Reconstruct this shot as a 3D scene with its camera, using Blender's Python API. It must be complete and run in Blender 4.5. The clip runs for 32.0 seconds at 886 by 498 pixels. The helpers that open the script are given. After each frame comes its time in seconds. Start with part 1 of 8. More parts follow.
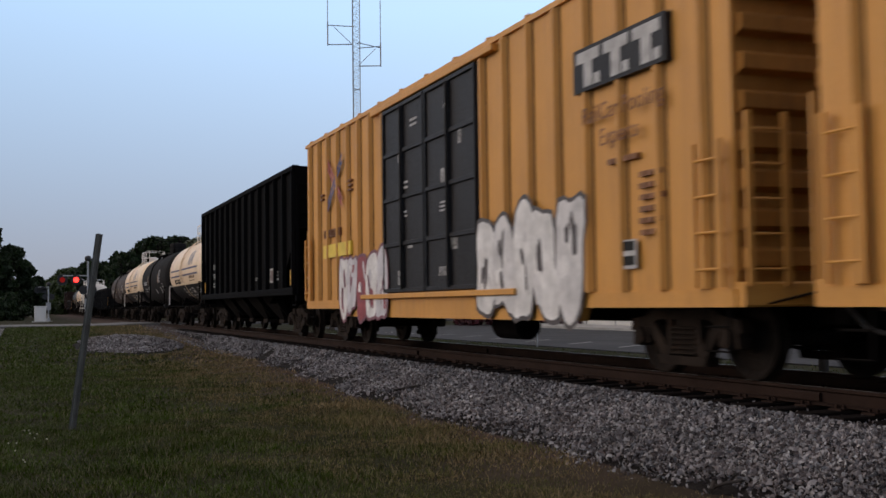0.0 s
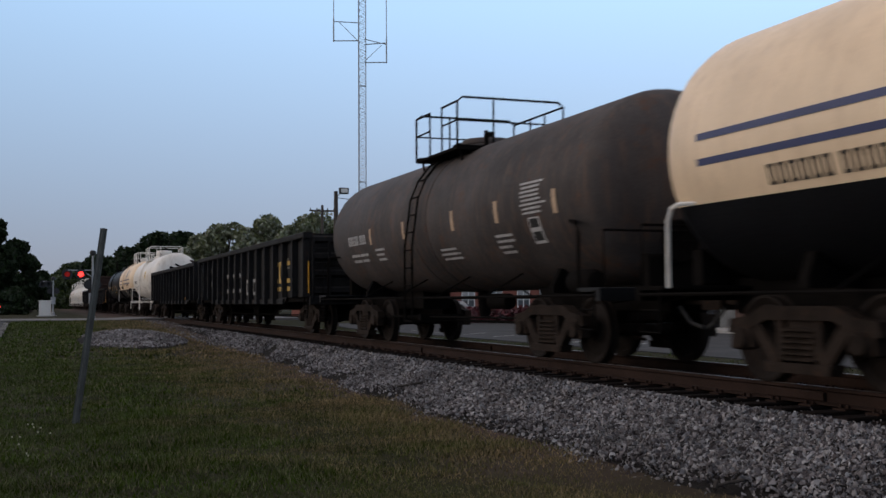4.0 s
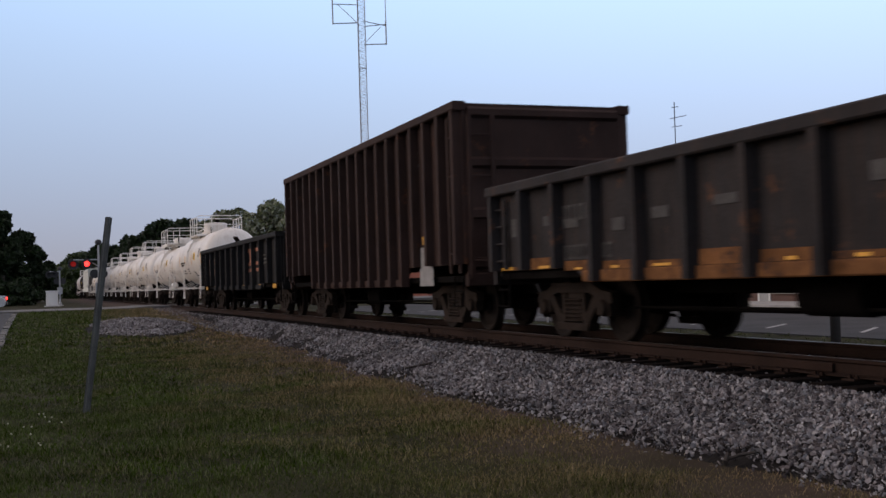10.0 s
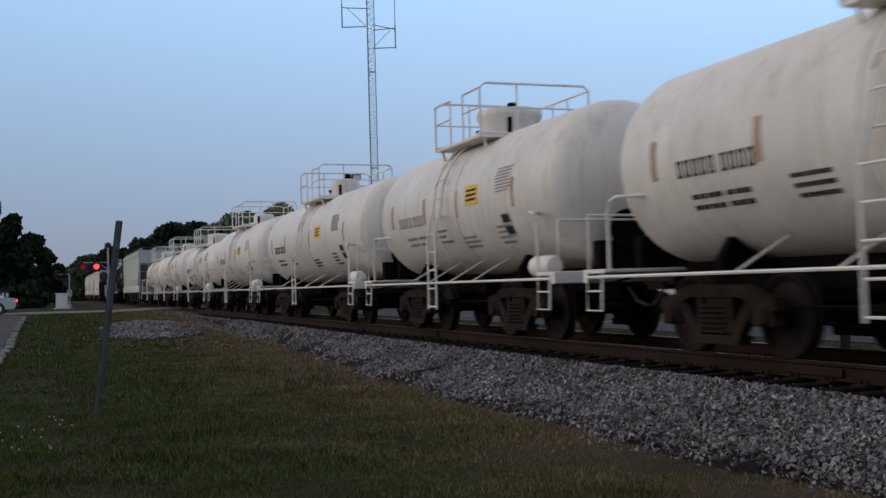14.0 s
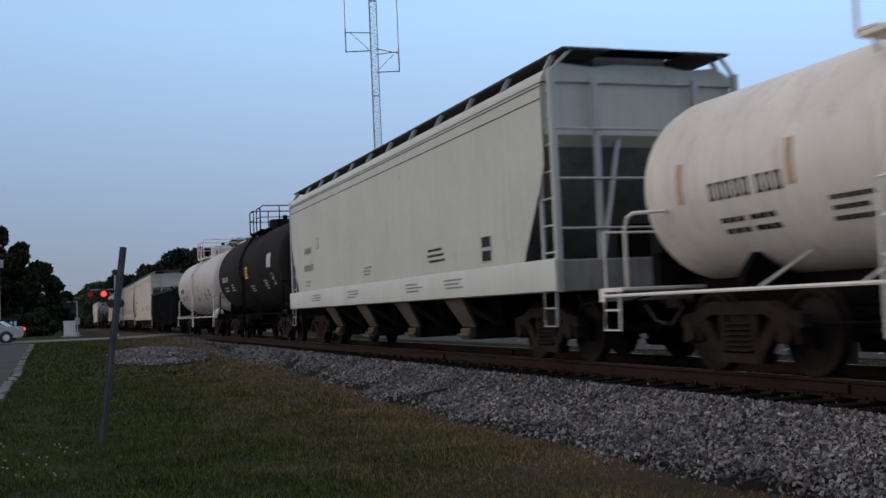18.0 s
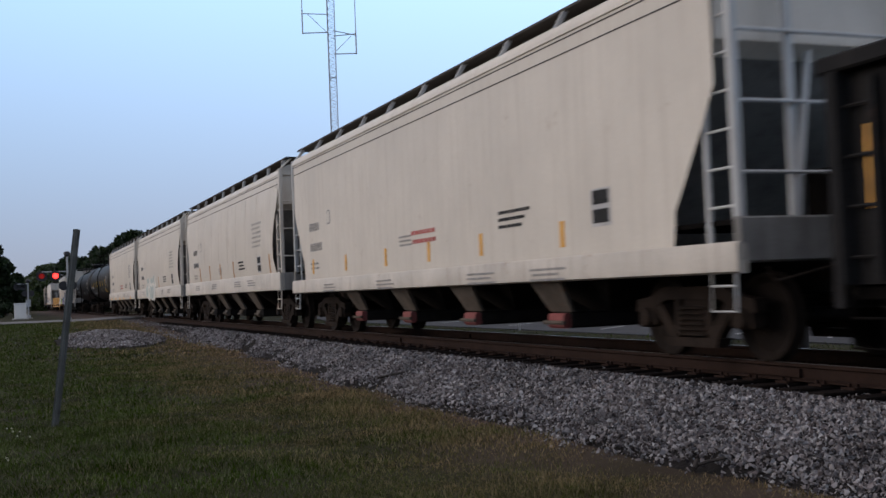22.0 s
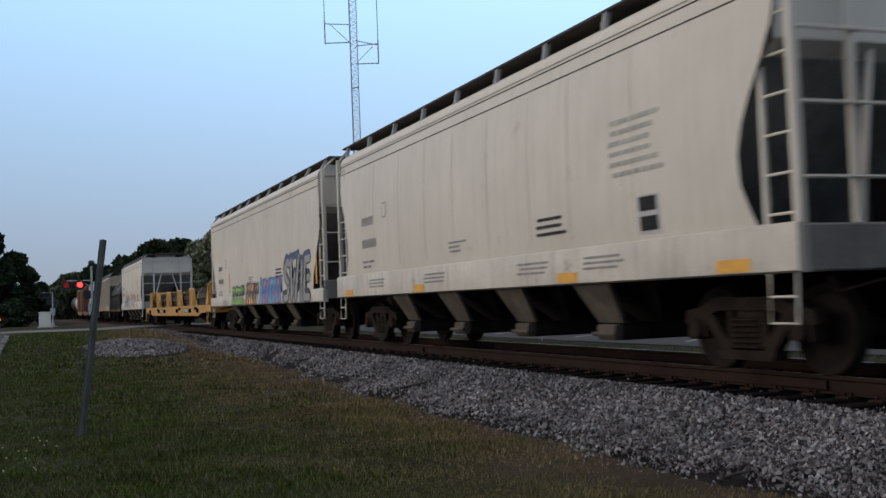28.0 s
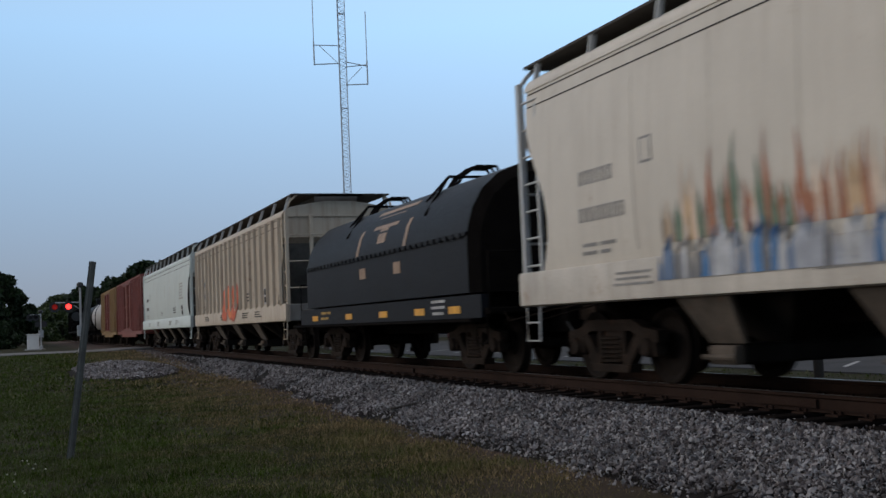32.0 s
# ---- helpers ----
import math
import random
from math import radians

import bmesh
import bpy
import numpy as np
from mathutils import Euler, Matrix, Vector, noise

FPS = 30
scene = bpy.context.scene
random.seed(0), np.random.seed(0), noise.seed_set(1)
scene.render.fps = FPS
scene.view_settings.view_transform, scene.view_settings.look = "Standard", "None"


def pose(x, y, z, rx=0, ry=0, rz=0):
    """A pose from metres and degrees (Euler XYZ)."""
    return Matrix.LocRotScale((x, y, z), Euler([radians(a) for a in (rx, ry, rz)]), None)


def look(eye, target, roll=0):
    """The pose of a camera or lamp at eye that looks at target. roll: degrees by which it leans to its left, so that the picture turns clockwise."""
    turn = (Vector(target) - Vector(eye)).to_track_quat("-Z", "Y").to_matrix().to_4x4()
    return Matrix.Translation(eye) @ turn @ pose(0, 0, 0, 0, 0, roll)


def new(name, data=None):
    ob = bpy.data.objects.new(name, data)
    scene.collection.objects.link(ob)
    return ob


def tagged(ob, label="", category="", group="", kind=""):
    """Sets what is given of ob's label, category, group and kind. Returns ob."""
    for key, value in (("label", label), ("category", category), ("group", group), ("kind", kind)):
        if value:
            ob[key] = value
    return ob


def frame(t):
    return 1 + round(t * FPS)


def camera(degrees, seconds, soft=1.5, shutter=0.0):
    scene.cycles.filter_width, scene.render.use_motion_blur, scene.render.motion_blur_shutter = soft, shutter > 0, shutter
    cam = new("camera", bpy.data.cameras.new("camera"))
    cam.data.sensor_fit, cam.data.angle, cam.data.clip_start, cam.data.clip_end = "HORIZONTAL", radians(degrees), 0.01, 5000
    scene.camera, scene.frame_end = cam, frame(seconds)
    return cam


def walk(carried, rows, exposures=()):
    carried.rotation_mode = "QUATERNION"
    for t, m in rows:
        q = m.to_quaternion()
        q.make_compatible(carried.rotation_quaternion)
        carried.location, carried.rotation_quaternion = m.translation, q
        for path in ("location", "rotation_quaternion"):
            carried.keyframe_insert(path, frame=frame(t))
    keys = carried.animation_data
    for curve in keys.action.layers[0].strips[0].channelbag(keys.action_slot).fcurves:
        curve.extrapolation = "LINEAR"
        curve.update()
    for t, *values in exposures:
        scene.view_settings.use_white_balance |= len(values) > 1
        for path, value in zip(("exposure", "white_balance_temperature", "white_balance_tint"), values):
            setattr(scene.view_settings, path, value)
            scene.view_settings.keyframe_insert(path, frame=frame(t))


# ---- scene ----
cam = camera(44.0, 32.0, soft=1.5, shutter=0.2)
PATH = [
    (0, pose(0.002, 0.003, 1.499, 92.880, 0.750, -20.800)),
    (0.5, pose(0.000, 0.008, 1.499, 92.522, 0.963, -20.707)),
    (1, pose(0.012, 0.011, 1.500, 92.538, 0.577, -20.568)),
    (1.5, pose(0.014, 0.019, 1.490, 92.412, 0.507, -20.581)),
    (2, pose(-0.003, 0.011, 1.504, 92.510, 0.366, -20.286)),
    (2.5, pose(-0.013, 0.016, 1.496, 92.599, 0.327, -20.403)),
    (3, pose(-0.008, 0.018, 1.500, 92.501, 0.439, -20.060)),
    (3.5, pose(0.007, 0.014, 1.498, 92.667, 0.475, -20.100)),
    (4, pose(0.008, 0.014, 1.497, 92.732, 0.338, -20.583)),
    (4.5, pose(0.005, 0.004, 1.497, 92.415, 0.461, -20.094)),
    (6.5, pose(0.010, 0.023, 1.485, 92.148, 0.850, -20.058)),
    (7, pose(0.037, 0.070, 1.508, 91.831, 0.982, -20.567)),
    (7.5, pose(-0.002, 0.022, 1.504, 92.111, 1.088, -20.172)),
    (8, pose(0.005, 0.014, 1.492, 91.972, 1.421, -20.323)),
    (8.5, pose(-0.006, 0.009, 1.489, 92.075, 1.176, -20.343)),
    (9, pose(-0.007, 0.021, 1.493, 91.878, 1.403, -20.580)),
    (9.5, pose(0.003, 0.030, 1.510, 91.780, 1.874, -20.488)),
    (10, pose(0.003, 0.024, 1.492, 91.733, 1.740, -20.281)),
    (10.5, pose(-0.020, 0.022, 1.491, 91.693, 1.672, -20.084)),
    (11, pose(-0.003, 0.011, 1.485, 92.065, 2.253, -19.445)),
    (11.5, pose(-0.018, 0.014, 1.497, 91.975, 2.026, -19.544)),
    (12, pose(-0.005, 0.019, 1.494, 92.019, 2.158, -19.469)),
    (12.5, pose(-0.001, 0.014, 1.496, 91.922, 1.821, -19.684)),
    (13, pose(-0.001, 0.018, 1.495, 91.859, 1.794, -20.026)),
    (13.5, pose(-0.012, 0.014, 1.500, 91.830, 1.629, -20.052)),
    (15.5, pose(-0.002, -0.009, 1.508, 92.654, 1.776, -18.941)),
    (16, pose(0.001, -0.017, 1.494, 92.906, 1.597, -19.023)),
    (16.5, pose(-0.019, -0.025, 1.510, 93.087, 1.465, -19.168)),
    (17, pose(-0.011, -0.031, 1.502, 93.232, 1.462, -19.156)),
    (17.5, pose(0.010, -0.025, 1.500, 93.198, 1.975, -19.324)),
    (18, pose(0.034, -0.009, 1.493, 93.103, 2.415, -19.429)),
    (18.5, pose(0.027, -0.015, 1.510, 93.045, 1.987, -19.256)),
    (19, pose(0.041, -0.001, 1.496, 93.218, 1.970, -19.667)),
    (19.5, pose(-0.001, -0.023, 1.495, 92.946, 2.069, -20.402)),
    (20, pose(-0.008, -0.022, 1.495, 92.799, 1.868, -20.677)),
    (20.5, pose(-0.002, -0.024, 1.502, 92.044, 1.751, -20.925)),
    (21, pose(0.011, -0.027, 1.500, 92.213, 2.613, -21.591)),
    (21.5, pose(0.030, -0.019, 1.492, 92.169, 2.552, -21.517)),
    (22, pose(0.014, -0.007, 1.502, 92.134, 2.245, -21.728)),
    (22.5, pose(-0.005, -0.027, 1.494, 92.162, 2.299, -21.542)),
    (23, pose(0.035, -0.000, 1.503, 91.955, 2.435, -21.716)),
    (23.5, pose(-0.005, -0.018, 1.493, 92.179, 2.916, -21.845)),
    (24, pose(-0.014, -0.017, 1.501, 92.569, 2.597, -21.363)),
    (24.5, pose(-0.013, -0.016, 1.501, 92.908, 2.501, -20.899)),
    (25, pose(-0.020, -0.022, 1.496, 93.155, 2.265, -20.378)),
    (25.5, pose(-0.014, -0.025, 1.496, 92.866, 1.978, -20.377)),
    (26, pose(-0.008, -0.028, 1.497, 92.428, 2.103, -20.624)),
    (26.5, pose(-0.015, -0.027, 1.496, 92.468, 2.174, -20.417)),
    (28.5, pose(-0.021, -0.001, 1.528, 92.837, 2.294, -20.745)),
    (29, pose(-0.020, 0.007, 1.521, 93.036, 2.964, -20.311)),
    (29.5, pose(-0.022, -0.002, 1.516, 93.096, 2.877, -20.072)),
    (30, pose(-0.019, -0.001, 1.523, 93.144, 3.163, -19.638)),
    (30.5, pose(-0.010, 0.017, 1.523, 93.294, 2.908, -20.025)),
    (31, pose(0.019, 0.065, 1.535, 93.109, 2.388, -21.254)),
    (31.5, pose(-0.033, -0.021, 1.522, 93.504, 2.268, -21.178)),
    (32, pose(-0.033, -0.027, 1.527, 93.674, 2.438, -21.143)),
]
EXPOSURES = [
    (0.0, 0.86, 7100.0, 15.0),
    (1.0, 0.99, 7100.0, 12.0),
    (2.0, 0.97, 7300.0, 17.0),
    (3.0, 0.92, 7300.0, 16.0),
    (4.0, 0.71, 6800.0, 13.0),
    (7.0, 0.86, 7500.0, 15.0),
    (8.0, 0.86, 6400.0, 8.0),
    (9.0, 1.08, 7000.0, 10.0),
    (10.0, 0.88, 7100.0, 20.0),
    (11.0, 1.02, 7700.0, 17.0),
    (12.0, 0.92, 7400.0, 19.0),
    (13.0, 0.62, 6500.0, 11.0),
    (16.0, 0.60, 6500.0, 11.0),
    (17.0, 0.55, 6400.0, 12.0),
    (18.0, 0.60, 6500.0, 12.0),
    (19.0, 0.97, 6400.0, 9.0),
    (20.0, 1.23, 7500.0, 10.0),
    (21.0, 0.94, 6900.0, 9.0),
    (22.0, 0.98, 6600.0, 14.0),
    (23.0, 0.91, 6600.0, 8.0),
    (24.0, 0.84, 6300.0, 7.0),
    (25.0, 0.94, 6200.0, 8.0),
    (26.0, 1.15, 6900.0, 8.0),
    (29.0, 0.80, 6500.0, 8.0),
    (30.0, 0.75, 6500.0, 9.0),
    (31.0, 0.52, 6500.0, 11.0),
    (32.0, 0.67, 6500.0, 8.0),
]
walk(cam, PATH, EXPOSURES)

# world: metres, the track runs along +y, rail tops at z = RAIL, the eye stands at the origin
RAIL = 0.63
TRACK_X = 8.12
CAR_RUN = 18.486    # train speed at the start, m/s
CAR_GAIN = 0.0161   # and its slow gain, m/s2


def run(t):
    return CAR_RUN * t + 0.5 * CAR_GAIN * t * t


# ---------------------------------------------------------------- light
world = bpy.data.worlds.new("dusk_sky")
scene.world = world
world.use_nodes = True
wn, wl = world.node_tree.nodes, world.node_tree.links
sky = wn.new("ShaderNodeTexSky")
sky.sky_type = "NISHITA"
sky.sun_disc = False
sky.sun_elevation = radians(11)
sky.sun_rotation = radians(294)
sky.air_density, sky.dust_density, sky.ozone_density = 1.0, 0.1, 2.5
back = wn["Background"]
back.inputs["Strength"].default_value = 0.15
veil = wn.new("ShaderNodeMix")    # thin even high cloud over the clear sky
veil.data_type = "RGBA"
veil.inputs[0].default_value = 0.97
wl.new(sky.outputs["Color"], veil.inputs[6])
up, haze = wn.new("ShaderNodeTexCoord"), wn.new("ShaderNodeValToRGB")
rise = wn.new("ShaderNodeSeparateXYZ")
wl.new(up.outputs["Generated"], rise.inputs[0])
wl.new(rise.outputs["Z"], haze.inputs["Fac"])
haze.color_ramp.elements[0].position, haze.color_ramp.elements[0].color = 0.0, (1.18, 1.30, 1.66, 1)
haze.color_ramp.elements[1].position, haze.color_ramp.elements[1].color = 0.26, (2.0, 3.15, 4.65, 1)
dome_light = haze.color_ramp.elements.new(0.60)    # less blue overhead, out of view: added to warm the light on things below
dome_light.color = (2.85, 2.85, 3.15, 1)
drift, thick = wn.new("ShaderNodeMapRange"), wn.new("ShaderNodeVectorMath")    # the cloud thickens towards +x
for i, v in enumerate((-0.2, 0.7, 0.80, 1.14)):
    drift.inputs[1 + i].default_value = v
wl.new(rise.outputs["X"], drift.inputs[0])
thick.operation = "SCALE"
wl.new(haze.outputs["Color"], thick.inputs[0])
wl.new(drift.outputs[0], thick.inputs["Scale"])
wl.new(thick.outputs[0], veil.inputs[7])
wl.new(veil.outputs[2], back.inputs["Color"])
sun = new("sun", bpy.data.lights.new("sun", "SUN"))
sun.data.energy, sun.data.angle, sun.data.color = 1.0, radians(60), (1.0, 0.85, 0.70)
sun.matrix_world = look((-40, 18, 8), (0, 0, 0))

# ---------------------------------------------------------------- materials
MATS = {}


def mat(name, base, rough=0.6, metal=0.0, var=0.3, scale=1.5, grain=40.0, bump=0.15, streak=0.0, dirt=(0.05, 0.04, 0.03), rust=0.0,
        rust_color=(0.12, 0.045, 0.02), spec=0.4, island=0.0, stretch=(1, 1, 1)):
    """A weathered surface: base colour, broad blotches, fine grain, streaks that run down, rust patches, relief."""
    if name in MATS:
        return MATS[name]
    m = bpy.data.materials.new(name)
    m.use_nodes = True
    n, l = m.node_tree.nodes, m.node_tree.links
    bs = n["Principled BSDF"]
    bs.inputs["Roughness"].default_value, bs.inputs["Metallic"].default_value = rough, metal
    bs.inputs["Specular IOR Level"].default_value = spec
    co, info = n.new("ShaderNodeTexCoord"), n.new("ShaderNodeObjectInfo")
    shift = n.new("ShaderNodeVectorMath")
    shift.operation = "MULTIPLY_ADD"
    shift.inputs[1].default_value = stretch
    l.new(co.outputs["Object"], shift.inputs[0])
    mul = n.new("ShaderNodeMath")
    mul.operation, mul.inputs[1].default_value = "MULTIPLY", 37.0
    l.new(info.outputs["Random"], mul.inputs[0])
    l.new(mul.outputs[0], shift.inputs[2])

    def tex(sc, detail, rg, v=None):
        t = n.new("ShaderNodeTexNoise")
        t.inputs["Scale"].default_value, t.inputs["Detail"].default_value, t.inputs["Roughness"].default_value = sc, detail, rg
        l.new(v or shift.outputs[0], t.inputs["Vector"])
        return t.outputs["Fac"]

    def remap(x, a, b, c=0.0, d=1.0):
        r = n.new("ShaderNodeMapRange")
        for i, q in enumerate((a, b, c, d)):
            r.inputs[1 + i].default_value = q
        l.new(x, r.inputs[0])
        return r.outputs[0]

    def mix(f, a, b):
        x = n.new("ShaderNodeMix")
        x.data_type = "RGBA"
        for sock, val in ((x.inputs[0], f), (x.inputs[6], a), (x.inputs[7], b)):
            if isinstance(val, tuple):
                sock.default_value = (*val, 1)
            elif isinstance(val, float):
                sock.default_value = val
            else:
                l.new(val, sock)
        return x.outputs[2]

    lo = tuple(max(0.0, c * (1 - var)) for c in base)
    hi = tuple(min(1.0, c * (1 + var)) for c in base)
    broad, fine = tex(scale, 5, 0.6), tex(grain, 3, 0.6)
    col = mix(remap(broad, 0.3, 0.7), lo, hi)
    col = mix(remap(fine, 0.35, 0.65, 0.0, 0.35), col, lo)
    if island:
        geo = n.new("ShaderNodeNewGeometry")
        hsv = n.new("ShaderNodeHueSaturation")
        l.new(remap(geo.outputs["Random Per Island"], 0, 1, 1 - island, 1 + island), hsv.inputs["Value"])
        sat = remap(geo.outputs["Random Per Island"], 0, 1, 1 + island, 1 - island)
        l.new(sat, hsv.inputs["Saturation"])
        l.new(col, hsv.inputs["Color"])
        col = hsv.outputs[0]
    if streak:
        sv = n.new("ShaderNodeVectorMath")
        sv.operation, sv.inputs[1].default_value = "MULTIPLY", (3.0, 3.0, 0.18)
        l.new(shift.outputs[0], sv.inputs[0])
        col = mix(remap(tex(2.2, 6, 0.7, sv.outputs[0]), 0.5, 0.78, 0.0, streak), col, dirt)
    if rust:
        patch = remap(tex(scale * 2.3, 8, 0.75), 0.62 - 0.25 * rust, 0.70 - 0.2 * rust, 0.0, min(1.0, 0.6 + rust))
        col = mix(patch, col, rust_color)
    l.new(col, bs.inputs["Base Color"])
    l.new(remap(fine, 0.3, 0.7, max(0.05, rough - 0.1), min(1.0, rough + 0.12)), bs.inputs["Roughness"])
    if bump:
        b = n.new("ShaderNodeBump")
        b.inputs["Strength"].default_value, b.inputs["Distance"].default_value = bump, 0.02
        l.new(fine, b.inputs["Height"])
        l.new(b.outputs[0], bs.inputs["Normal"])
    MATS[name] = m
    return m


def glow(name, color, strength):
    m = bpy.data.materials.new(name)
    m.use_nodes = True
    bs = m.node_tree.nodes["Principled BSDF"]
    bs.inputs["Base Color"].default_value = (*color, 1)
    bs.inputs["Emission Color"].default_value = (*color, 1)
    bs.inputs["Emission Strength"].default_value = strength
    return m


def glass(name, tint=(0.05, 0.06, 0.07)):
    m = bpy.data.materials.new(name)
    m.use_nodes = True
    bs = m.node_tree.nodes["Principled BSDF"]
    bs.inputs["Base Color"].default_value = (*tint, 1)
    bs.inputs["Roughness"].default_value, bs.inputs["Specular IOR Level"].default_value = 0.06, 0.8
    return m


# ---------------------------------------------------------------- mesh building
class Mesh:
    """Collects vertices and faces of one part."""

    def __init__(self):
        self.v, self.f = [], []

    def add(self, verts, faces):
        k = len(self.v)
        self.v.extend(tuple(p) for p in verts)
        self.f.extend(tuple(i + k for i in f) for f in faces)
        return self

    def box(self, x0, x1, y0, y1, z0, z1):
        p = [(x, y, z) for z in (z0, z1) for y in (y0, y1) for x in (x0, x1)]
        return self.add(p, [(0, 2, 3, 1), (4, 5, 7, 6), (0, 1, 5, 4), (2, 6, 7, 3), (0, 4, 6, 2), (1, 3, 7, 5)])

    def cbox(self, x0, x1, y0, y1, z0, z1, c=0.01):
        """A box with chamfered long edges, whichever way it is longest."""
        d = (x1 - x0, y1 - y0, z1 - z0)
        a = d.index(max(d))
        lo, hi = [(x0, y0, z0)[i] for i in range(3) if i != a], [(x1, y1, z1)[i] for i in range(3) if i != a]
        c = min(c, 0.45 * min(hi[0] - lo[0], hi[1] - lo[1]))
        ring = [(lo[0] + c, lo[1]), (hi[0] - c, lo[1]), (hi[0], lo[1] + c), (hi[0], hi[1] - c), (hi[0] - c, hi[1]), (lo[0] + c, hi[1]), (lo[0], hi[1] - c), (lo[0], lo[1] + c)]
        return self.prism(ring, a, (x0, y0, z0)[a], (x1, y1, z1)[a])

    def prism(self, ring, axis, a0, a1):
        """A closed outline in the plane across an axis, drawn out along it."""
        def put(p, a):
            q = list(p)
            q.insert(axis, a)
            return q
        n = len(ring)
        v = [put(p, a0) for p in ring] + [put(p, a1) for p in ring]
        f = [(i, (i + 1) % n, n + (i + 1) % n, n + i) for i in range(n)] + [tuple(range(n - 1, -1, -1)), tuple(range(n, 2 * n))]
        return self.add(v, f)

    def tube(self, pts, r, n=6):
        """A round bar along a line of points."""
        pts = [Vector(p) for p in pts]
        rings = []
        for i, p in enumerate(pts):
            d = (pts[min(i + 1, len(pts) - 1)] - pts[max(i - 1, 0)]).normalized()
            u = d.cross(Vector((0, 0, 1)) if abs(d.z) < 0.9 else Vector((0, 1, 0))).normalized()
            w = d.cross(u)
            rings.append([p + (u * math.cos(a) + w * math.sin(a)) * r for a in (2 * math.pi * k / n for k in range(n))])
        v = [q for ring in rings for q in ring]
        f = [(i * n + k, i * n + (k + 1) % n, (i + 1) * n + (k + 1) % n, (i + 1) * n + k) for i in range(len(pts) - 1) for k in range(n)]
        f += [tuple(range(n - 1, -1, -1)), tuple(range(len(v) - n, len(v)))]
        return self.add(v, f)

    def lathe(self, prof, axis=1, n=24, origin=(0, 0, 0), squash=None):
        """Radius and place pairs, turned about an axis through origin. squash(x, y, z) may reshape."""
        v, m = [], len(prof)
        for r, a in prof:
            for k in range(n):
                t = 2 * math.pi * k / n
                q = [r * math.cos(t), r * math.sin(t)]
                q.insert(axis, a)
                q = [q[i] + origin[i] for i in range(3)]
                v.append(q)
        f = [(i * n + k, i * n + (k + 1) % n, (i + 1) * n + (k + 1) % n, (i + 1) * n + k) for i in range(m - 1) for k in range(n)]
        f += [tuple(range(n - 1, -1, -1)), tuple(range((m - 1) * n, m * n))]
        return self.add(v, f)

    def sheet(self, rows):
        """A skin over rows of equally many points."""
        n = len(rows[0])
        v = [p for row in rows for p in row]
        f = [(i * n + k, i * n + k + 1, (i + 1) * n + k + 1, (i + 1) * n + k) for i in range(len(rows) - 1) for k in range(n - 1)]
        return self.add(v, f)

    def data(self, name, material, smooth=40, fix=True):
        me = bpy.data.meshes.new(name)
        me.from_pydata(self.v, [], self.f)
        if fix and len(self.f) < 20000:
            bm = bmesh.new()
            bm.from_mesh(me)
            bmesh.ops.recalc_face_normals(bm, faces=bm.faces)
            bm.to_mesh(me)
            bm.free()
        if smooth:
            me.polygons.foreach_set("use_smooth", [True] * len(me.polygons))
            me.set_sharp_from_angle(angle=radians(smooth))
        me.materials.append(material)
        return me


def part(name, mesh, material, parent, label="", at=None):
    """One mesh as a part of a thing, or of a part."""
    ob = new(name, mesh if isinstance(mesh, bpy.types.Mesh) else mesh.data(name, material))
    ob.parent = parent
    if at is not None:
        ob.matrix_basis = at
    if label:
        ob["label"] = label
    return ob


def thing(name, label, category, group="", at=None):
    ob = new(name)
    ob.empty_display_size = 0.3
    if at is not None:
        ob.matrix_basis = at
    return tagged(ob, label, category, group)


def solid(name, mesh, material, label, category="", group="", kind="", at=None):
    ob = new(name, mesh.data(name, material))
    if at is not None:
        ob.matrix_basis = at
    return tagged(ob, label, category, group, kind)


# paints and steels
STEEL = mat("cast_steel_brown", (0.022, 0.0155, 0.012), 0.85, var=0.5, scale=3, rust=0.2, rust_color=(0.045, 0.023, 0.014), spec=0.08)
WHEEL = mat("wheel_steel", (0.014, 0.010, 0.008), 0.8, var=0.4, scale=4, spec=0.1)
UNDER = mat("grimy_underframe", (0.007, 0.006, 0.0055), 0.9, var=0.4, scale=2, spec=0.02)
BLACK = mat("black_tank_paint", (0.006, 0.0064, 0.008), 0.5, var=0.35, scale=0.7, streak=0.35, dirt=(0.013, 0.0125, 0.0125), rust=0.0, spec=0.16)
BLACK_CAR = mat("black_car_paint", (0.0032, 0.0032, 0.0036), 0.75, var=0.4, scale=0.8, streak=0.5, dirt=(0.0085, 0.0075, 0.0072), spec=0.03)
GOND = mat("worn_black_gondola_paint", (0.0125, 0.012, 0.0122), 0.75, var=0.45, scale=0.9, streak=0.6, dirt=(0.030, 0.026, 0.023), rust=0.05, rust_color=(0.05, 0.028, 0.02), spec=0.1)
RUSTY = mat("rust_brown_tank", (0.048, 0.041, 0.039), 0.7, var=0.5, scale=0.9, streak=0.85, dirt=(0.115, 0.066, 0.045), rust=0.22, rust_color=(0.085, 0.04, 0.022), spec=0.2)
DULLBLACK = mat("dull_black_tank_paint", (0.013, 0.0122, 0.0125), 0.85, var=0.4, scale=0.7, streak=0.5, dirt=(0.034, 0.028, 0.025), rust=0.06, spec=0.08)
BROWN = mat("weathered_brown_paint", (0.036, 0.0205, 0.0165), 0.75, var=0.35, scale=0.8, streak=0.5, dirt=(0.03, 0.022, 0.02), rust=0.1, spec=0.1)
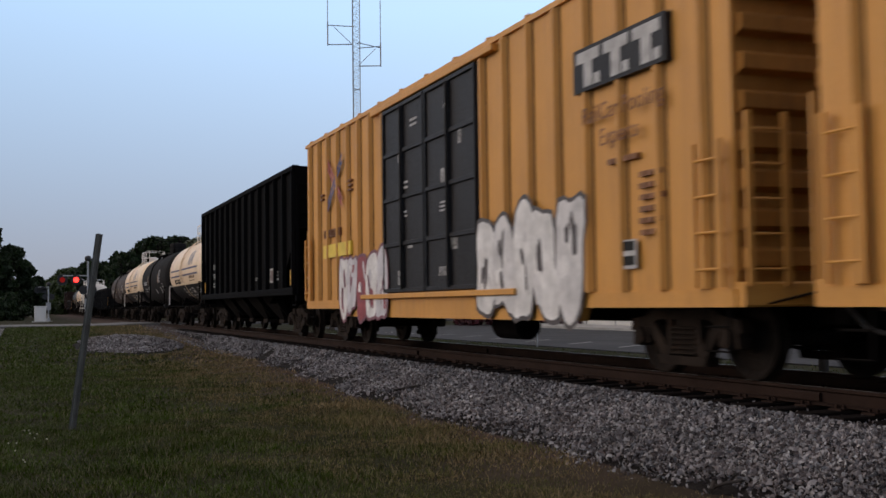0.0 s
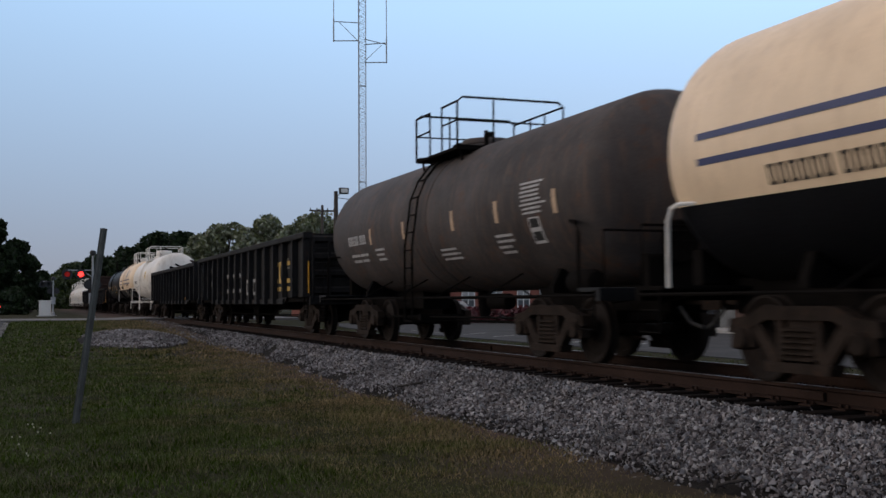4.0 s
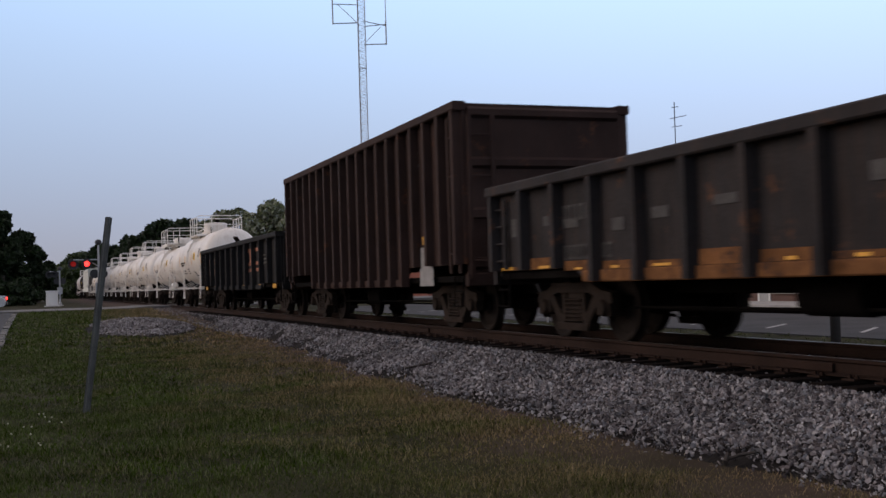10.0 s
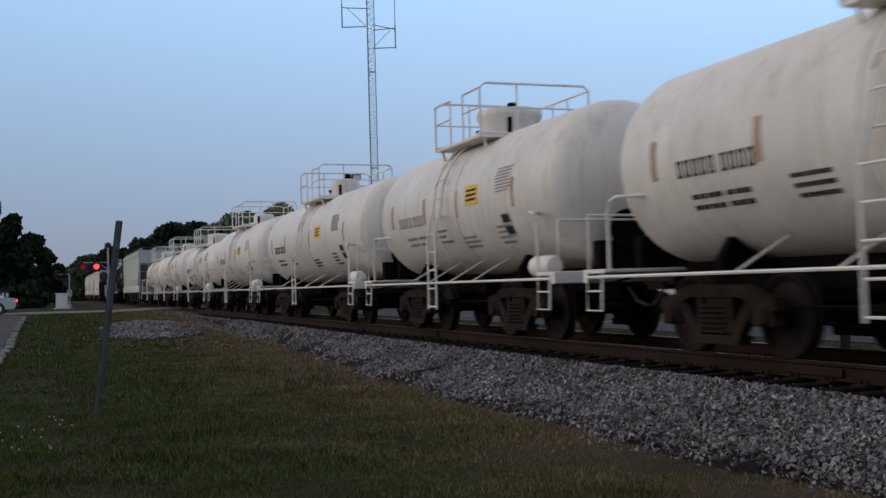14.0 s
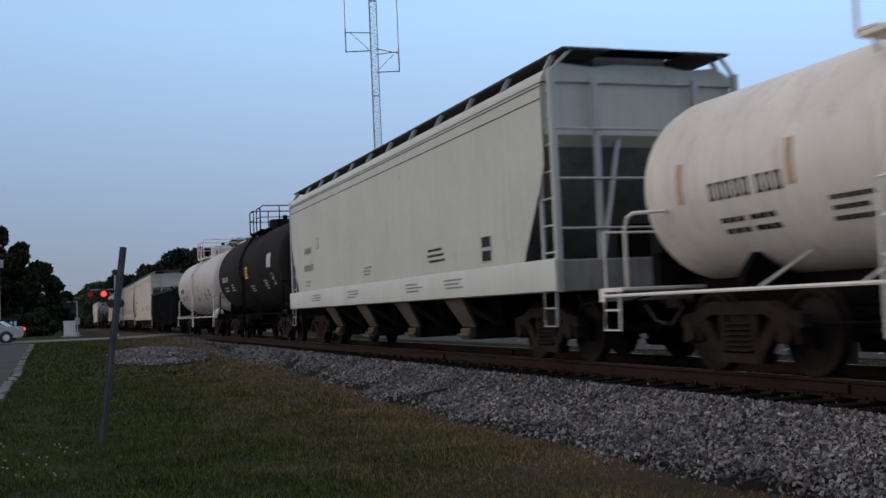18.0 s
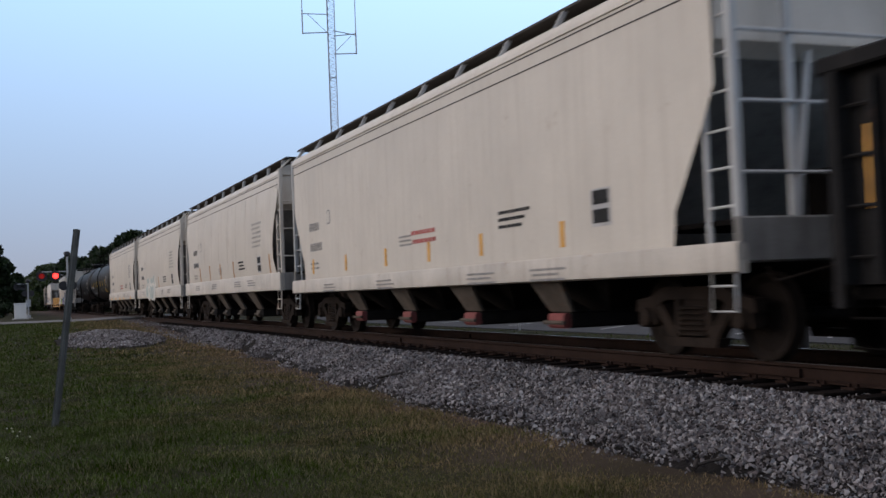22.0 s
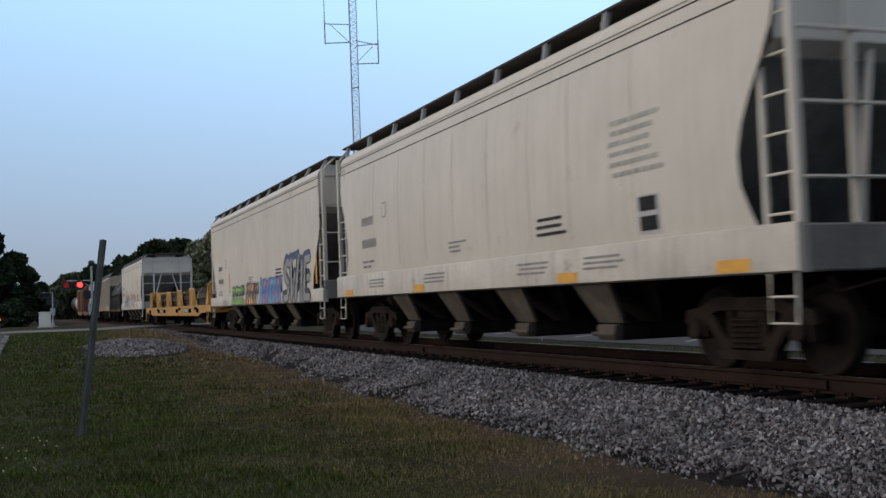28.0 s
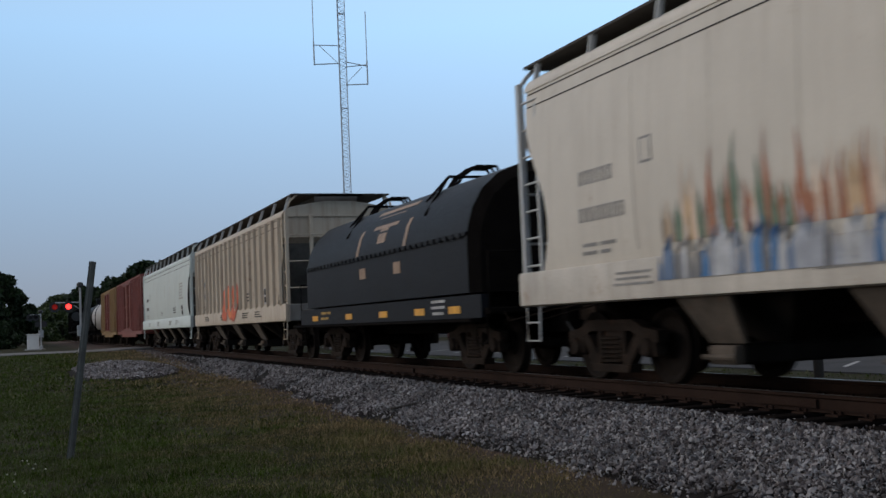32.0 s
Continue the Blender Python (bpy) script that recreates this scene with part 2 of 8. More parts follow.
OXIDE = mat("rusty_gondola_paint", (0.026, 0.023, 0.023), 0.75, var=0.4, scale=0.9, streak=0.5, dirt=(0.06, 0.034, 0.022), rust=0.10, rust_color=(0.13, 0.055, 0.025), spec=0.1)
CREAM = mat("cream_tank_paint", (0.73, 0.55, 0.37), 0.45, var=0.16, scale=0.8, streak=0.6, dirt=(0.46, 0.31, 0.20))
WHITE = mat("white_tank_paint", (0.64, 0.595, 0.535), 0.45, var=0.12, scale=0.8, streak=0.6, dirt=(0.34, 0.25, 0.18), rust=0.03, rust_color=(0.46, 0.37, 0.28))
WHITE_RAIL = mat("white_handrail_paint", (0.70, 0.66, 0.60), 0.5, var=0.15)
GREYTANK = mat("grey_tank_paint", (0.42, 0.39, 0.37), 0.5, var=0.12, scale=0.8, streak=0.3, dirt=(0.22, 0.17, 0.13))
HOPPER = mat("pale_grey_hopper_paint", (0.53, 0.48, 0.41), 0.5, var=0.10, scale=0.7, streak=0.42, dirt=(0.31, 0.25, 0.19), rust=0.05, rust_color=(0.34, 0.26, 0.19))
HOPPER_COOL = mat("cool_grey_hopper_paint", (0.40, 0.40, 0.39), 0.5, var=0.10, scale=0.7, streak=0.35, dirt=(0.2, 0.17, 0.14))
HOPPER_PALE = mat("pale_green_grey_hopper_paint", (0.46, 0.465, 0.41), 0.5, var=0.10, scale=0.7, streak=0.4, dirt=(0.28, 0.26, 0.21), rust=0.03, rust_color=(0.3, 0.25, 0.19))
HOPPER_DARK = mat("dark_end_sheet", (0.065, 0.06, 0.056), 0.8, var=0.3, spec=0.1)
TAN = mat("tan_hopper_paint", (0.40, 0.33, 0.25), 0.6, var=0.14, scale=0.7, streak=0.6, dirt=(0.16, 0.09, 0.06), rust=0.06)
MINT = mat("pale_mint_hopper_paint", (0.48, 0.52, 0.49), 0.5, var=0.08, scale=0.7, streak=0.3, dirt=(0.25, 0.22, 0.18))
YELLOW = mat("orange_yellow_car_paint", (0.54, 0.25, 0.05), 0.55, var=0.14, scale=0.6, streak=0.5, dirt=(0.26, 0.11, 0.03))
YELLOW_FLAT = mat("yellow_flatcar_paint", (0.43, 0.215, 0.045), 0.55, var=0.2, scale=0.7, streak=0.35, dirt=(0.28, 0.12, 0.03))
# YELLOW with grime streaks, darkened to stand for shade between coupled cars
YELLOW_END = mat("grimy_shaded_yellow_end_paint", (0.30, 0.13, 0.03), 0.7, var=0.3, scale=0.8, streak=0.7, dirt=(0.09, 0.045, 0.02), spec=0.1)
RED = mat("oxide_red_paint", (0.17, 0.04, 0.03), 0.6, var=0.25, scale=0.7, streak=0.4)
NAVY = mat("navy_stripe", (0.02, 0.03, 0.10), 0.5, var=0.15)
DOORBLACK = mat("black_door_paint", (0.014, 0.014, 0.016), 0.5, var=0.35, scale=1.0, streak=0.35, dirt=(0.05, 0.045, 0.04), spec=0.15)
COVERBLUE = mat("dark_slate_cover_paint", (0.0065, 0.0078, 0.011), 0.55, var=0.35, scale=0.8, streak=0.45, dirt=(0.015, 0.0145, 0.0145), spec=0.12)
MARK_W = mat("white_stencil", (0.40, 0.39, 0.38), 0.6, var=0.3, scale=6)
MARK_K = mat("black_stencil", (0.022, 0.022, 0.022), 0.7, var=0.3, scale=6, spec=0.1)
MARK_G = mat("faded_grey_stencil", (0.22, 0.21, 0.20), 0.6, var=0.3, scale=6)
MARK_L = mat("faint_grey_stencil", (0.34, 0.32, 0.285), 0.6, var=0.3, scale=6)
MARK_B = mat("dull_patch_paint", (0.045, 0.042, 0.04), 0.8, var=0.4, scale=4)
REFLECT = mat("amber_reflective_tape", (0.62, 0.30, 0.03), 0.4, var=0.25, scale=5)
REFLECT_OLD = mat("faded_tape", (0.40, 0.27, 0.17), 0.6, var=0.3, scale=5)
PLACARD = mat("yellow_placard", (0.70, 0.42, 0.02), 0.5, var=0.15, scale=5)
LETTER_Y = mat("yellow_lettering", (0.42, 0.25, 0.05), 0.6, var=0.35, scale=4)
LETTER_D = mat("dull_cream_lettering", (0.24, 0.19, 0.12), 0.7, var=0.4, scale=4)
LETTER_R = mat("red_lettering", (0.35, 0.06, 0.05), 0.6, var=0.3, scale=5)
DIRTSEAM = mat("dirty_weld_seam", (0.45, 0.405, 0.34), 0.7, var=0.4, scale=2.0, stretch=(1, 1, 0.4))
# dirt splash plus the shade of the recessed car ends, both in the colour
ENDSHEET = mat("grimy_shaded_end_sheet", (0.21, 0.20, 0.185), 0.85, var=0.4, scale=0.9, streak=0.5, dirt=(0.05, 0.04, 0.035), spec=0.1)
SILL = mat("road_dusted_sill_paint", (0.45, 0.405, 0.345), 0.6, var=0.22, scale=0.9, streak=0.65, dirt=(0.20, 0.155, 0.12), rust=0.10, rust_color=(0.26, 0.18, 0.12))
HATCH = mat("dusty_hatch_cover", (0.10, 0.095, 0.09), 0.85, var=0.3, scale=1.2, spec=0.1)
# dark lines painted as the shade along the boxcar posts
POST_SHADE = mat("dark_post_shade_line", (0.13, 0.06, 0.018), 0.8, var=0.5, scale=3.0)
MARK_D = mat("worn_dull_stencil", (0.10, 0.093, 0.08), 0.8, var=0.5, scale=5)
BROWNPRINT = mat("faded_brown_lettering", (0.20, 0.12, 0.07), 0.7, var=0.4, scale=5)
BAY = mat("dark_hopper_bay", (0.020, 0.017, 0.015), 0.9, var=0.5, scale=1.5, spec=0.05)
GATE = mat("dusty_outlet_gate", (0.095, 0.078, 0.063), 0.9, var=0.4, scale=2.5, spec=0.1, rust=0.15)
RUBBER = mat("brake_hose_rubber", (0.02, 0.02, 0.02), 0.8)

# ---------------------------------------------------------------- ground, track, roads
def ease(a):
    a = min(1.0, max(0.0, a))
    return a * a * (3 - 2 * a)


def gh(x, y):
    """Height of the ground: level by the street, rising to the crossing."""
    up = 0.52 * ease((y - 26) / 38)
    far = ease((x - 9) / 6) * (1 - ease(1 - abs(y - 70) / 14))
    return up * (1 - far) + 0.05 * far + 0.03 * math.sin(0.7 * x + 0.3 * y) * (0.4 if x < 5 else 0.0)


def ground_material():
    m = mat("grass_soil", (0.027, 0.026, 0.013), 0.95, var=0.45, scale=0.5, grain=9.0, bump=0.6, spec=0.04)
    n, l = m.node_tree.nodes, m.node_tree.links
    bs = n["Principled BSDF"]
    old = bs.inputs["Base Color"].links[0].from_socket
    co = n.new("ShaderNodeTexCoord")
    sep = n.new("ShaderNodeSeparateXYZ")
    l.new(co.outputs["Object"], sep.inputs[0])
    ns = n.new("ShaderNodeTexNoise")
    ns.inputs["Scale"].default_value, ns.inputs["Detail"].default_value = 0.45, 6
    l.new(co.outputs["Object"], ns.inputs["Vector"])
    ad = n.new("ShaderNodeMath")
    ad.operation = "MULTIPLY_ADD"
    ad.inputs[1].default_value = 4.0
    l.new(ns.outputs["Fac"], ad.inputs[0])
    l.new(sep.outputs["X"], ad.inputs[2])
    mr = n.new("ShaderNodeMapRange")
    mr.inputs[1].default_value, mr.inputs[2].default_value = 5.4, 7.4
    l.new(ad.outputs[0], mr.inputs[0])
    far = n.new("ShaderNodeMapRange")
    far.inputs[1].default_value, far.inputs[2].default_value, far.inputs[3].default_value, far.inputs[4].default_value = 10.0, 11.5, 1.0, 0.0
    l.new(sep.outputs["X"], far.inputs[0])
    mu = n.new("ShaderNodeMath")
    mu.operation = "MULTIPLY"
    l.new(mr.outputs[0], mu.inputs[0])
    l.new(far.outputs[0], mu.inputs[1])
    mx = n.new("ShaderNodeMix")
    mx.data_type = "RGBA"
    l.new(mu.outputs[0], mx.inputs[0])
    l.new(old, mx.inputs[6])
    mx.inputs[7].default_value = (0.066, 0.047, 0.039, 1)
    l.new(mx.outputs[2], bs.inputs["Base Color"])
    return m


def make_ground():
    xs = [-2500, -600, -150, -60, -30] + [-20 + i for i in range(61)] + [50, 70, 110, 200, 600, 2500]
    ys = [-2500, -400, -100, -40, -20] + [-12 + i for i in range(112)] + [110, 130, 160, 200, 300, 500, 900, 2500]
    rows = [[(x, y, gh(x, y) - 0.02) for x in xs] for y in ys]
    solid("ground", Mesh().sheet(rows), ground_material(), "mown grass verge, green to dry brown beside the ballast", "ground", kind="structure")


ASPHALT = mat("old_asphalt", (0.055, 0.056, 0.058), 0.9, var=0.25, scale=0.6, grain=60, bump=0.3, spec=0.08)
CONCRETE = mat("pale_concrete", (0.32, 0.31, 0.29), 0.85, var=0.2, scale=1.0, grain=40)
EDGE = mat("weathered_edging", (0.15, 0.145, 0.135), 0.9, var=0.45, scale=2.5, grain=30, spec=0.1)
STONE = mat("ballast_stone", (0.186, 0.170, 0.171), 0.9, var=0.4, scale=1.1, grain=70, bump=0.25, island=0.8, spec=0.08)
# bed coloured near black, so the gaps between stones read as deep shade
BALLAST = mat("ballast_gap_shade", (0.018, 0.016, 0.015), 0.95, var=0.4, scale=9, grain=30, bump=0.8, spec=0.05)
TIE = mat("creosoted_oak", (0.012, 0.009, 0.008), 0.9, spec=0.05, var=0.4, scale=3, stretch=(0.3, 2, 2))
RAILSIDE = mat("rusty_rail", (0.024, 0.0135, 0.010), 0.9, var=0.3, scale=2, rust=0.15, rust_color=(0.030, 0.015, 0.010), spec=0.1)
RAILTOP = mat("worn_rail_head", (0.20, 0.185, 0.175), 0.45, 0.7, var=0.15)


def ribbon(xs, ys, lift, skirt=0.25):
    rows = []
    for y in ys:
        rows.append([(x, y, gh(x, y) + lift) for x in xs])
    m = Mesh().sheet(rows)
    for edge in ([r[0] for r in rows], [r[-1] for r in rows], rows[0], rows[-1]):
        m.sheet([edge, [(p[0], p[1], p[2] - skirt) for p in edge]])
    return m


def bed_height(x):
    """The ballast's cross-section."""
    pts = [(4.75, -0.06), (5.1, 0.02), (5.7, 0.14), (6.3, 0.31), (6.62, 0.385), (6.80, 0.38), (6.95, 0.37), (9.4, 0.37), (9.8, 0.37), (11.2, 0.0), (11.6, -0.06)]
    for (a, za), (b, zb) in zip(pts, pts[1:]):
        if a <= x <= b:
            return za + (zb - za) * (x - a) / (b - a)
    return -0.06


def toe(y):
    """Where the near edge of the stones lies."""
    pts = [(-100, 5.3), (6, 5.28), (9, 5.22), (12.6, 5.2), (15.5, 5.32), (18.5, 5.4), (24, 5.85), (32, 6.15), (900, 6.15)]
    for (a, xa), (b, xb) in zip(pts, pts[1:]):
        if a <= y <= b:
            return xa + (xb - xa) * (y - a) / (b - a) + 0.12 * math.sin(1.3 * y) + 0.07 * math.sin(3.1 * y + 1)
    return 5.1


def bed(x, y):
    t = toe(y)
    z = bed_height(x if x > 6.62 else 6.62 - (6.62 - x) * 1.52 / (6.62 - t))
    # the heap of stone before the crossing
    dx, dy = (x - 3.35) / 1.9, (y - 40.5) / 5.0
    heap = 0.32 * max(0.0, 1 - dx * dx - dy * dy) ** 0.8
    g = gh(x, y) - 0.02
    if heap > 0.02:
        return max(z, g + heap)
    return max(z, g - 0.04)


def make_track():
    xs = [1.6, 2.2, 2.8, 3.4, 4.0, 4.3, 4.6, 4.9, 5.1, 5.4, 5.7, 6.0, 6.3, 6.62, 6.8, 6.95, 8.1, 9.4, 9.8, 10.5, 11.2, 11.6]
    ys = [-80, -30] + [-10 + 2 * i for i in range(16)] + [22 + i for i in range(43)] + [66, 74, 90, 140, 400, 900]
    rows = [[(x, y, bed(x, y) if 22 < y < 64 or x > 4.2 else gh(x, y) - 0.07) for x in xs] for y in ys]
    solid("ballast", Mesh().sheet(rows), BALLAST, "ballast bed under the track, near black for the shade between its stones", "ballast", kind="structure")
    # stones
    r = np.random.RandomState(4)
    t = (1 + 5 ** 0.5) / 2
    base = np.array([(-1, t, 0), (1, t, 0), (-1, -t, 0), (1, -t, 0), (0, -1, t), (0, 1, t), (0, -1, -t), (0, 1, -t), (t, 0, -1), (t, 0, 1), (-t, 0, -1), (-t, 0, 1)]) / 1.9
    tri = np.array([(0, 11, 5), (0, 5, 1), (0, 1, 7), (0, 7, 10), (0, 10, 11), (1, 5, 9), (5, 11, 4), (11, 10, 2), (10, 7, 6), (7, 1, 8), (3, 9, 4), (3, 4, 2), (3, 2, 6), (3, 6, 8), (3, 8, 9), (4, 9, 5), (2, 4, 11), (6, 2, 10), (8, 6, 7), (9, 8, 1)])
    pos = []
    for (x0, x1, y0, y1, dens) in ((4.2, 6.85, -8, 3.5, 320), (6.8, 9.6, -8, 3, 90), (4.2, 6.85, 3.5, 12, 2900), (4.4, 6.85, 12, 22, 1750), (4.8, 6.85, 22, 42, 1300), (5.0, 7.0, 42, 64, 160), (6.8, 7.32, 3, 30, 330), (7.32, 9.6, 3, 26, 170), (1.8, 6.0, 35, 47, 420), (9.6, 11.0, 4, 40, 60)):
        n = int((x1 - x0) * (y1 - y0) * dens)
        pos.append(np.stack([r.uniform(x0, x1, n), r.uniform(y0, y1, n)], 1))
    pos = np.concatenate(pos)
    keep = []
    for i, (x, y) in enumerate(pos):
        z = bed(x, y)
        e = x - toe(y)
        patchy = 0.25 * math.sin(2.3 * y) * math.sin(0.9 * y + 1.7)
        if y < 34.5 and e < 0.30 and r.rand() > (max(0.0, e + 0.55 + patchy) / 0.85) ** 2.6:
            continue
        if x < 5.6 and 34 <= y and z < gh(x, y) - 0.015:
            continue
        if 7.28 < x < 7.5 or 8.74 < x < 8.98:
            continue
        keep.append((x, y, z))
    keep = np.array(keep)
    n = len(keep)
    far = np.clip((keep[:, 1] - 10) / 30, 0, 1)
    size = (0.010 + 0.018 * r.rand(n) ** 1.7) * (1 + 0.6 * far)
    jit = 1 + 0.45 * (r.rand(n, 12, 1) - 0.5) * 2
    shp = base[None] * jit * (size[:, None] * r.uniform(0.65, 1.35, (n, 3)))[:, None, :]
    a = r.uniform(0, 6.28, n)
    b = r.uniform(-0.9, 0.9, n)
    ca, sa, cb, sb = np.cos(a)[:, None], np.sin(a)[:, None], np.cos(b)[:, None], np.sin(b)[:, None]
    x, y, z = shp[..., 0], shp[..., 1], shp[..., 2]
    x, z = x * cb + z * sb, -x * sb + z * cb
    x, y = x * ca - y * sa, x * sa + y * ca
    v = np.stack([x, y, z], -1) + keep[:, None, :] + np.stack([0 * size, 0 * size, 0.040 * r.rand(n) ** 1.6], 1)[:, None, :]
    # full stones where the eye is near, eight-faced ones farther on
    near = keep[:, 1] < 0
    vn, vf = v[near], v[~near][:, [0, 3, 4, 7, 8, 11]]
    f = tri[None] + (np.arange(len(vn)) * 12)[:, None, None]
    octa = np.array([(0, 2, 4), (0, 4, 3), (0, 3, 5), (0, 5, 2), (1, 4, 2), (1, 3, 4), (1, 5, 3), (1, 2, 5)])
    g = octa[None] + (np.arange(len(vf)) * 6)[:, None, None] + len(vn) * 12
    me = bpy.data.meshes.new("ballast_stones")
    me.from_pydata(np.concatenate([vn.reshape(-1, 3), vf.reshape(-1, 3)]).tolist(), [], np.concatenate([f.reshape(-1, 3), g.reshape(-1, 3)]).tolist())
    me.materials.append(STONE)
    tagged(new("ballast_stones", me), "loose grey crushed stones on the ballast shoulder", "gravel", kind="stuff")
    # rails and ties
    for k, x in enumerate((TRACK_X - 0.755, TRACK_X + 0.755)):
        z = RAIL - 0.172
        ring = [(x - 0.07, z), (x + 0.07, z), (x + 0.068, z + 0.012), (x + 0.012, z + 0.03), (x + 0.010, z + 0.125), (x + 0.036, z + 0.14), (x + 0.036, z + 0.168), (x + 0.028, z + 0.172), (x - 0.028, z + 0.172), (x - 0.036, z + 0.168), (x - 0.036, z + 0.14), (x - 0.010, z + 0.125), (x - 0.012, z + 0.03), (x - 0.068, z + 0.012)]
        ob = solid("rail", Mesh().prism(ring, 1, -80, 700), RAILSIDE, "rusty steel rail with a worn bright head", "rail", "the two rails", kind="structure")
        part("rail_head", Mesh().prism([(x - 0.026, z + 0.1721), (x + 0.026, z + 0.1721), (x + 0.02, z + 0.1745), (x - 0.02, z + 0.1745)], 1, -80, 700), RAILTOP, ob, "worn bright running surface")
        for j in range(2):
            y = 9.3 + 11.9 * j
            part("joint_bar", Mesh().cbox(x - 0.05, x - 0.014, y - 0.45, y + 0.45, z + 0.03, z + 0.12, 0.01), RAILSIDE, ob)
    track = thing("track_ties", "dark creosoted wooden ties of the railway track", "ties")
    track["kind"] = "structure"
    tie = Mesh().cbox(-1.30, 1.30, -0.115, 0.115, -0.18, 0, 0.012).data("tie", TIE)
    plate = Mesh().cbox(-0.18, 0.18, -0.09, 0.09, 0, 0.018, 0.004)
    for dx in (-0.11, 0.11):
        for dy in (-0.05, 0.05):
            plate.cbox(dx - 0.015, dx + 0.015, dy - 0.015, dy + 0.015, 0.018, 0.05, 0.004)
    plate = plate.data("tie_plate", RAILSIDE)
    rr = random.Random(3)
    for k in range(150):
        y = -8 + 0.50 * k + rr.uniform(-0.03, 0.03)
        ob = part("tie", tie, None, track, at=pose(TRACK_X + rr.uniform(-0.05, 0.05), y, RAIL - 0.19, 0, 0, rr.uniform(-1, 1)))
        if k < 70:
            for x in (-0.755, 0.755):
                part("tie_plate", plate, None, ob, at=pose(x, 0, 0))
    # a dead branch and a twig lying on the stones
    bark = mat("dead_wood", (0.03, 0.024, 0.02), 0.9)
    m = Mesh().tube([(0, 0, 0), (0.12, 0.03, 0.03), (0.24, 0.02, 0.05)], 0.014).tube([(0, 0, -0.03), (0.01, -0.03, 0.05), (-0.02, -0.08, 0.0)], 0.018)
    solid("broken_branch", m, bark, "short dark broken branch lying on the ballast", "branch", at=pose(5.02, 7.36, bed(5.02, 7.36) + 0.05, 0, 0, -20))
    m = Mesh().tube([(0, 0, 0), (0.2, -0.1, 0.04), (0.42, -0.16, 0.07)], 0.02)
    solid("twig", m, bark, "dark twig lying on the ballast", "branch", at=pose(5.55, 16.9, bed(5.55, 16.9) + 0.06))


def grass_material():
    """Blades: green by the street, straw and brown towards the stones, each blade a little different."""
    m = mat("grass_blades", (0.044, 0.071, 0.0135), 0.85, var=0.5, scale=1.3, grain=5.0, bump=0, spec=0.05, island=0.55)
    n, l = m.node_tree.nodes, m.node_tree.links
    bs = n["Principled BSDF"]
    old = bs.inputs["Base Color"].links[0].from_socket
    co, sep, ns = n.new("ShaderNodeTexCoord"), n.new("ShaderNodeSeparateXYZ"), n.new("ShaderNodeTexNoise")
    ns.inputs["Scale"].default_value, ns.inputs["Detail"].default_value = 0.8, 7
    l.new(co.outputs["Object"], sep.inputs[0])
    l.new(co.outputs["Object"], ns.inputs["Vector"])
    ad, mr, geo, mu = n.new("ShaderNodeMath"), n.new("ShaderNodeMapRange"), n.new("ShaderNodeNewGeometry"), n.new("ShaderNodeMath")
    ad.operation, ad.inputs[1].default_value = "MULTIPLY_ADD", 9.0
    l.new(ns.outputs["Fac"], ad.inputs[0])
    l.new(sep.outputs["X"], ad.inputs[2])
    mr.inputs[1].default_value, mr.inputs[2].default_value = 5.8, 11.6
    l.new(ad.outputs[0], mr.inputs[0])
    mu.operation = "MULTIPLY_ADD"
    mu.inputs[1].default_value = 0.5
    l.new(geo.outputs["Random Per Island"], mu.inputs[0])
    mu.inputs[2].default_value = -0.25
    s2 = n.new("ShaderNodeMath")
    s2.use_clamp = True
    off, band = n.new("ShaderNodeMapRange"), n.new("ShaderNodeMath")
    off.inputs[1].default_value, off.inputs[2].default_value, off.inputs[3].default_value, off.inputs[4].default_value = 10.0, 11.0, 1.0, 0.0
    l.new(sep.outputs["X"], off.inputs[0])
    band.operation = "MULTIPLY"
    l.new(mr.outputs[0], band.inputs[0])
    l.new(off.outputs[0], band.inputs[1])
    l.new(band.outputs[0], s2.inputs[0])
    l.new(mu.outputs[0], s2.inputs[1])
    mx = n.new("ShaderNodeMix")
    mx.data_type = "RGBA"
    l.new(s2.outputs[0], mx.inputs[0])
    l.new(old, mx.inputs[6])
    hs = n.new("ShaderNodeHueSaturation")
    hs.inputs["Color"].default_value = (0.205, 0.146, 0.082, 1)
    vr = n.new("ShaderNodeMapRange")
    vr.inputs[3].default_value, vr.inputs[4].default_value = 0.5, 1.5
    l.new(geo.outputs["Random Per Island"], vr.inputs[0])
    l.new(vr.outputs[0], hs.inputs["Value"])
    l.new(hs.outputs[0], mx.inputs[7])
    l.new(mx.outputs[2], bs.inputs["Base Color"])
    return m


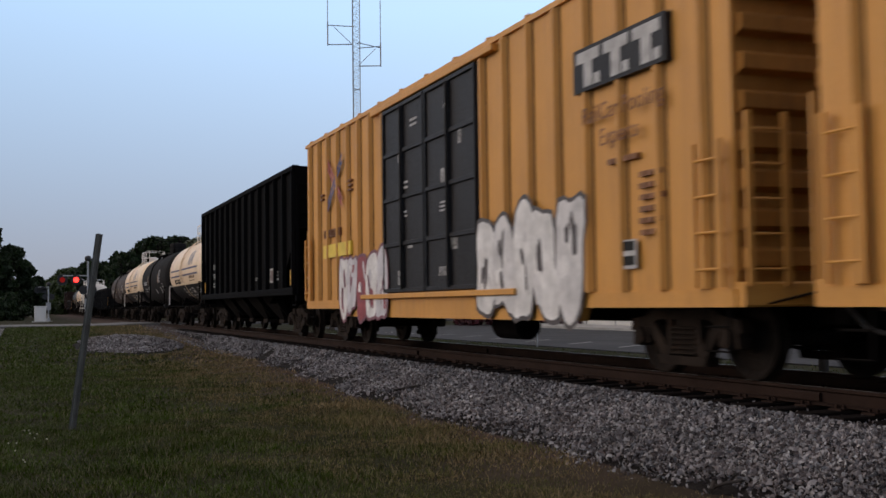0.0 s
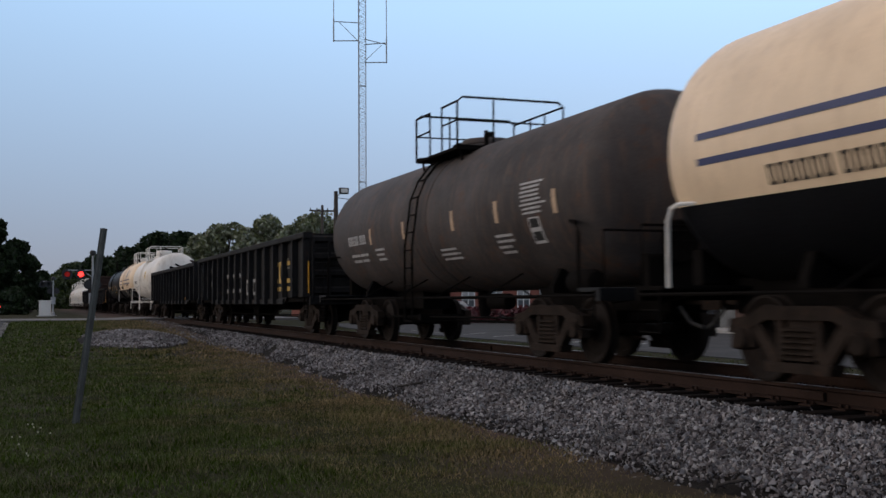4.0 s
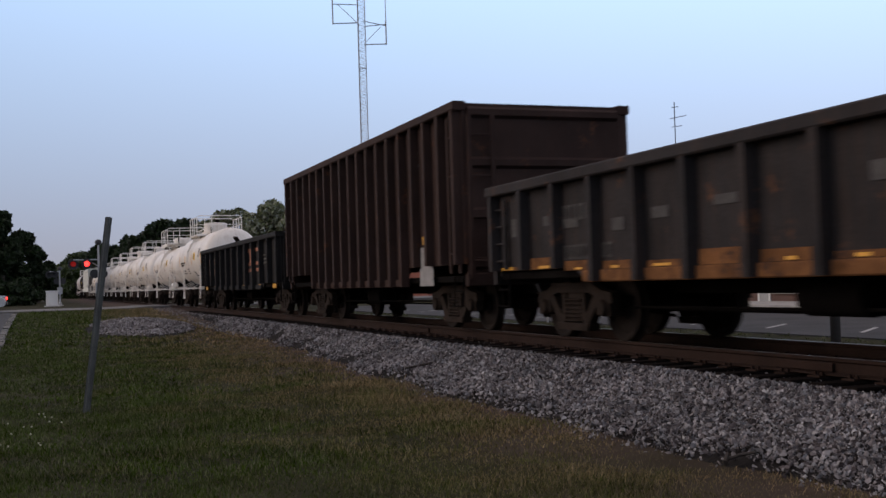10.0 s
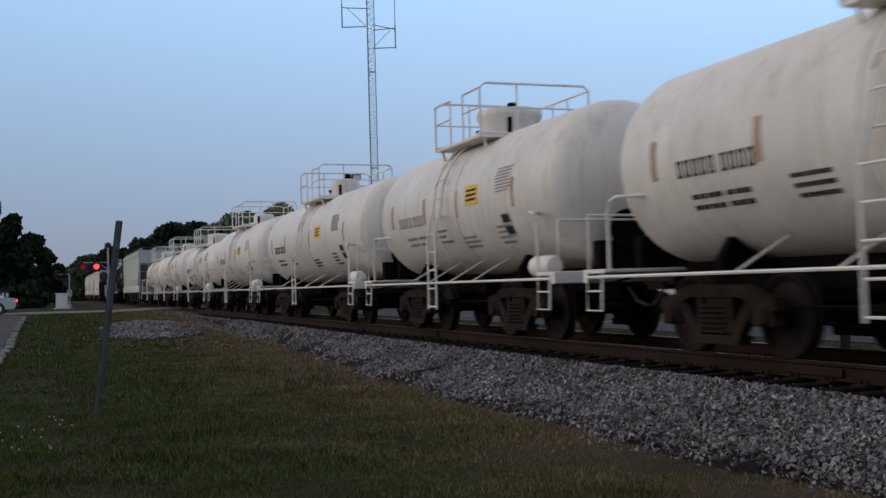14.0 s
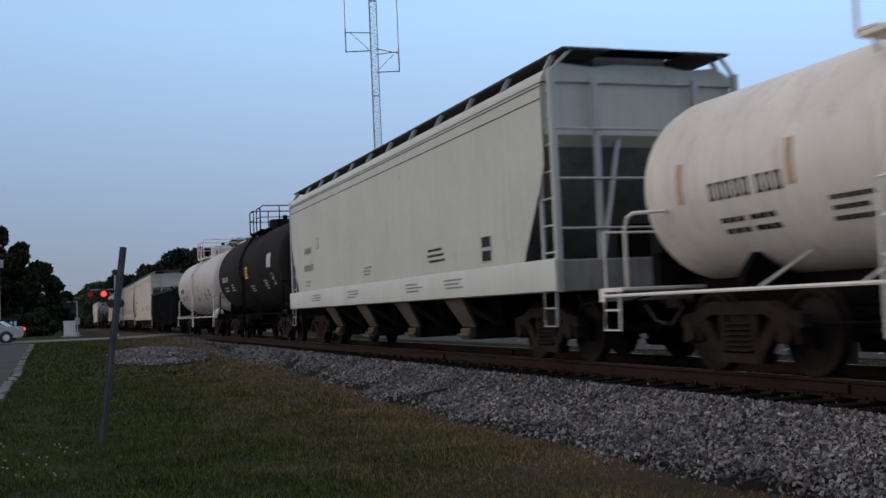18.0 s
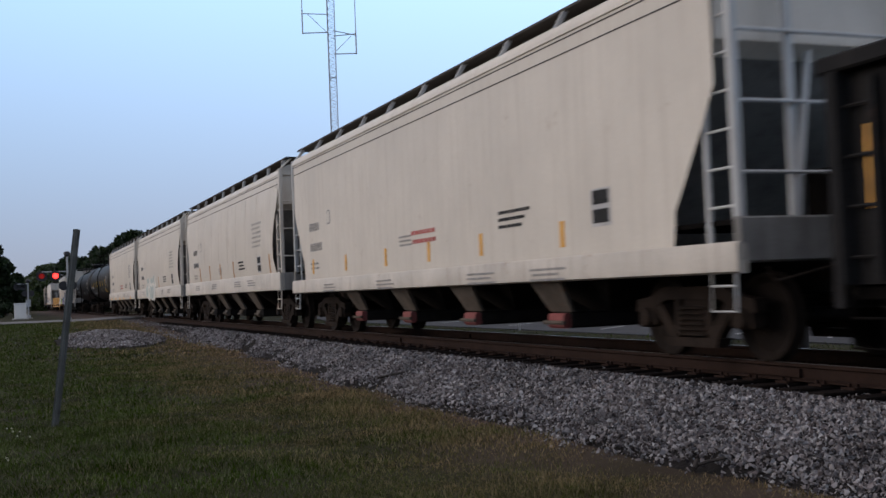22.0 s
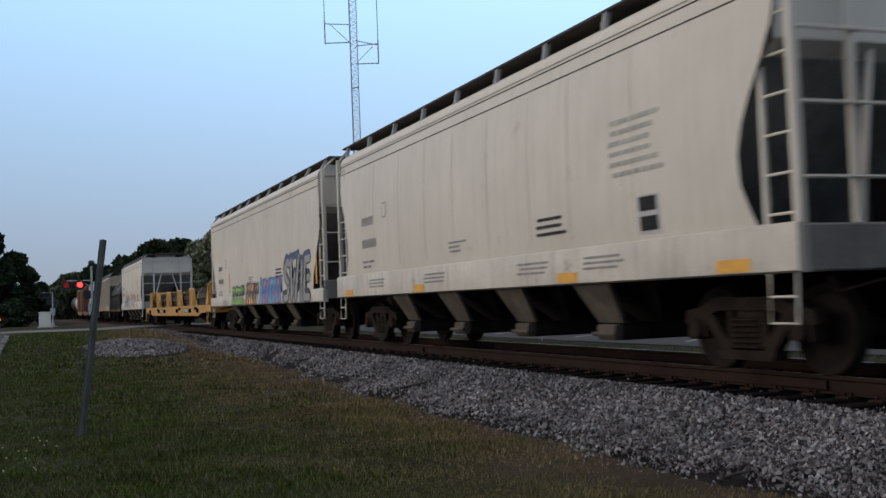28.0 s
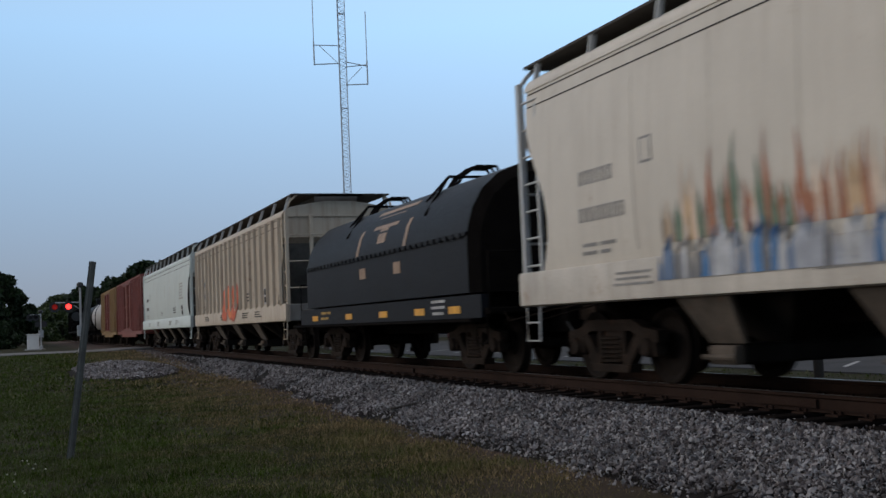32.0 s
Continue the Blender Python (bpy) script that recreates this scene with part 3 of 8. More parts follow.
def make_grass():
    r = np.random.RandomState(11)
    vs, fs, k = [], [], 0
    for x0, x1, y0, y1, dens, hh, ww in ((-1.0, 5.0, -8, 3.2, 420, 0.04, 0.008), (-1.0, 5.2, 3.2, 9, 5600, 0.031, 0.0034), (-1.0, 5.5, 9, 16, 2900, 0.037, 0.0056), (-1.0, 6.0, 16, 30, 900, 0.038, 0.010), (-1.0, 6.2, 30, 65, 200, 0.05, 0.024), (11.0, 16.2, 8, 60, 60, 0.035, 0.016)):
        n = int((x1 - x0) * (y1 - y0) * dens)
        x, y = r.uniform(x0, x1, n), r.uniform(y0, y1, n)
        clump = np.sin(2.1 * x + 1.3 * np.sin(1.7 * y)) * np.sin(1.9 * y + np.sin(2.3 * x)) * 0.5 + 0.5
        tt = np.array([toe(b) for b in y])
        e = tt - x
        keep = (r.rand(n) < 0.45 + 0.55 * clump) & ((r.rand(n) < np.clip((e - 0.02) / 0.75, 0.05, 1)) | (x > 10)) & ((e > -0.45) | (x > 10))
        keep &= ~((((x - 3.35) / 1.9) ** 2 + ((y - 40.5) / 5) ** 2 < 0.93) & (x < 10))
        # bare soil patches beside the stones
        bare = (np.sin(1.1 * y + 2) * np.sin(0.7 * y + x) > 0.35) & (e < 1.6) & (x < 10)
        keep &= ~(bare & (r.rand(n) < 0.6))
        worn = np.sin(0.9 * x + 1.1 * y) * np.sin(1.7 * x - 0.6 * y + 1) + 0.6 * np.sin(3.1 * x + 0.4) * np.sin(2.3 * y)
        keep &= ~((worn > 0.55) & (x > 1.2) & (x < 10) & (r.rand(n) < 0.45))
        x, y, e, clump = x[keep], y[keep], e[keep], clump[keep]
        n = len(x)
        z = np.array([gh(a, b) for a, b in zip(x, y)]) - 0.025
        a = r.uniform(0, 6.28, n)
        tall = (r.rand(n) < 0.03) * 1.3 + 1
        h = hh * r.uniform(0.5, 1.5, n) * tall * (0.7 + 0.6 * clump)
        lean = h * r.uniform(0.2, 0.9, n)
        b = r.uniform(0, 6.28, n)
        w = ww * r.uniform(0.7, 1.3, n)
        p0 = np.stack([x - w * np.cos(a), y - w * np.sin(a), z], 1)
        p1 = np.stack([x + w * np.cos(a), y + w * np.sin(a), z], 1)
        p2 = np.stack([x + lean * np.cos(b), y + lean * np.sin(b), z + h], 1)
        vs.append(np.stack([p0, p1, p2], 1).reshape(-1, 3))
        fs.append(np.arange(3 * n).reshape(-1, 3) + k)
        k += 3 * n
    me = bpy.data.meshes.new("grass")
    me.from_pydata(np.concatenate(vs).tolist(), [], np.concatenate(fs).tolist())
    me.materials.append(grass_material())
    tagged(new("grass", me), "short mown grass, green to straw brown, on the verge", "grass", kind="stuff")
    # small white clover flowers near the street
    m = Mesh()
    for i in range(26):
        x, y = r.uniform(-0.9, 0.3), r.uniform(11, 14.5)
        m.lathe([(0.002, 0.0), (0.012, 0.008), (0.010, 0.018), (0.002, 0.022)], 2, 5, (x, y, gh(x, y) + r.uniform(0.04, 0.09)))
    tagged(new("clover_flowers", m.data("clover_flowers", mat("clover_white", (0.3, 0.3, 0.22), 0.8))), "small pale clover flowers in the grass", "flowers", kind="stuff")


def make_roads():
    ys = [-40 + 2 * i for i in range(53)]
    solid("street", ribbon([-9, -7, -5, -3, -1.25], ys, 0.012), ASPHALT, "worn grey asphalt street beside the verge", "road", kind="structure")
    kerb = thing("street_edge", "broken pale concrete edging along the street", "kerb")
    kerb["kind"] = "structure"
    rr = random.Random(8)
    for k in range(52):
        y = 6 + 1.05 * k
        m = Mesh().cbox(-1.25, -1.02 + rr.uniform(-0.04, 0.04), 0, 1.0, -0.1, 0.05 + rr.uniform(-0.015, 0.015), 0.02)
        part("edge_stone", m, EDGE, kerb, at=pose(rr.uniform(-0.03, 0.03), y, gh(-1.1, y), 0, 0, rr.uniform(-1.5, 1.5)))
    xs = [-80, -40, -20, -10] + [-8 + i for i in range(16)] + [9.2, 10, 12, 14, 17, 20, 30, 60]
    rows = [[(x, y, RAIL - 0.03 if 5.5 < x < 11 else 0.03 + gh(x, 70)) for x in xs] for y in (66.0, 70.0, 74.5)]
    m = Mesh().sheet(rows)
    for e in (rows[0], rows[-1]):
        m.sheet([e, [(p[0], p[1], p[2] - 0.5) for p in e]])
    solid("crossing_road", m, mat("pale_asphalt", (0.105, 0.10, 0.097), 0.9, var=0.2, scale=0.5, grain=50, bump=0.3), "pale asphalt road over the level crossing", "road", kind="structure")
    # parking lot across the track, its stripes, kerb and pavement
    ys = [-30 + 4 * i for i in range(24)]
    solid("parking_lot", ribbon([16.2, 20, 24, 27.7], ys, 0.012), ASPHALT, "grey asphalt parking lot across the track", "parking lot", kind="structure")
    solid("pavement", ribbon([27.7, 29, 31.0], ys, 0.14), CONCRETE, "concrete pavement before the shops", "pavement", kind="structure")
    paint = mat("worn_white_line", (0.34, 0.34, 0.33), 0.8, var=0.3, scale=4)
    for k in range(14):
        y = 13.22 + 3.44 * k
        m = Mesh().add([(17.42, y, 0.07), (17.49, y - 0.09, 0.07), (19.2, y + 1.36, 0.07), (19.13, y + 1.45, 0.07)], [(0, 1, 2, 3)])
        solid("parking_stripe", m, paint, "worn white painted parking bay line", "road marking", "parking bay lines", kind="structure")

# ---------------------------------------------------------------- freight cars
# a car's own space: y back along the train, the side towards the street at -x, z from the rail tops
WR = 0.4572
WHEELSETS = []
CARS = []
RNG = random.Random(7)


def ring_wheelset():
    m = Mesh()
    for s in (-1, 1):
        out = [(0.11, 0.0), (0.16, 0.0), (0.17, 0.03), (0.36, 0.055), (0.40, 0.02), (0.43, 0.0), (WR, 0.005), (WR, 0.10), (WR + 0.025, 0.112), (WR + 0.02, 0.14), (0.40, 0.14), (0.36, 0.09), (0.17, 0.10), (0.11, 0.13)]
        m.lathe([(r, s * (0.80 - a)) for r, a in out], 0, 32)
    m.lathe([(0.085, -1.02), (0.085, 1.02)], 0, 12)
    return m


def side_frame_mesh(s):
    """A cast truck side frame: arched top member, sloped tension members, spring pocket and two axle boxes."""
    m = Mesh()
    x0, x1 = (-1.09, -0.94) if s < 0 else (0.94, 1.09)
    top = [(-1.13, 0.52), (-1.10, 0.66), (-0.80, 0.70), (-0.55, 0.80), (0.55, 0.80), (0.80, 0.70), (1.10, 0.66), (1.13, 0.52), (0.98, 0.52), (0.70, 0.58), (0.50, 0.66), (-0.50, 0.66), (-0.70, 0.58), (-0.98, 0.52)]
    m.prism(top, 0, x0, x1)
    for q in (-1, 1):
        leg = [(q * 0.62, 0.64), (q * 0.78, 0.60), (q * 0.42, 0.20), (q * 0.26, 0.20), (q * 0.30, 0.30)]
        m.prism(leg, 0, x0 + 0.01, x1 - 0.01)
        m.prism([(q * 0.24, 0.66), (q * 0.34, 0.66), (q * 0.34, 0.28), (q * 0.24, 0.28)], 0, x0 + 0.015, x1 - 0.015)
        m.lathe([(0.02, x0 - 0.05), (0.10, x0 - 0.05), (0.12, x0 - 0.02), (0.12, x1)], 0, 14, (0, q * 0.89, WR)) if s < 0 else m.lathe([(0.12, x0), (0.12, x1 + 0.02), (0.10, x1 + 0.05), (0.02, x1 + 0.05)], 0, 14, (0, q * 0.89, WR))
        m.prism([(q * 0.74, 0.56), (q * 1.05, 0.56), (q * 1.08, 0.36), (q * 1.02, 0.34), (q * 1.00, 0.50), (q * 0.78, 0.50), (q * 0.76, 0.36), (q * 0.70, 0.38)], 0, x0, x1)
    m.prism([(-0.46, 0.14), (0.46, 0.14), (0.50, 0.24), (-0.50, 0.24)], 0, x0 - 0.02, x1 + 0.02)
    return m


def spring_mesh(s):
    m = Mesh()
    ring = []
    for k in range(6):
        z = 0.25 + k * 0.058
        ring += [(s * 1.05, z), (s * 1.095, z + 0.014), (s * 1.095, z + 0.032), (s * 1.05, z + 0.046)]
    ring += [(s * 0.95, 0.60), (s * 0.95, 0.25)]
    m.prism(ring, 1, -0.23, 0.23)
    return m


def bolster_mesh():
    m = Mesh()
    m.cbox(-1.05, 1.05, -0.2, 0.2, 0.52, 0.74, 0.05)
    m.lathe([(0.2, 0.74), (0.2, 0.80)], 2, 16)
    for y in (-0.62, 0.62):
        m.cbox(-0.9, 0.9, y - 0.05, y + 0.05, 0.36, 0.5, 0.02)
        for x in (-0.75, 0.75):
            m.cbox(x - 0.06, x + 0.06, y + (0.05 if y < 0 else -0.1), y + (0.1 if y < 0 else -0.05), 0.28, 0.56, 0.01)
    m.tube([(-0.2, -0.6, 0.4), (-0.2, 0.6, 0.3)], 0.025)
    m.tube([(0.2, -0.6, 0.3), (0.2, 0.6, 0.4)], 0.025)
    return m


TRUCK = {}


def add_truck(car, y, label=""):
    if not TRUCK:
        TRUCK["b"] = bolster_mesh().data("truck", STEEL)
        TRUCK["f-"], TRUCK["f+"] = side_frame_mesh(-1).data("side_frame", STEEL), side_frame_mesh(1).data("side_frame", STEEL)
        TRUCK["s-"], TRUCK["s+"] = spring_mesh(-1).data("spring", STEEL), spring_mesh(1).data("spring", STEEL)
        TRUCK["w"] = ring_wheelset().data("wheelset", WHEEL)
    t = part("truck", TRUCK["b"], None, car, label, pose(0, y, 0))
    for s in "-+":
        part("side_frame", TRUCK["f" + s], None, t)
        part("spring", TRUCK["s" + s], None, t)
    for q in (-0.89, 0.89):
        w = part("wheelset", TRUCK["w"], None, t, at=pose(0, q, WR))
        WHEELSETS.append((w, q))


def add_couplers(car, reach, z=0.88):
    """Draft gear, knuckle coupler, brake hose and uncoupling lever at both ends; reach: from the middle to the pulling face."""
    for s in (-1, 1):
        m = Mesh()
        m.cbox(-0.09, 0.09, min(s * (reach - 0.95), s * (reach - 0.12)), max(s * (reach - 0.95), s * (reach - 0.12)), z - 0.08, z + 0.08, 0.02)
        m.prism([(-0.17, s * (reach - 0.20)), (0.17, s * (reach - 0.16)), (0.19, s * (reach - 0.02)), (0.06, s * (reach + 0.03)), (0.03, s * (reach - 0.06)), (-0.10, s * (reach - 0.05)), (-0.19, s * (reach + 0.02)), (-0.21, s * (reach - 0.05))], 2, z - 0.14, z + 0.14)
        c = part("coupler", m, STEEL, car)
        h = Mesh().tube([(-0.3, s * (reach - 0.5), z - 0.1), (-0.3, s * (reach - 0.25), z - 0.3), (-0.25, s * (reach - 0.05), z - 0.36)], 0.025)
        part("brake_hose", h, RUBBER, c)
        u = Mesh().tube([(-1.3, s * (reach - 0.6), z + 0.1), (-1.25, s * (reach - 0.55), z - 0.05), (-0.5, s * (reach - 0.5), z + 0.1), (-0.1, s * (reach - 0.3), z + 0.16)], 0.014)
        part("uncoupling_lever", u, STEEL, c)


def ladder(car, x, y0, y1, z0, z1, n, material, turn=False, name="ladder"):
    """Two stiles and n rungs; on the side of a car (y0 to y1), or on its end (turn: y0 and y1 are x's, x is y)."""
    def p(a, b, z):
        return (b, a, z) if turn else (a, b, z)
    m = Mesh()
    for y in (y0, y1):
        a, b = p(x - 0.02, y - 0.035, z0), p(x + 0.02, y + 0.035, z1)
        m.box(min(a[0], b[0]), max(a[0], b[0]), min(a[1], b[1]), max(a[1], b[1]), z0, z1)
    lad = part(name, m, material, car)
    rung = Mesh().tube([p(x, y0, 0), p(x, y1, 0)], 0.016).data("rung", material)
    for k in range(n):
        part("rung", rung, None, lad, at=pose(0, 0, z0 + (z1 - z0) * (k + 0.5) / n))
    return lad


def stirrup(car, y, material, z=0.95, x=-1.5):
    m = Mesh().tube([(x, y - 0.2, z), (x - 0.02, y - 0.2, z - 0.5), (x - 0.02, y + 0.2, z - 0.5), (x, y + 0.2, z)], 0.018)
    m.tube([(x - 0.01, y - 0.2, z - 0.25), (x - 0.01, y + 0.2, z - 0.25)], 0.014)
    part("stirrup_step", m, material, car)


def patch(m, side, y0, y1, z0, z1, out=0.006):
    """A thin plate that follows the side of a car; side(z) is its half width there."""
    n = max(1, int((z1 - z0) / 0.14))
    zs = [z0 + (z1 - z0) * i / n for i in range(n + 1)]
    front = [[(-side(z) - out, y0, z), (-side(z) - out, y1, z)] for z in zs]
    rear = [[(-side(z) - 0.001, y0, z), (-side(z) - 0.001, y1, z)] for z in zs]
    m.sheet(front)
    m.sheet([[front[0][0], front[0][1]], [rear[0][0], rear[0][1]]])
    m.sheet([[front[-1][0], front[-1][1]], [rear[-1][0], rear[-1][1]]])
    m.sheet([[f[0] for f in front], [f[0] for f in rear]])
    m.sheet([[f[1] for f in front], [f[1] for f in rear]])
    return m


def marks(car, side, y, z, w, h, rows, material, name="stencil", words=2, seed=0, out=0.006):
    """Rows of plain bars the size of a block of lettering, its middle at y, its top at z."""
    r = random.Random(seed * 13 + int(100 * (y + 40 * z)))
    m = Mesh()
    pitch = h / rows
    for i in range(rows):
        a, end = y + w / 2 - r.uniform(0, 0.1 * w), y - w / 2 + r.uniform(0, 0.25 * w) * (rows > 1)
        tall = (0.74 if rows == 1 and h > 0.14 else 0.46) * pitch
        step = max(0.8 * tall, 0.05) if tall > 0.13 else max(2.6 * tall, 0.12)
        gap = 0.34 * step if tall > 0.13 else 0.14 * step
        k = 0
        while a - step > end - 0.3 * step:
            if words > 1 and k == int((y + w / 2 - end) / step / words):
                a -= 0.5 * step
            z0, z1, y0, y1 = z - i * pitch - tall, z - i * pitch, a - step + gap, a
            if tall > 0.13:
                st = 0.30 * (y1 - y0)
                patch(m, side, y0, y0 + st, z0, z1, out)
                patch(m, side, y1 - st, y1, z0, z1, out)
                patch(m, side, y0 + st, y1 - st, z0, z0 + 0.16 * tall, out)
                patch(m, side, y0 + st, y1 - st, z1 - 0.16 * tall, z1, out)
            else:
                patch(m, side, y0, y1, z0, z1, out)
            a -= step * (1.0 if tall > 0.13 else r.uniform(1.0, 1.12))
            k += 1
    return tagged(part(name, m, material, car), kind="stuff")


def blocks(car, side, y, z, w, h, n, material, name="lettering", out=0.007):
    """n letter-sized blocks side by side in one row."""
    m = Mesh()
    s = w / n
    for i in range(n):
        y0, y1 = y + w / 2 - (i + 0.8) * s, y + w / 2 - i * s
        if n > 1 and h > 0.3:
            st, q = 0.26 * (y1 - y0), 0.2 * h
            patch(m, side, y1 - st, y1, z - h, z, out)
            patch(m, side, y0, y1 - st, z - q, z, out)
            patch(m, side, y0, y1 - st, z - h, z - h + q, out)
            if i % 2:
                patch(m, side, y0, y0 + st, z - h + q, z - 0.5 * h, out)
        else:
            patch(m, side, y0, y1, z - h, z, out)
    return part(name, m, material, car)


def tapes(car, side, ys, z0, z1, w=0.14, material=None, name="reflector_strip"):
    for y in ys:
        part(name, patch(Mesh(), side, y - w / 2, y + w / 2, z0, z1, 0.008), material or REFLECT, car)


def data_box(car, side, y, z, w=0.45, h=0.5):
    """A small dark inspection panel in a pale frame."""
    p = part("data_panel", patch(Mesh(), side, y - w / 2, y + w / 2, z, z + h, 0.006), MARK_W, car)
    for k in range(2):
        part("panel_field", patch(Mesh(), side, y - w / 2 + 0.04, y + w / 2 - 0.04, z + 0.04 + k * h / 2, z + h / 2 - 0.02 + k * h / 2, 0.010), MARK_K, p)


def gmat(c):
    key = "spray_paint_%d_%d_%d" % tuple(int(99 * v) for v in c)
    return mat(key, c, 0.55, var=0.3, scale=3)


def graffiti(car, side, y, z, w, h, n, fills, edge, seed, name="graffiti"):
    """Bulging letter-like blobs with a dark rim, a pale rim line and strokes, sprayed side by side."""
    r = random.Random(seed)
    holder = None
    layers = {}

    def poly(m, pts, out):
        c = (sum(p[0] for p in pts) / len(pts), sum(p[1] for p in pts) / len(pts))
        rings = [1.0, 0.5]
        v = []
        for q in rings:
            for p in pts:
                yy, zz = c[0] + (p[0] - c[0]) * q, c[1] + (p[1] - c[1]) * q
                v.append((-side(zz) - out, yy, zz))
        v.append((-side(c[1]) - out, c[0], c[1]))
        nn = len(pts)
        f = [(i, (i + 1) % nn, nn + (i + 1) % nn, nn + i) for i in range(nn)] + [(nn + i, nn + (i + 1) % nn, 2 * nn) for i in range(nn)]
        m.add(v, f)

    def blob(cy, cz, a, b, lean, wob):
        pts = []
        ph = [r.uniform(0, 6.3) for _ in range(3)]
        for k in range(22):
            t = 2 * math.pi * k / 22
            q = 1 + wob * (math.sin(2 * t + ph[0]) * 0.5 + math.sin(3 * t + ph[1]) * 0.35 + math.sin(5 * t + ph[2]) * 0.25)
            ct, st = math.cos(t), math.sin(t)
            sq = (abs(ct) ** 4.5 + abs(st) ** 4.5) ** (-1 / 4.5)
            pts.append((cy + (a * ct + lean * b * st) * q * sq, cz + b * st * q * sq))
        return pts

    s = w / n
    if name == "block_graffiti":
        # square-cut letters: upright strips of slightly different height, barred in the rim colour
        for i in range(n):
            a0, a1 = y + w / 2 - i * s, y + w / 2 - (i + 0.94) * s
            lift = r.uniform(-0.04, 0.10) * h
            for j in range(3):
                b0, b1 = a0 + (a1 - a0) * j / 3, a0 + (a1 - a0) * (j + 1) / 3
                t0, t1 = z + h * r.uniform(0.82, 1.0) + lift, z + h * r.uniform(0.82, 1.0) + lift
                pts = [(b0, z), (b1, z), (b1 - 0.10 * h, t1), (b0 - 0.10 * h, t0)]
                mid = [(pts[0][0], z + 0.02), (pts[1][0], z + 0.02), (pts[2][0], t1 - 0.03), (pts[3][0], t0 - 0.03)]
                poly(layers.setdefault("rim", Mesh()), [(p[0] + 0.03 * (1 if k in (0, 3) else -1), p[1] + 0.03 * (1 if k > 1 else 0)) for k, p in enumerate(pts)], 0.006 + 0.0006 * j)
                poly(layers.setdefault(fills[(i + j * (len(fills) > 2)) % len(fills)], Mesh()), mid, 0.010 + 0.0006 * j)
            for j in range(r.randint(1, 2)):
                zz, yy = z + h * r.uniform(0.25, 0.7), a0 + (a1 - a0) * r.uniform(0.25, 0.5)
                ll = abs(a1 - a0) * r.uniform(0.3, 0.5)
                poly(layers.setdefault("rim", Mesh()), [(yy, zz), (yy - ll, zz + 0.03), (yy - ll, zz + 0.03 + 0.09 * h), (yy, zz + 0.09 * h)], 0.014)
        n = 0
    if name == "flame_graffiti":
        # pointed licks of paint of many heights, side by side
        for i in range(n * 4):
            a, ww = y + w / 2 - (i + 0.5) * s / 4, s * r.uniform(0.16, 0.34)
            hh = h * r.uniform(0.45, 1.15) * (0.75 + 0.35 * math.sin(3.1 * i / (n * 4) + 0.3))
            tip = a + r.uniform(-0.5, 0.5) * ww
            pts = [(a + ww * 0.5, z), (a - ww * 0.5, z), (a - ww * r.uniform(0.3, 0.7), z + hh * 0.5), (a - ww * 0.15, z + hh * 0.72), (tip, z + hh), (a + ww * 0.25, z + hh * 0.66), (a + ww * r.uniform(0.3, 0.6), z + hh * 0.4)]
            poly(layers.setdefault(fills[r.randrange(len(fills))], Mesh()), pts, 0.007 + 0.0005 * (i % 5))
        n = 0
    if name == "stroke_graffiti":
        # round fat letters: a dark outline thrown up and back, a grey filling, thin shading lines
        glyphs = ([[(0.95, 0.92), (0.55, 1.0), (0.12, 0.82), (0.18, 0.58), (0.6, 0.46), (0.9, 0.28), (0.7, 0.06), (0.1, 0.04)]],
                  [[(0.02, 1.0), (0.22, 0.04), (0.5, 0.62), (0.72, 0.04), (1.0, 1.05)]],
                  [[(0.5, 0.9), (0.5, 0.02)]],
                  [[(0.95, 0.98), (0.15, 0.95), (0.12, 0.06), (1.0, 0.04)], [(0.15, 0.5), (0.8, 0.52)]])

        def stroke(key, pts, half, out):
            m = layers.setdefault(key, Mesh())
            for k, (a, b) in enumerate(pts):
                poly(m, [(a + half * math.cos(0.7854 * j), b + half * math.sin(0.7854 * j)) for j in range(8)], out + 0.0004 * k)
            for k, ((a, b), (c, d)) in enumerate(zip(pts, pts[1:])):
                l = math.hypot(c - a, d - b)
                u, v = -(d - b) / l * half, (c - a) / l * half
                poly(m, [(a + u, b + v), (c + u, d + v), (c - u, d - v), (a - u, b - v)], out + 0.0002 + 0.0004 * k)
        a = y + w / 2
        for g, wide in zip(glyphs, (1.05, 1.45, 0.5, 1.0)):
            cw = w * wide / 4.0
            for line in g:
                pts = [(a - q * cw * 0.82, z + 0.1 + (h - 0.2) * p) for q, p in line]
                stroke("rim", [(p + 0.06, q + 0.05) for p, q in pts], 0.185, 0.006)
                stroke(fills[1], [(p + 0.02, q + 0.10) for p, q in pts if q > z + 0.8 * h] or pts[:1], 0.10, 0.010)
                stroke(fills[0], pts, 0.095, 0.013)
            a -= cw
        n = 0
    for i in range(n):
        cy, cz = y + w / 2 - (i + 0.5) * s + r.uniform(-0.08, 0.08) * s, z + h / 2 + r.uniform(-0.05, 0.05) * h
        a, b, lean, wob = s * r.uniform(0.50, 0.62), h * r.uniform(0.42, 0.52), r.uniform(-0.12, 0.12), r.uniform(0.12, 0.25)
        state = r.getstate()
        poly(layers.setdefault("rim", Mesh()), blob(cy, cz, a + 0.06, b + 0.06, lean, wob), 0.006 + 0.0008 * (i % 2))
        r.setstate(state)
        poly(layers.setdefault(fills[i % len(fills)], Mesh()), blob(cy, cz, a, b, lean, wob), 0.009 + 0.0008 * (i % 2))
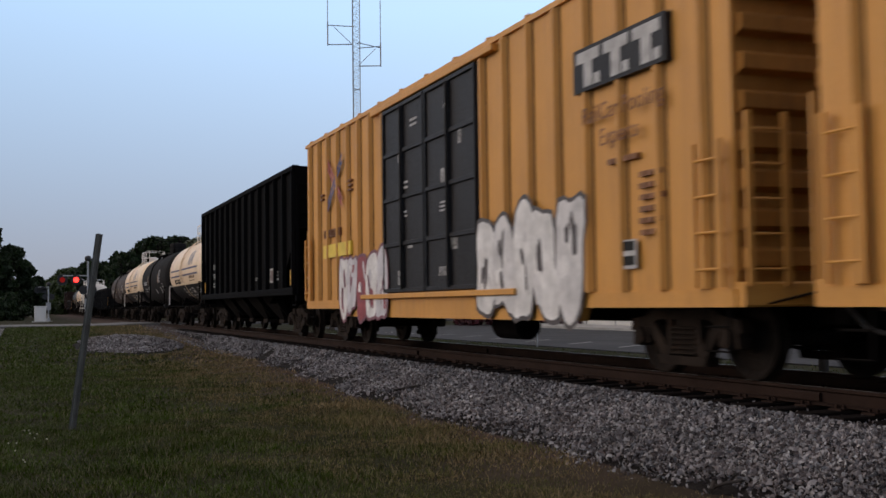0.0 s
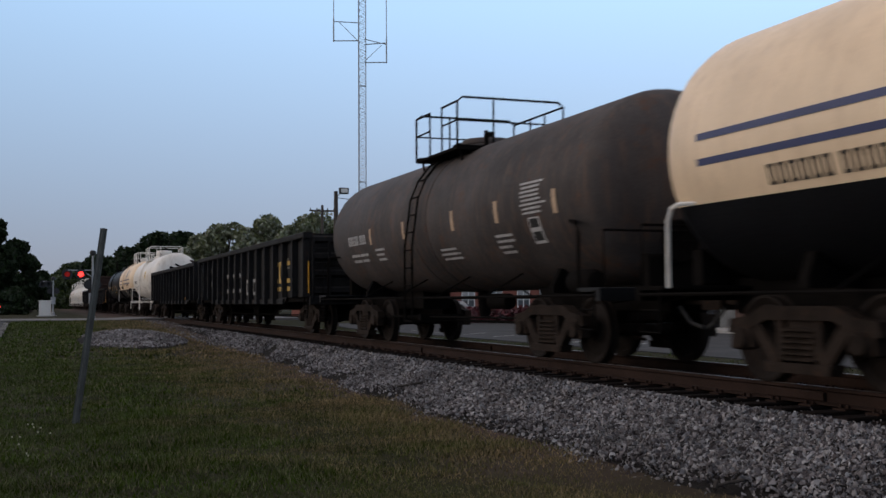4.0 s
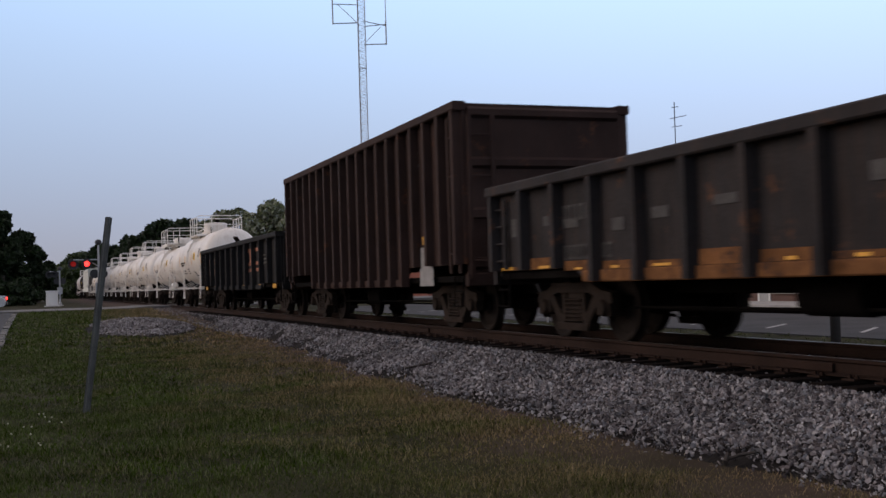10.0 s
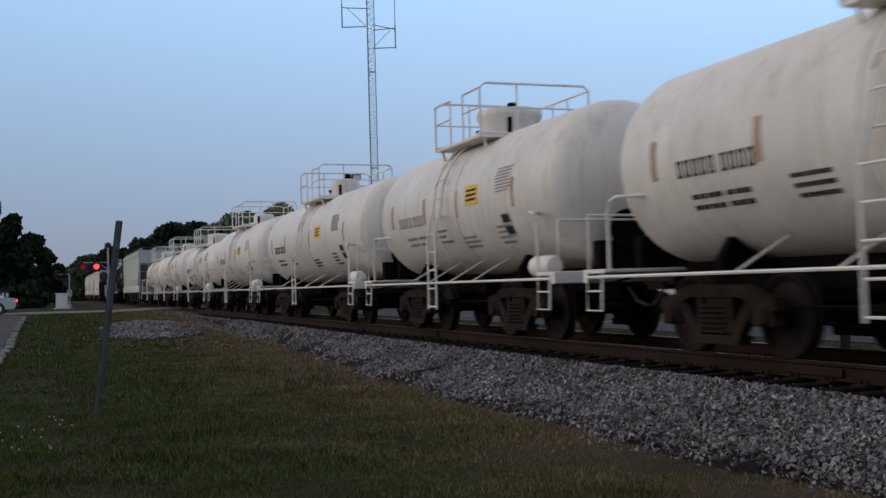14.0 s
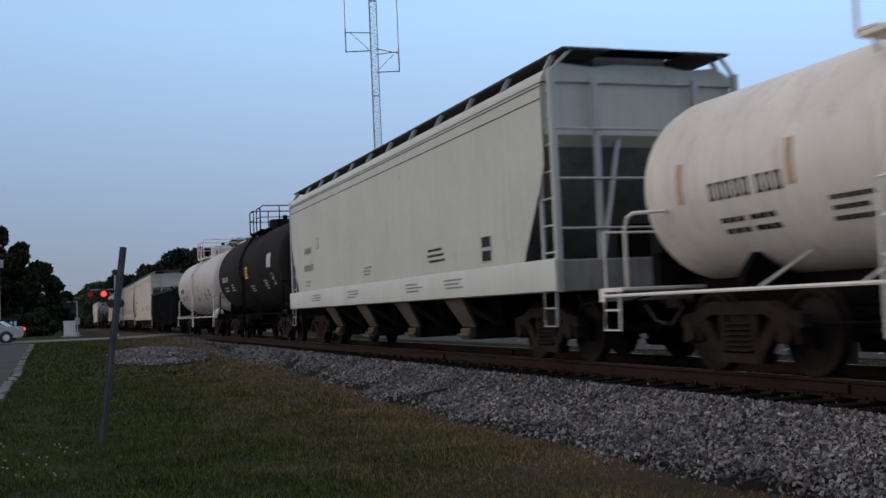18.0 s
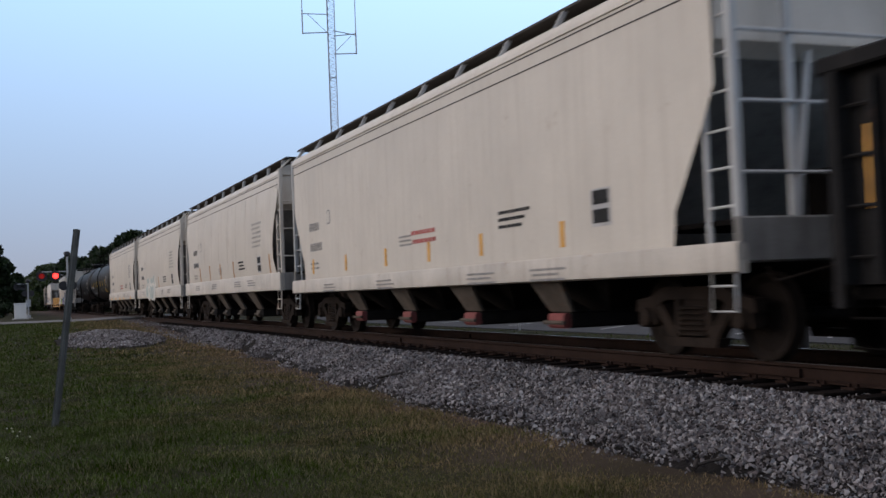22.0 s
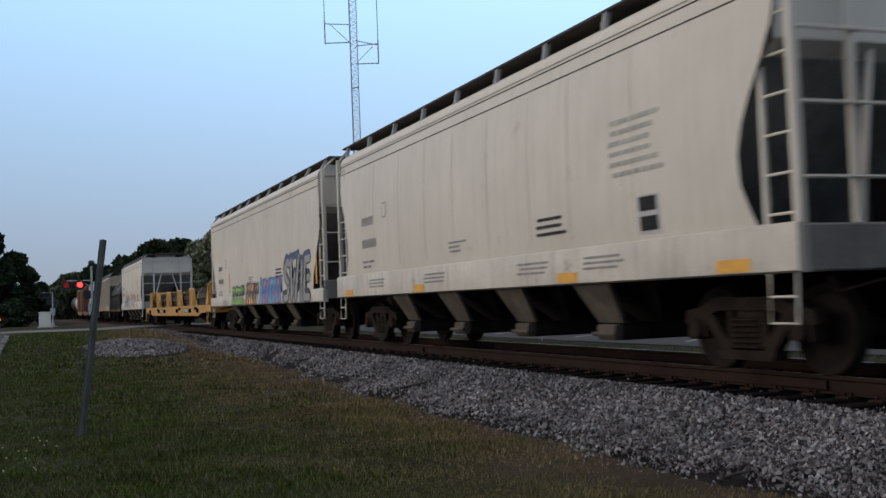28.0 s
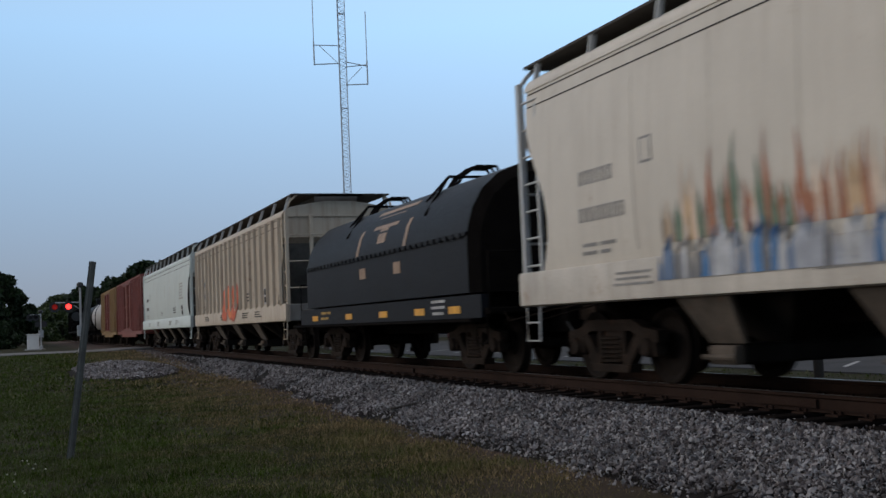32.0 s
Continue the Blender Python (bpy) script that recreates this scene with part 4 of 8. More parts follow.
        for k in range(r.randint(2, 3)):
            yy, zz = cy + r.uniform(-0.5, 0.5) * a, cz + r.uniform(-0.5, 0.5) * b
            poly(layers.setdefault("rim", Mesh()), blob(yy, zz, a * r.uniform(0.08, 0.2), b * r.uniform(0.15, 0.4), r.uniform(-0.4, 0.4), 0.3), 0.013)
            yy, zz = cy + r.uniform(-0.6, 0.6) * a, cz + r.uniform(-0.6, 0.6) * b
            poly(layers.setdefault(fills[(i + 1 + k) % len(fills)], Mesh()), blob(yy, zz, a * r.uniform(0.12, 0.3), b * r.uniform(0.12, 0.3), r.uniform(-0.4, 0.4), 0.3), 0.012)
    for key, m in layers.items():
        ob = part("graffiti_outline" if key == "rim" else name, m, gmat(edge) if key == "rim" else gmat(key), holder or car, "sprayed graffiti lettering")
        holder = holder or ob


def finish(car, s0, s1):
    """Notes where along the train the car's body begins and ends."""
    CARS.append((car, 0.5 * (s0 + s1)))
    return car


# ---- tank cars
def tank_car(s0, s1, label, paint, rail, R=1.45, zc=None, lower=None, split=1.91, stripes=(), plat="rail", lift=0.0, flare=0.0, rail_low=None, mark=None, tape_z=None, dome=0.45, dome_h=0.55, plat_y=0.0, marks_mat=MARK_W,
             tape=(), tape_mat=None, bands=(), placard=(), blockdata=(), extra=None, ladder_y=0.25, plat_len=2.3, seed=0, dome_paint=None, big_data=None, waist=(), drop=0.0, grow=0.5, pw=1.05):
    car = thing("tank_car", label, "tank car", "cars of the freight train")
    L = s1 - s0
    h = L / 2
    half = h + 0.62
    zc = zc or 1.05 + R

    def side(z):
        return math.sqrt(max(0.04, R * R - (z - zc) ** 2))

    prof = [(R * math.sin(a), h + grow - 0.66 + 0.66 * math.cos(a)) for a in [math.pi / 2 * k / 7 for k in range(8)]]
    prof = [(max(r, 0.01), y) for r, y in prof]
    full = prof + [(R, y) for y in (h * 0.3, -h * 0.3)] + [(r, -y) for r, y in reversed(prof)]

    def shell(a0, a1, n, grow=0.0, up=True):
        rows = []
        for r, y in full:
            if lower is not None:
                c = math.asin(max(-1.0, min(1.0, (split - zc) / r)))
                a0, a1 = (c, math.pi - c) if up else (math.pi - c, 2 * math.pi + c)
            rows.append([((r + grow) * math.cos(a0 + (a1 - a0) * k / n), y, zc + (r + grow) * math.sin(a0 + (a1 - a0) * k / n)) for k in range(n + 1)])
        return Mesh().sheet(rows)

    if lower is None:
        tank = part("tank", shell(0, 2 * math.pi, 48), paint, car)
    else:
        a = math.asin((split - zc) / R)
        tank = part("tank", shell(a, math.pi - a, 30), paint, car)
        part("lower_shell", shell(math.pi - a, 2 * math.pi + a, 20, up=False), lower, tank, "black lower half")
    for z, hh in stripes:
        part("stripe", patch(Mesh(), side, -h + 0.75, h - 0.62, z - hh / 2, z + hh / 2, 0.006), NAVY, tank, "navy stripe")
    for y in bands:
        part("weld_band", Mesh().lathe([(R + 0.001, y - 0.05), (R + 0.012, y - 0.045), (R + 0.012, y + 0.045), (R + 0.001, y + 0.05)], 1, 48, (0, 0, zc)), paint, tank)
    for y, ww, m_ in waist:
        part("paint_band", Mesh().lathe([(R + 0.001, y - ww / 2), (R + 0.007, y - ww / 2), (R + 0.007, y + ww / 2), (R + 0.001, y + ww / 2)], 1, 48, (0, 0, zc)), m_, tank)
    # underframe
    for s in (-1, 1):
        m = Mesh().cbox(-0.3, 0.3, min(s * (h - 3.6), s * (half - 0.3)), max(s * (h - 3.6), s * (half - 0.3)), 0.70, 1.12, 0.03)
        part("stub_sill", m, UNDER, car)
        m = Mesh()
        yb = s * (h - 1.75)
        w0 = 1.0
        ring = [(-w0, 0.98), (w0, 0.98), (w0, 1.08), (side(1.34) + 0.03, 1.34), (side(1.34) - 0.2, 1.26), (0.3, 1.12), (-0.3, 1.12), (-side(1.34) + 0.2, 1.26), (-side(1.34) - 0.03, 1.34), (-w0, 1.08)]
        m.prism(ring, 1, yb - 0.07, yb + 0.07)
        part("body_bolster", m, UNDER, car)
        m = Mesh().cbox(-1.5, 1.5, s * (half - 0.32) - 0.28, s * (half - 0.32) + 0.28, 0.98, 1.03, 0.01)
        m.cbox(-1.5, 1.5, s * (half - 0.06) - 0.05, s * (half - 0.06) + 0.05, 0.86, 1.03, 0.01)
        part("end_platform", m, (rail_low or rail) if rail is not UNDER else BLACK, car)
        # handrails at the end
        for x in (-1.45, 1.45):
            m = Mesh()
            y0, y1 = s * (half - 0.05), s * (half - 1.0)
            m.tube([(x, y1 + s * 0.35, 1.0), (x, y1 + s * 0.35, 1.75), (x, y1 + s * 0.27, 1.88), (x, y1 + s * 0.12, 1.92), (x * 0.8, y1 - s * 0.15, 1.92)], 0.026)
            part("end_handrail", m, UNDER if lower and s < 0 else rail, car)
        m = Mesh()
        m.tube([(-1.42, s * (half - 0.04), 1.0), (-1.42, s * (half - 0.04), 1.75), (1.42, s * (half - 0.04), 1.75), (1.42, s * (half - 0.04), 1.0)], 0.018)
        part("end_guard", m, rail_low or rail, car)
        stirrup(car, s * (half - 0.35), rail_low or rail, 1.0)
        yq = s * (half - 0.17)
        m = Mesh().cbox(-0.75, 0.55, yq - 0.10, yq + 0.10, 1.032, 1.46, 0.03)
        gear = part("brake_stand", m, UNDER, car)
        if s < 0:
            m = Mesh().lathe([(0.02, -0.36), (0.13, -0.33), (0.165, -0.25), (0.165, 0.25), (0.13, 0.33), (0.02, 0.36)], 1, 16, (-1.15, yq + 0.87, 1.12))
            part("brake_cylinder", m, rail_low or rail, car)
        m = Mesh().lathe([(0.23, yq + s * 0.13), (0.26, yq + s * 0.145), (0.29, yq + s * 0.13), (0.26, yq + s * 0.115)], 1, 20, (-0.3, 0, 1.62))
        for k in range(4):
            a = math.pi * k / 4
            m.tube([(-0.3 - 0.25 * math.cos(a), yq + s * 0.13, 1.62 - 0.25 * math.sin(a)), (-0.3 + 0.25 * math.cos(a), yq + s * 0.13, 1.62 + 0.25 * math.sin(a))], 0.014)
        m.tube([(-0.3, yq + s * 0.13, 1.62), (-0.3, yq, 1.62), (-0.3, yq, 1.4)], 0.03)
        part("brake_wheel", m, UNDER, gear)
        add_truck(car, s * (h - 1.75))
    for x in (-1.5, 1.5):
        m = Mesh().tube([(x, -half + 0.1, 0.93), (x, half - 0.1, 0.93)], 0.022)
        for k in range(4):
            y = (-0.5 + (k + 0.5) / 4) * (L - 4)
            m.tube([(x, y, 0.93), (x * 0.55, y, zc - R + 0.25)], 0.016)
        part("side_rail", m, rail_low or rail, car)
    # brake gear
    m = Mesh().lathe([(0.02, -0.42), (0.12, -0.4), (0.14, -0.33), (0.14, 0.33), (0.12, 0.4), (0.02, 0.42)], 1, 14, (-0.45, -h * 0.25, 0.86))
    part("air_reservoir", m, UNDER, car)
    m = Mesh().tube([(-0.9, -h + 2.5, 0.6), (-0.9, h - 2.5, 0.55)], 0.022)
    m.tube([(-0.35, -h + 2.5, 0.5), (-0.35, h - 2.5, 0.5)], 0.025)
    m.cbox(-1.1, -0.2, h * 0.12, h * 0.12 + 0.1, 0.5, 0.62, 0.01)
    part("brake_rigging", m, UNDER, car)
    m = Mesh().lathe([(0.02, 0.56), (0.10, 0.58), (0.12, 0.7), (0.14, zc - R + 0.1)], 2, 14, (0, 0.2, 0))
    part("bottom_outlet", m, UNDER, car)
    # ladder up the side
    m = Mesh()
    zs = [0.45, 0.9] + [zc + R * math.sin(radians(a)) for a in (-35, -15, 0, 15, 30, 45, 58)]
    for q in (-0.21, 0.21):
        m.tube(([(-side(split + 0.1) - 0.1, ladder_y + q, split + 0.1)] if lower else [(-1.52, ladder_y + q, 0.45), (-1.52, ladder_y + q, zc - 0.5)]) + [(-(R + 0.10) * math.cos(radians(a)), ladder_y + q, zc + (R + 0.10) * math.sin(radians(a))) for a in ((0, 15, 30, 45, 58, 70) if not lower else (-10, 0, 15, 30, 45, 58, 70))], 0.022)
    lad = part("ladder", m, CREAM if lower else rail, car)
    rung = Mesh().tube([(0, -0.21, 0), (0, 0.21, 0)], 0.016).data("rung", CREAM if lower else rail)
    for k in range(12):
        z = 0.5 + k * 0.33
        if lower and z < split + 0.1 or z > zc + 0.93 * R:
            continue
        x = -1.52 if z < zc - 0.2 else -math.sqrt(max(0.05, (R + 0.10) ** 2 - (z - zc) ** 2))
        part("rung", rung, None, lad, at=pose(x, ladder_y, z))
    # platform, dome and railing on top
    top = zc + R + lift
    pl = plat_len / 2
    dtop = top
    top = top - 0.16 - drop
    p = None
    for x0, x1 in ((-pw, -pw + 0.47), (pw - 0.47, pw)):
        m = Mesh().cbox(x0, x1, plat_y - pl, plat_y + pl, top - 0.02, top + 0.04, 0.01)
        q = part("top_platform", m, rail, car)
        p = p or q
        for y in (plat_y - pl + 0.1, plat_y + pl - 0.1):
            part("platform_leg", Mesh().tube([(x0 * 0.8 + x1 * 0.2, y, top), (x0 * 0.7 + x1 * 0.3, y, zc + R * 0.72)], 0.025), rail, q)
    for y in (plat_y - pl + 0.12, plat_y + pl - 0.12):
        part("platform_bridge", Mesh().cbox(-pw, pw, y - 0.12, y + 0.12, top + 0.042, top + 0.07, 0.01), rail, car)
    if plat == "deck":
        for y0, y1 in ((plat_y - pl + 0.25, plat_y - dome - 0.16), (plat_y + dome + 0.16, plat_y + pl - 0.25)):
            part("deck_plate", Mesh().cbox(-0.575, 0.575, y0, y1, top - 0.10, top + 0.035, 0.01), rail, car)
        for x in (-1.062, 1.062):
            part("deck_edge", Mesh().cbox(x - 0.01, x + 0.01, plat_y - pl, plat_y + pl, top - 0.14, top + 0.045, 0.004), rail, car)
    e = pw
    zt = top + 0.92

    def bar(pts, r, name="railing_bar"):
        part(name, Mesh().tube(pts, r), rail, p)
    for y in (plat_y - pl, plat_y + pl):
        bar([(-e, y, top), (-e, y, zt - 0.08), (-e + 0.1, y, zt), (e - 0.1, y, zt), (e, y, zt - 0.08), (e, y, top)], 0.022, "railing_hoop")
        bar([(-e, y, top + 0.5), (e, y, top + 0.5)], 0.016)
        bar([(-0.35, y, top), (-0.35, y, zt)], 0.018, "railing_post")
    if plat != "ends":
        for x in (-e, e):
            for y0, y1 in ((plat_y - pl, plat_y - 0.32), (plat_y + 0.32, plat_y + pl)) if x < 0 else ((plat_y - pl, plat_y + pl),):
                bar([(x, y0, zt - 0.08), (x, y1, zt - 0.08)], 0.02)
                bar([(x, y0, top + 0.5), (x, y1, top + 0.5)], 0.016)
            for y in (plat_y - 0.32, plat_y + 0.32):
                bar([(x, y, top), (x, y, zt - 0.08)], 0.018, "railing_post")
    top = dtop
    m = Mesh().lathe([(dome + 0.12, top - 0.12 - lift), (dome + 0.12, top + 0.02 - lift), (dome, top + 0.05 - lift), (dome + flare * 0.4, top + dome_h * 0.6), (dome + flare, top + dome_h - 0.08), (dome + flare, top + dome_h), (dome + flare - 0.04, top + dome_h + 0.05), (0.02, top + dome_h + 0.09)], 2, 24, (0, plat_y, 0))
    d = part("dome", m, dome_paint or paint, car)
    m = Mesh().lathe([(0.02, top + dome_h + 0.08), (0.09, top + dome_h + 0.08), (0.09, top + dome_h + 0.22), (0.02, top + dome_h + 0.24)], 2, 10, (0.1, plat_y + 0.1, 0))
    part("valve", m, UNDER, d)
    m = Mesh().lathe([(0.12, dtop - lift), (0.12, top + 0.15), (0.16, top + 0.16), (0.16, top + 0.22), (0.02, top + 0.24)], 2, 12, (-0.15, plat_y + dome + 0.35, 0))
    part("valve", m, UNDER, d)
    part("vent_pipe", Mesh().tube([(-0.3, plat_y - dome - 0.15, top - lift - 0.05), (-0.3, plat_y - dome - 0.15, top + 0.25)], 0.045, 8), UNDER, d)
    # lettering, tape, placards
    my, mz, mw = mark or (h - 2.1, zc - 0.08, 1.6)
    marks(car, side, my, mz, mw, 0.27, 1, marks_mat, "reporting_mark", 2, seed)
    if lower is None:
        marks(car, side, my, mz - 0.40, mw * 0.8, 0.24, 2, marks_mat, "stencil", 2, seed)
        marks(car, side, my - 1.6, mz - 0.34, 0.8, 0.3, 3, marks_mat, "stencil", 1, seed)
        marks(car, side, -h * 0.16, zc - 0.6, 0.9, 0.24, 3, marks_mat, "stencil", 1, seed)
        marks(car, side, -h * 0.55, zc - 0.5, 0.7, 0.34, 4, marks_mat, "stencil", 1, seed)
    if big_data:
        y, z, ww, hh = big_data
        marks(car, side, y, z, ww, hh, 8, marks_mat, "data_block", 1, seed)
    if not lower:
        data_box(car, side, -h + 1.7, zc - 0.70, 0.36, 0.38)
    tapes(car, side, tape, *(tape_z or (zc - 0.25, zc + 0.22)), 0.12, tape_mat)
    for y, z, ww, hh in placard:
        q = part("placard", patch(Mesh(), side, y - ww / 2, y + ww / 2, z - hh / 2, z + hh / 2, 0.008), PLACARD, car)
        mm = Mesh()
        for k in range(3):
            patch(mm, side, y - ww * 0.38, y + ww * 0.38, z + hh * (0.24 - 0.24 * k) - 0.06 * hh, z + hh * (0.24 - 0.24 * k) + 0.05 * hh, 0.012)
        part("placard_print", mm, MARK_K, q)
    add_couplers(car, half + 0.42)
    if extra:
        extra(car, side, h, zc, R)
    return finish(car, s0, s1)


# ---- covered hoppers
def covered_hopper(s0, s1, label, paint, style="curved", graf=None, tape=(), tape_z=None, tape_mat=None, sill_tape=(), gate=None, marks_mat=MARK_G, bays=4, top=4.05, roof=4.27, seed=0, red_text=(), sill=(1.02, 1.46), mark=None, data=None, end_paint=None, sill_paint=None, ribs=0):
    car = thing("covered_hopper_car", label, "hopper car", "cars of the freight train")
    L = s1 - s0
    h = L / 2

    def side(z):
        if style == "curved":
            return 1.57 - 0.10 * max(0.0, (z - 2.6) / 1.45) ** 2 - 0.05 * max(0.0, (2.2 - z) / 0.8) ** 2
        return 1.56

    zs = [min(1.45, sill[1] - 0.02), 1.6, 1.9, 2.2, 2.5, 2.8, 3.1, 3.4, 3.7, top - 0.02]
    if style == "curved":
        inset = [0.62, 0.72, 0.86, 0.88, 0.80, 0.64, 0.46, 0.32, 0.27, 0.25]
    else:
        inset = [1.12, 1.06, 0.86, 0.67, 0.47, 0.3, 0.3, 0.3, 0.3, 0.3]
    m = Mesh()
    for q in (-1, 1):
        m.sheet([[(q * side(z), (h - i) * k, z) for k in (-1, -0.33, 0.33, 1)] for z, i in zip(zs, inset)])

    def end_in(z):
        return 0.27 + 1.05 * max(0.0, 3.25 - z)
    for q in (-1, 1):
        m.sheet([[(-side(z) + 0.002, q * (h - end_in(z)), z), (side(z) - 0.002, q * (h - end_in(z)), z)] for z in (3.1, 3.25, top - 0.02)])
    body = part("body", m, paint, car)
    # lower end sheets take the darker colour that carries the recess shade
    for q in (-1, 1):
        part("slope_sheet", Mesh().sheet([[(-side(z) + 0.002, q * (h - end_in(z)), z), (side(z) - 0.002, q * (h - end_in(z)), z)] for z in (min(1.42, sill[1]), 2.0, 2.6, 3.1)]), ENDSHEET, car, "grimy sloping end sheet, shade of the recess in its colour")
    # roof with its eave mouldings
    wt = side(top)
    ring = [(-wt - 0.02, top - 0.05), (-wt - 0.02, top), (-wt + 0.04, top + 0.10), (-wt + 0.25, top + 0.22), (-0.75, roof - 0.05), (-0.4, roof), (0.4, roof), (0.75, roof - 0.05), (wt - 0.25, top + 0.22), (wt - 0.04, top + 0.10), (wt + 0.02, top), (wt + 0.02, top - 0.05)]
    part("roof", Mesh().prism(ring, 1, -h + 0.22, h - 0.22), paint, car)
    for z in (top - 0.10, top - 0.28):
        w = side(z)
        part("eave_seam", Mesh().box(-w - 0.006, -w + 0.01, -h + 0.32, h - 0.32, z - 0.008, z + 0.008), HOPPER_DARK, body)
    if ribs:
        for k in range(ribs):
            y = -h + 0.55 + (L - 1.1) * k / (ribs - 1)
            part("side_post", Mesh().prism([(-1.565, y - 0.07), (-1.565, y + 0.07), (-1.64, y + 0.03), (-1.64, y - 0.03)], 2, 1.45, top - 0.05), paint, car)
    # sills and end frames
    sp = sill_paint or (SILL if paint is HOPPER else paint)
    for s in (-1, 1):
        ring = [(s * 1.56, sill[0]), (s * 1.60, sill[0] + 0.02), (s * 1.60, sill[1]), (s * 1.575, sill[1] + 0.03), (s * 1.48, sill[1]), (s * 1.48, sill[0])]
        part("side_sill", Mesh().prism(ring, 1, -h, h), sp, car)
    part("centre_sill", Mesh().cbox(-0.28, 0.28, -h - 0.15, h + 0.15, 0.68, 1.06, 0.02), UNDER, car)
    for s in (-1, 1):
        yb = s * h
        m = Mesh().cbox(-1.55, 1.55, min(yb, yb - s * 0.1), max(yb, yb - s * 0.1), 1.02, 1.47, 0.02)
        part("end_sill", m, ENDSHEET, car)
        m = Mesh().cbox(-1.5, 1.5, min(yb - s * 0.1, yb - s * 1.9), max(yb - s * 0.1, yb - s * 1.9), 1.40, 1.45, 0.01)
        part("end_deck", m, UNDER, car)
        for x in (-1.50, 1.50):
            m = Mesh().cbox(x - 0.045, x + 0.045, min(yb - s * 0.02, yb - s * 0.12), max(yb - s * 0.02, yb - s * 0.12), 1.45, top + 0.1, 0.01)
            m.cbox(x * 0.55 - 0.045, x * 0.55 + 0.045, min(yb - s * 0.04, yb - s * 0.12), max(yb - s * 0.04, yb - s * 0.12), 1.45, top, 0.01)
            m.tube([(x, yb - s * 0.07, top + 0.05), (x * 0.92, yb - s * 0.05, roof - 0.02), (x * 0.80, yb, roof + 0.15)], 0.03)
            part("corner_post", m, end_paint or paint, car)
            m = Mesh()
            for k in range(8):
                z = 1.2 + k * 0.38
                m.tube([(x, yb - s * 0.06, z), (x, yb - s * 0.55, z)], 0.016)
            m.box(x - 0.02, x + 0.02, min(yb - s * 0.52, yb - s * 0.58), max(yb - s * 0.52, yb - s * 0.58), 1.0, 4.0 - 0.2)
            part("ladder", m, end_paint or paint, car)
        grab = Mesh().tube([(-1.48, yb - s * 0.02, 0), (1.48, yb - s * 0.02, 0)], 0.02).data("end_grab_rail", end_paint or paint)
        for z in (1.9, 2.6, 3.3):
            part("end_grab_rail", grab, None, car, at=pose(0, 0, z))
        for x in (-0.82, 0.82):
            part("end_brace", Mesh().tube([(x, yb - s * 0.06, 1.45), (0.12 * x, yb - s * 0.5, top)], 0.04), end_paint or paint, car)
        part("brake_box", Mesh().cbox(-0.42, -0.06, min(yb - s * 0.02, yb - s * 0.4), max(yb - s * 0.02, yb - s * 0.4), 1.455, 1.95, 0.03), UNDER, car)
        m = Mesh().lathe([(0.20, yb - s * 0.28), (0.235, yb - s * 0.26), (0.27, yb - s * 0.28), (0.235, yb - s * 0.30)], 1, 18, (0.55, 0, 2.1))
        for a in (0.0, 1.05, 2.09):
            m.tube([(0.55 - 0.23 * math.cos(a), yb - s * 0.28, 2.1 - 0.23 * math.sin(a)), (0.55 + 0.23 * math.cos(a), yb - s * 0.28, 2.1 + 0.23 * math.sin(a))], 0.012)
        m.tube([(0.55, yb - s * 0.28, 2.1), (0.55, yb - s * 0.45, 2.1), (0.55, yb - s * 0.45, 1.44)], 0.03)
        part("brake_wheel", m, STEEL, car)
        stirrup(car, yb - s * 0.3, end_paint or paint, 1.05, -1.54)
        add_truck(car, s * (h - 1.55))
    # roof walk on brackets, hatches along the middle
    n = max(8, int(L / 1.6))
    m = Mesh()
    walks = []
    for x0, x1 in ((-1.36, -0.62), (0.62, 1.36)):
        walks.append(part("roof_walk", Mesh().cbox(x0, x1, -h - 0.05, h + 0.05, roof + 0.13, roof + 0.17, 0.008), HOPPER_DARK, car, "dark steel grating walkway"))
    for y in (-h + 0.15, h - 0.15):
        part("cross_walk", Mesh().cbox(-0.615, 0.615, y - 0.2, y + 0.2, roof + 0.135, roof + 0.165, 0.005), UNDER, car)
    for k in range(n + 1):
        y = -h + 0.35 + (L - 0.7) * k / n
        m = Mesh().prism([(-wt + 0.06, top + 0.10), (-wt + 0.14, top + 0.12), (-1.28, roof + 0.129), (-1.36, roof + 0.129)], 1, y - 0.022, y + 0.022)
        part("walk_bracket", m, end_paint or HOPPER_COOL, walks[0])
        m = Mesh().prism([(wt - 0.06, top + 0.10), (wt - 0.14, top + 0.12), (1.28, roof + 0.129), (1.36, roof + 0.129)], 1, y - 0.022, y + 0.022)
        part("walk_bracket", m, end_paint or HOPPER_COOL, walks[1])
    m = Mesh().cbox(-0.60, 0.60, -h + 0.5, h - 0.5, roof - 0.03, roof + 0.24, 0.06)
    hat = part("hatch_trough", m, HATCH, car)
    for k in range(bays * 2 + 1):
        y = -h + 1.2 + (L - 2.4) * k / (bays * 2)
        part("hatch_strap", Mesh().cbox(-0.5, 0.5, y - 0.04, y + 0.04, roof + 0.23, roof + 0.28, 0.01), UNDER, hat)
    # bays and gates below
    a0, a1 = -h + 2.9, h - 2.9
    bw = (a1 - a0) / bays
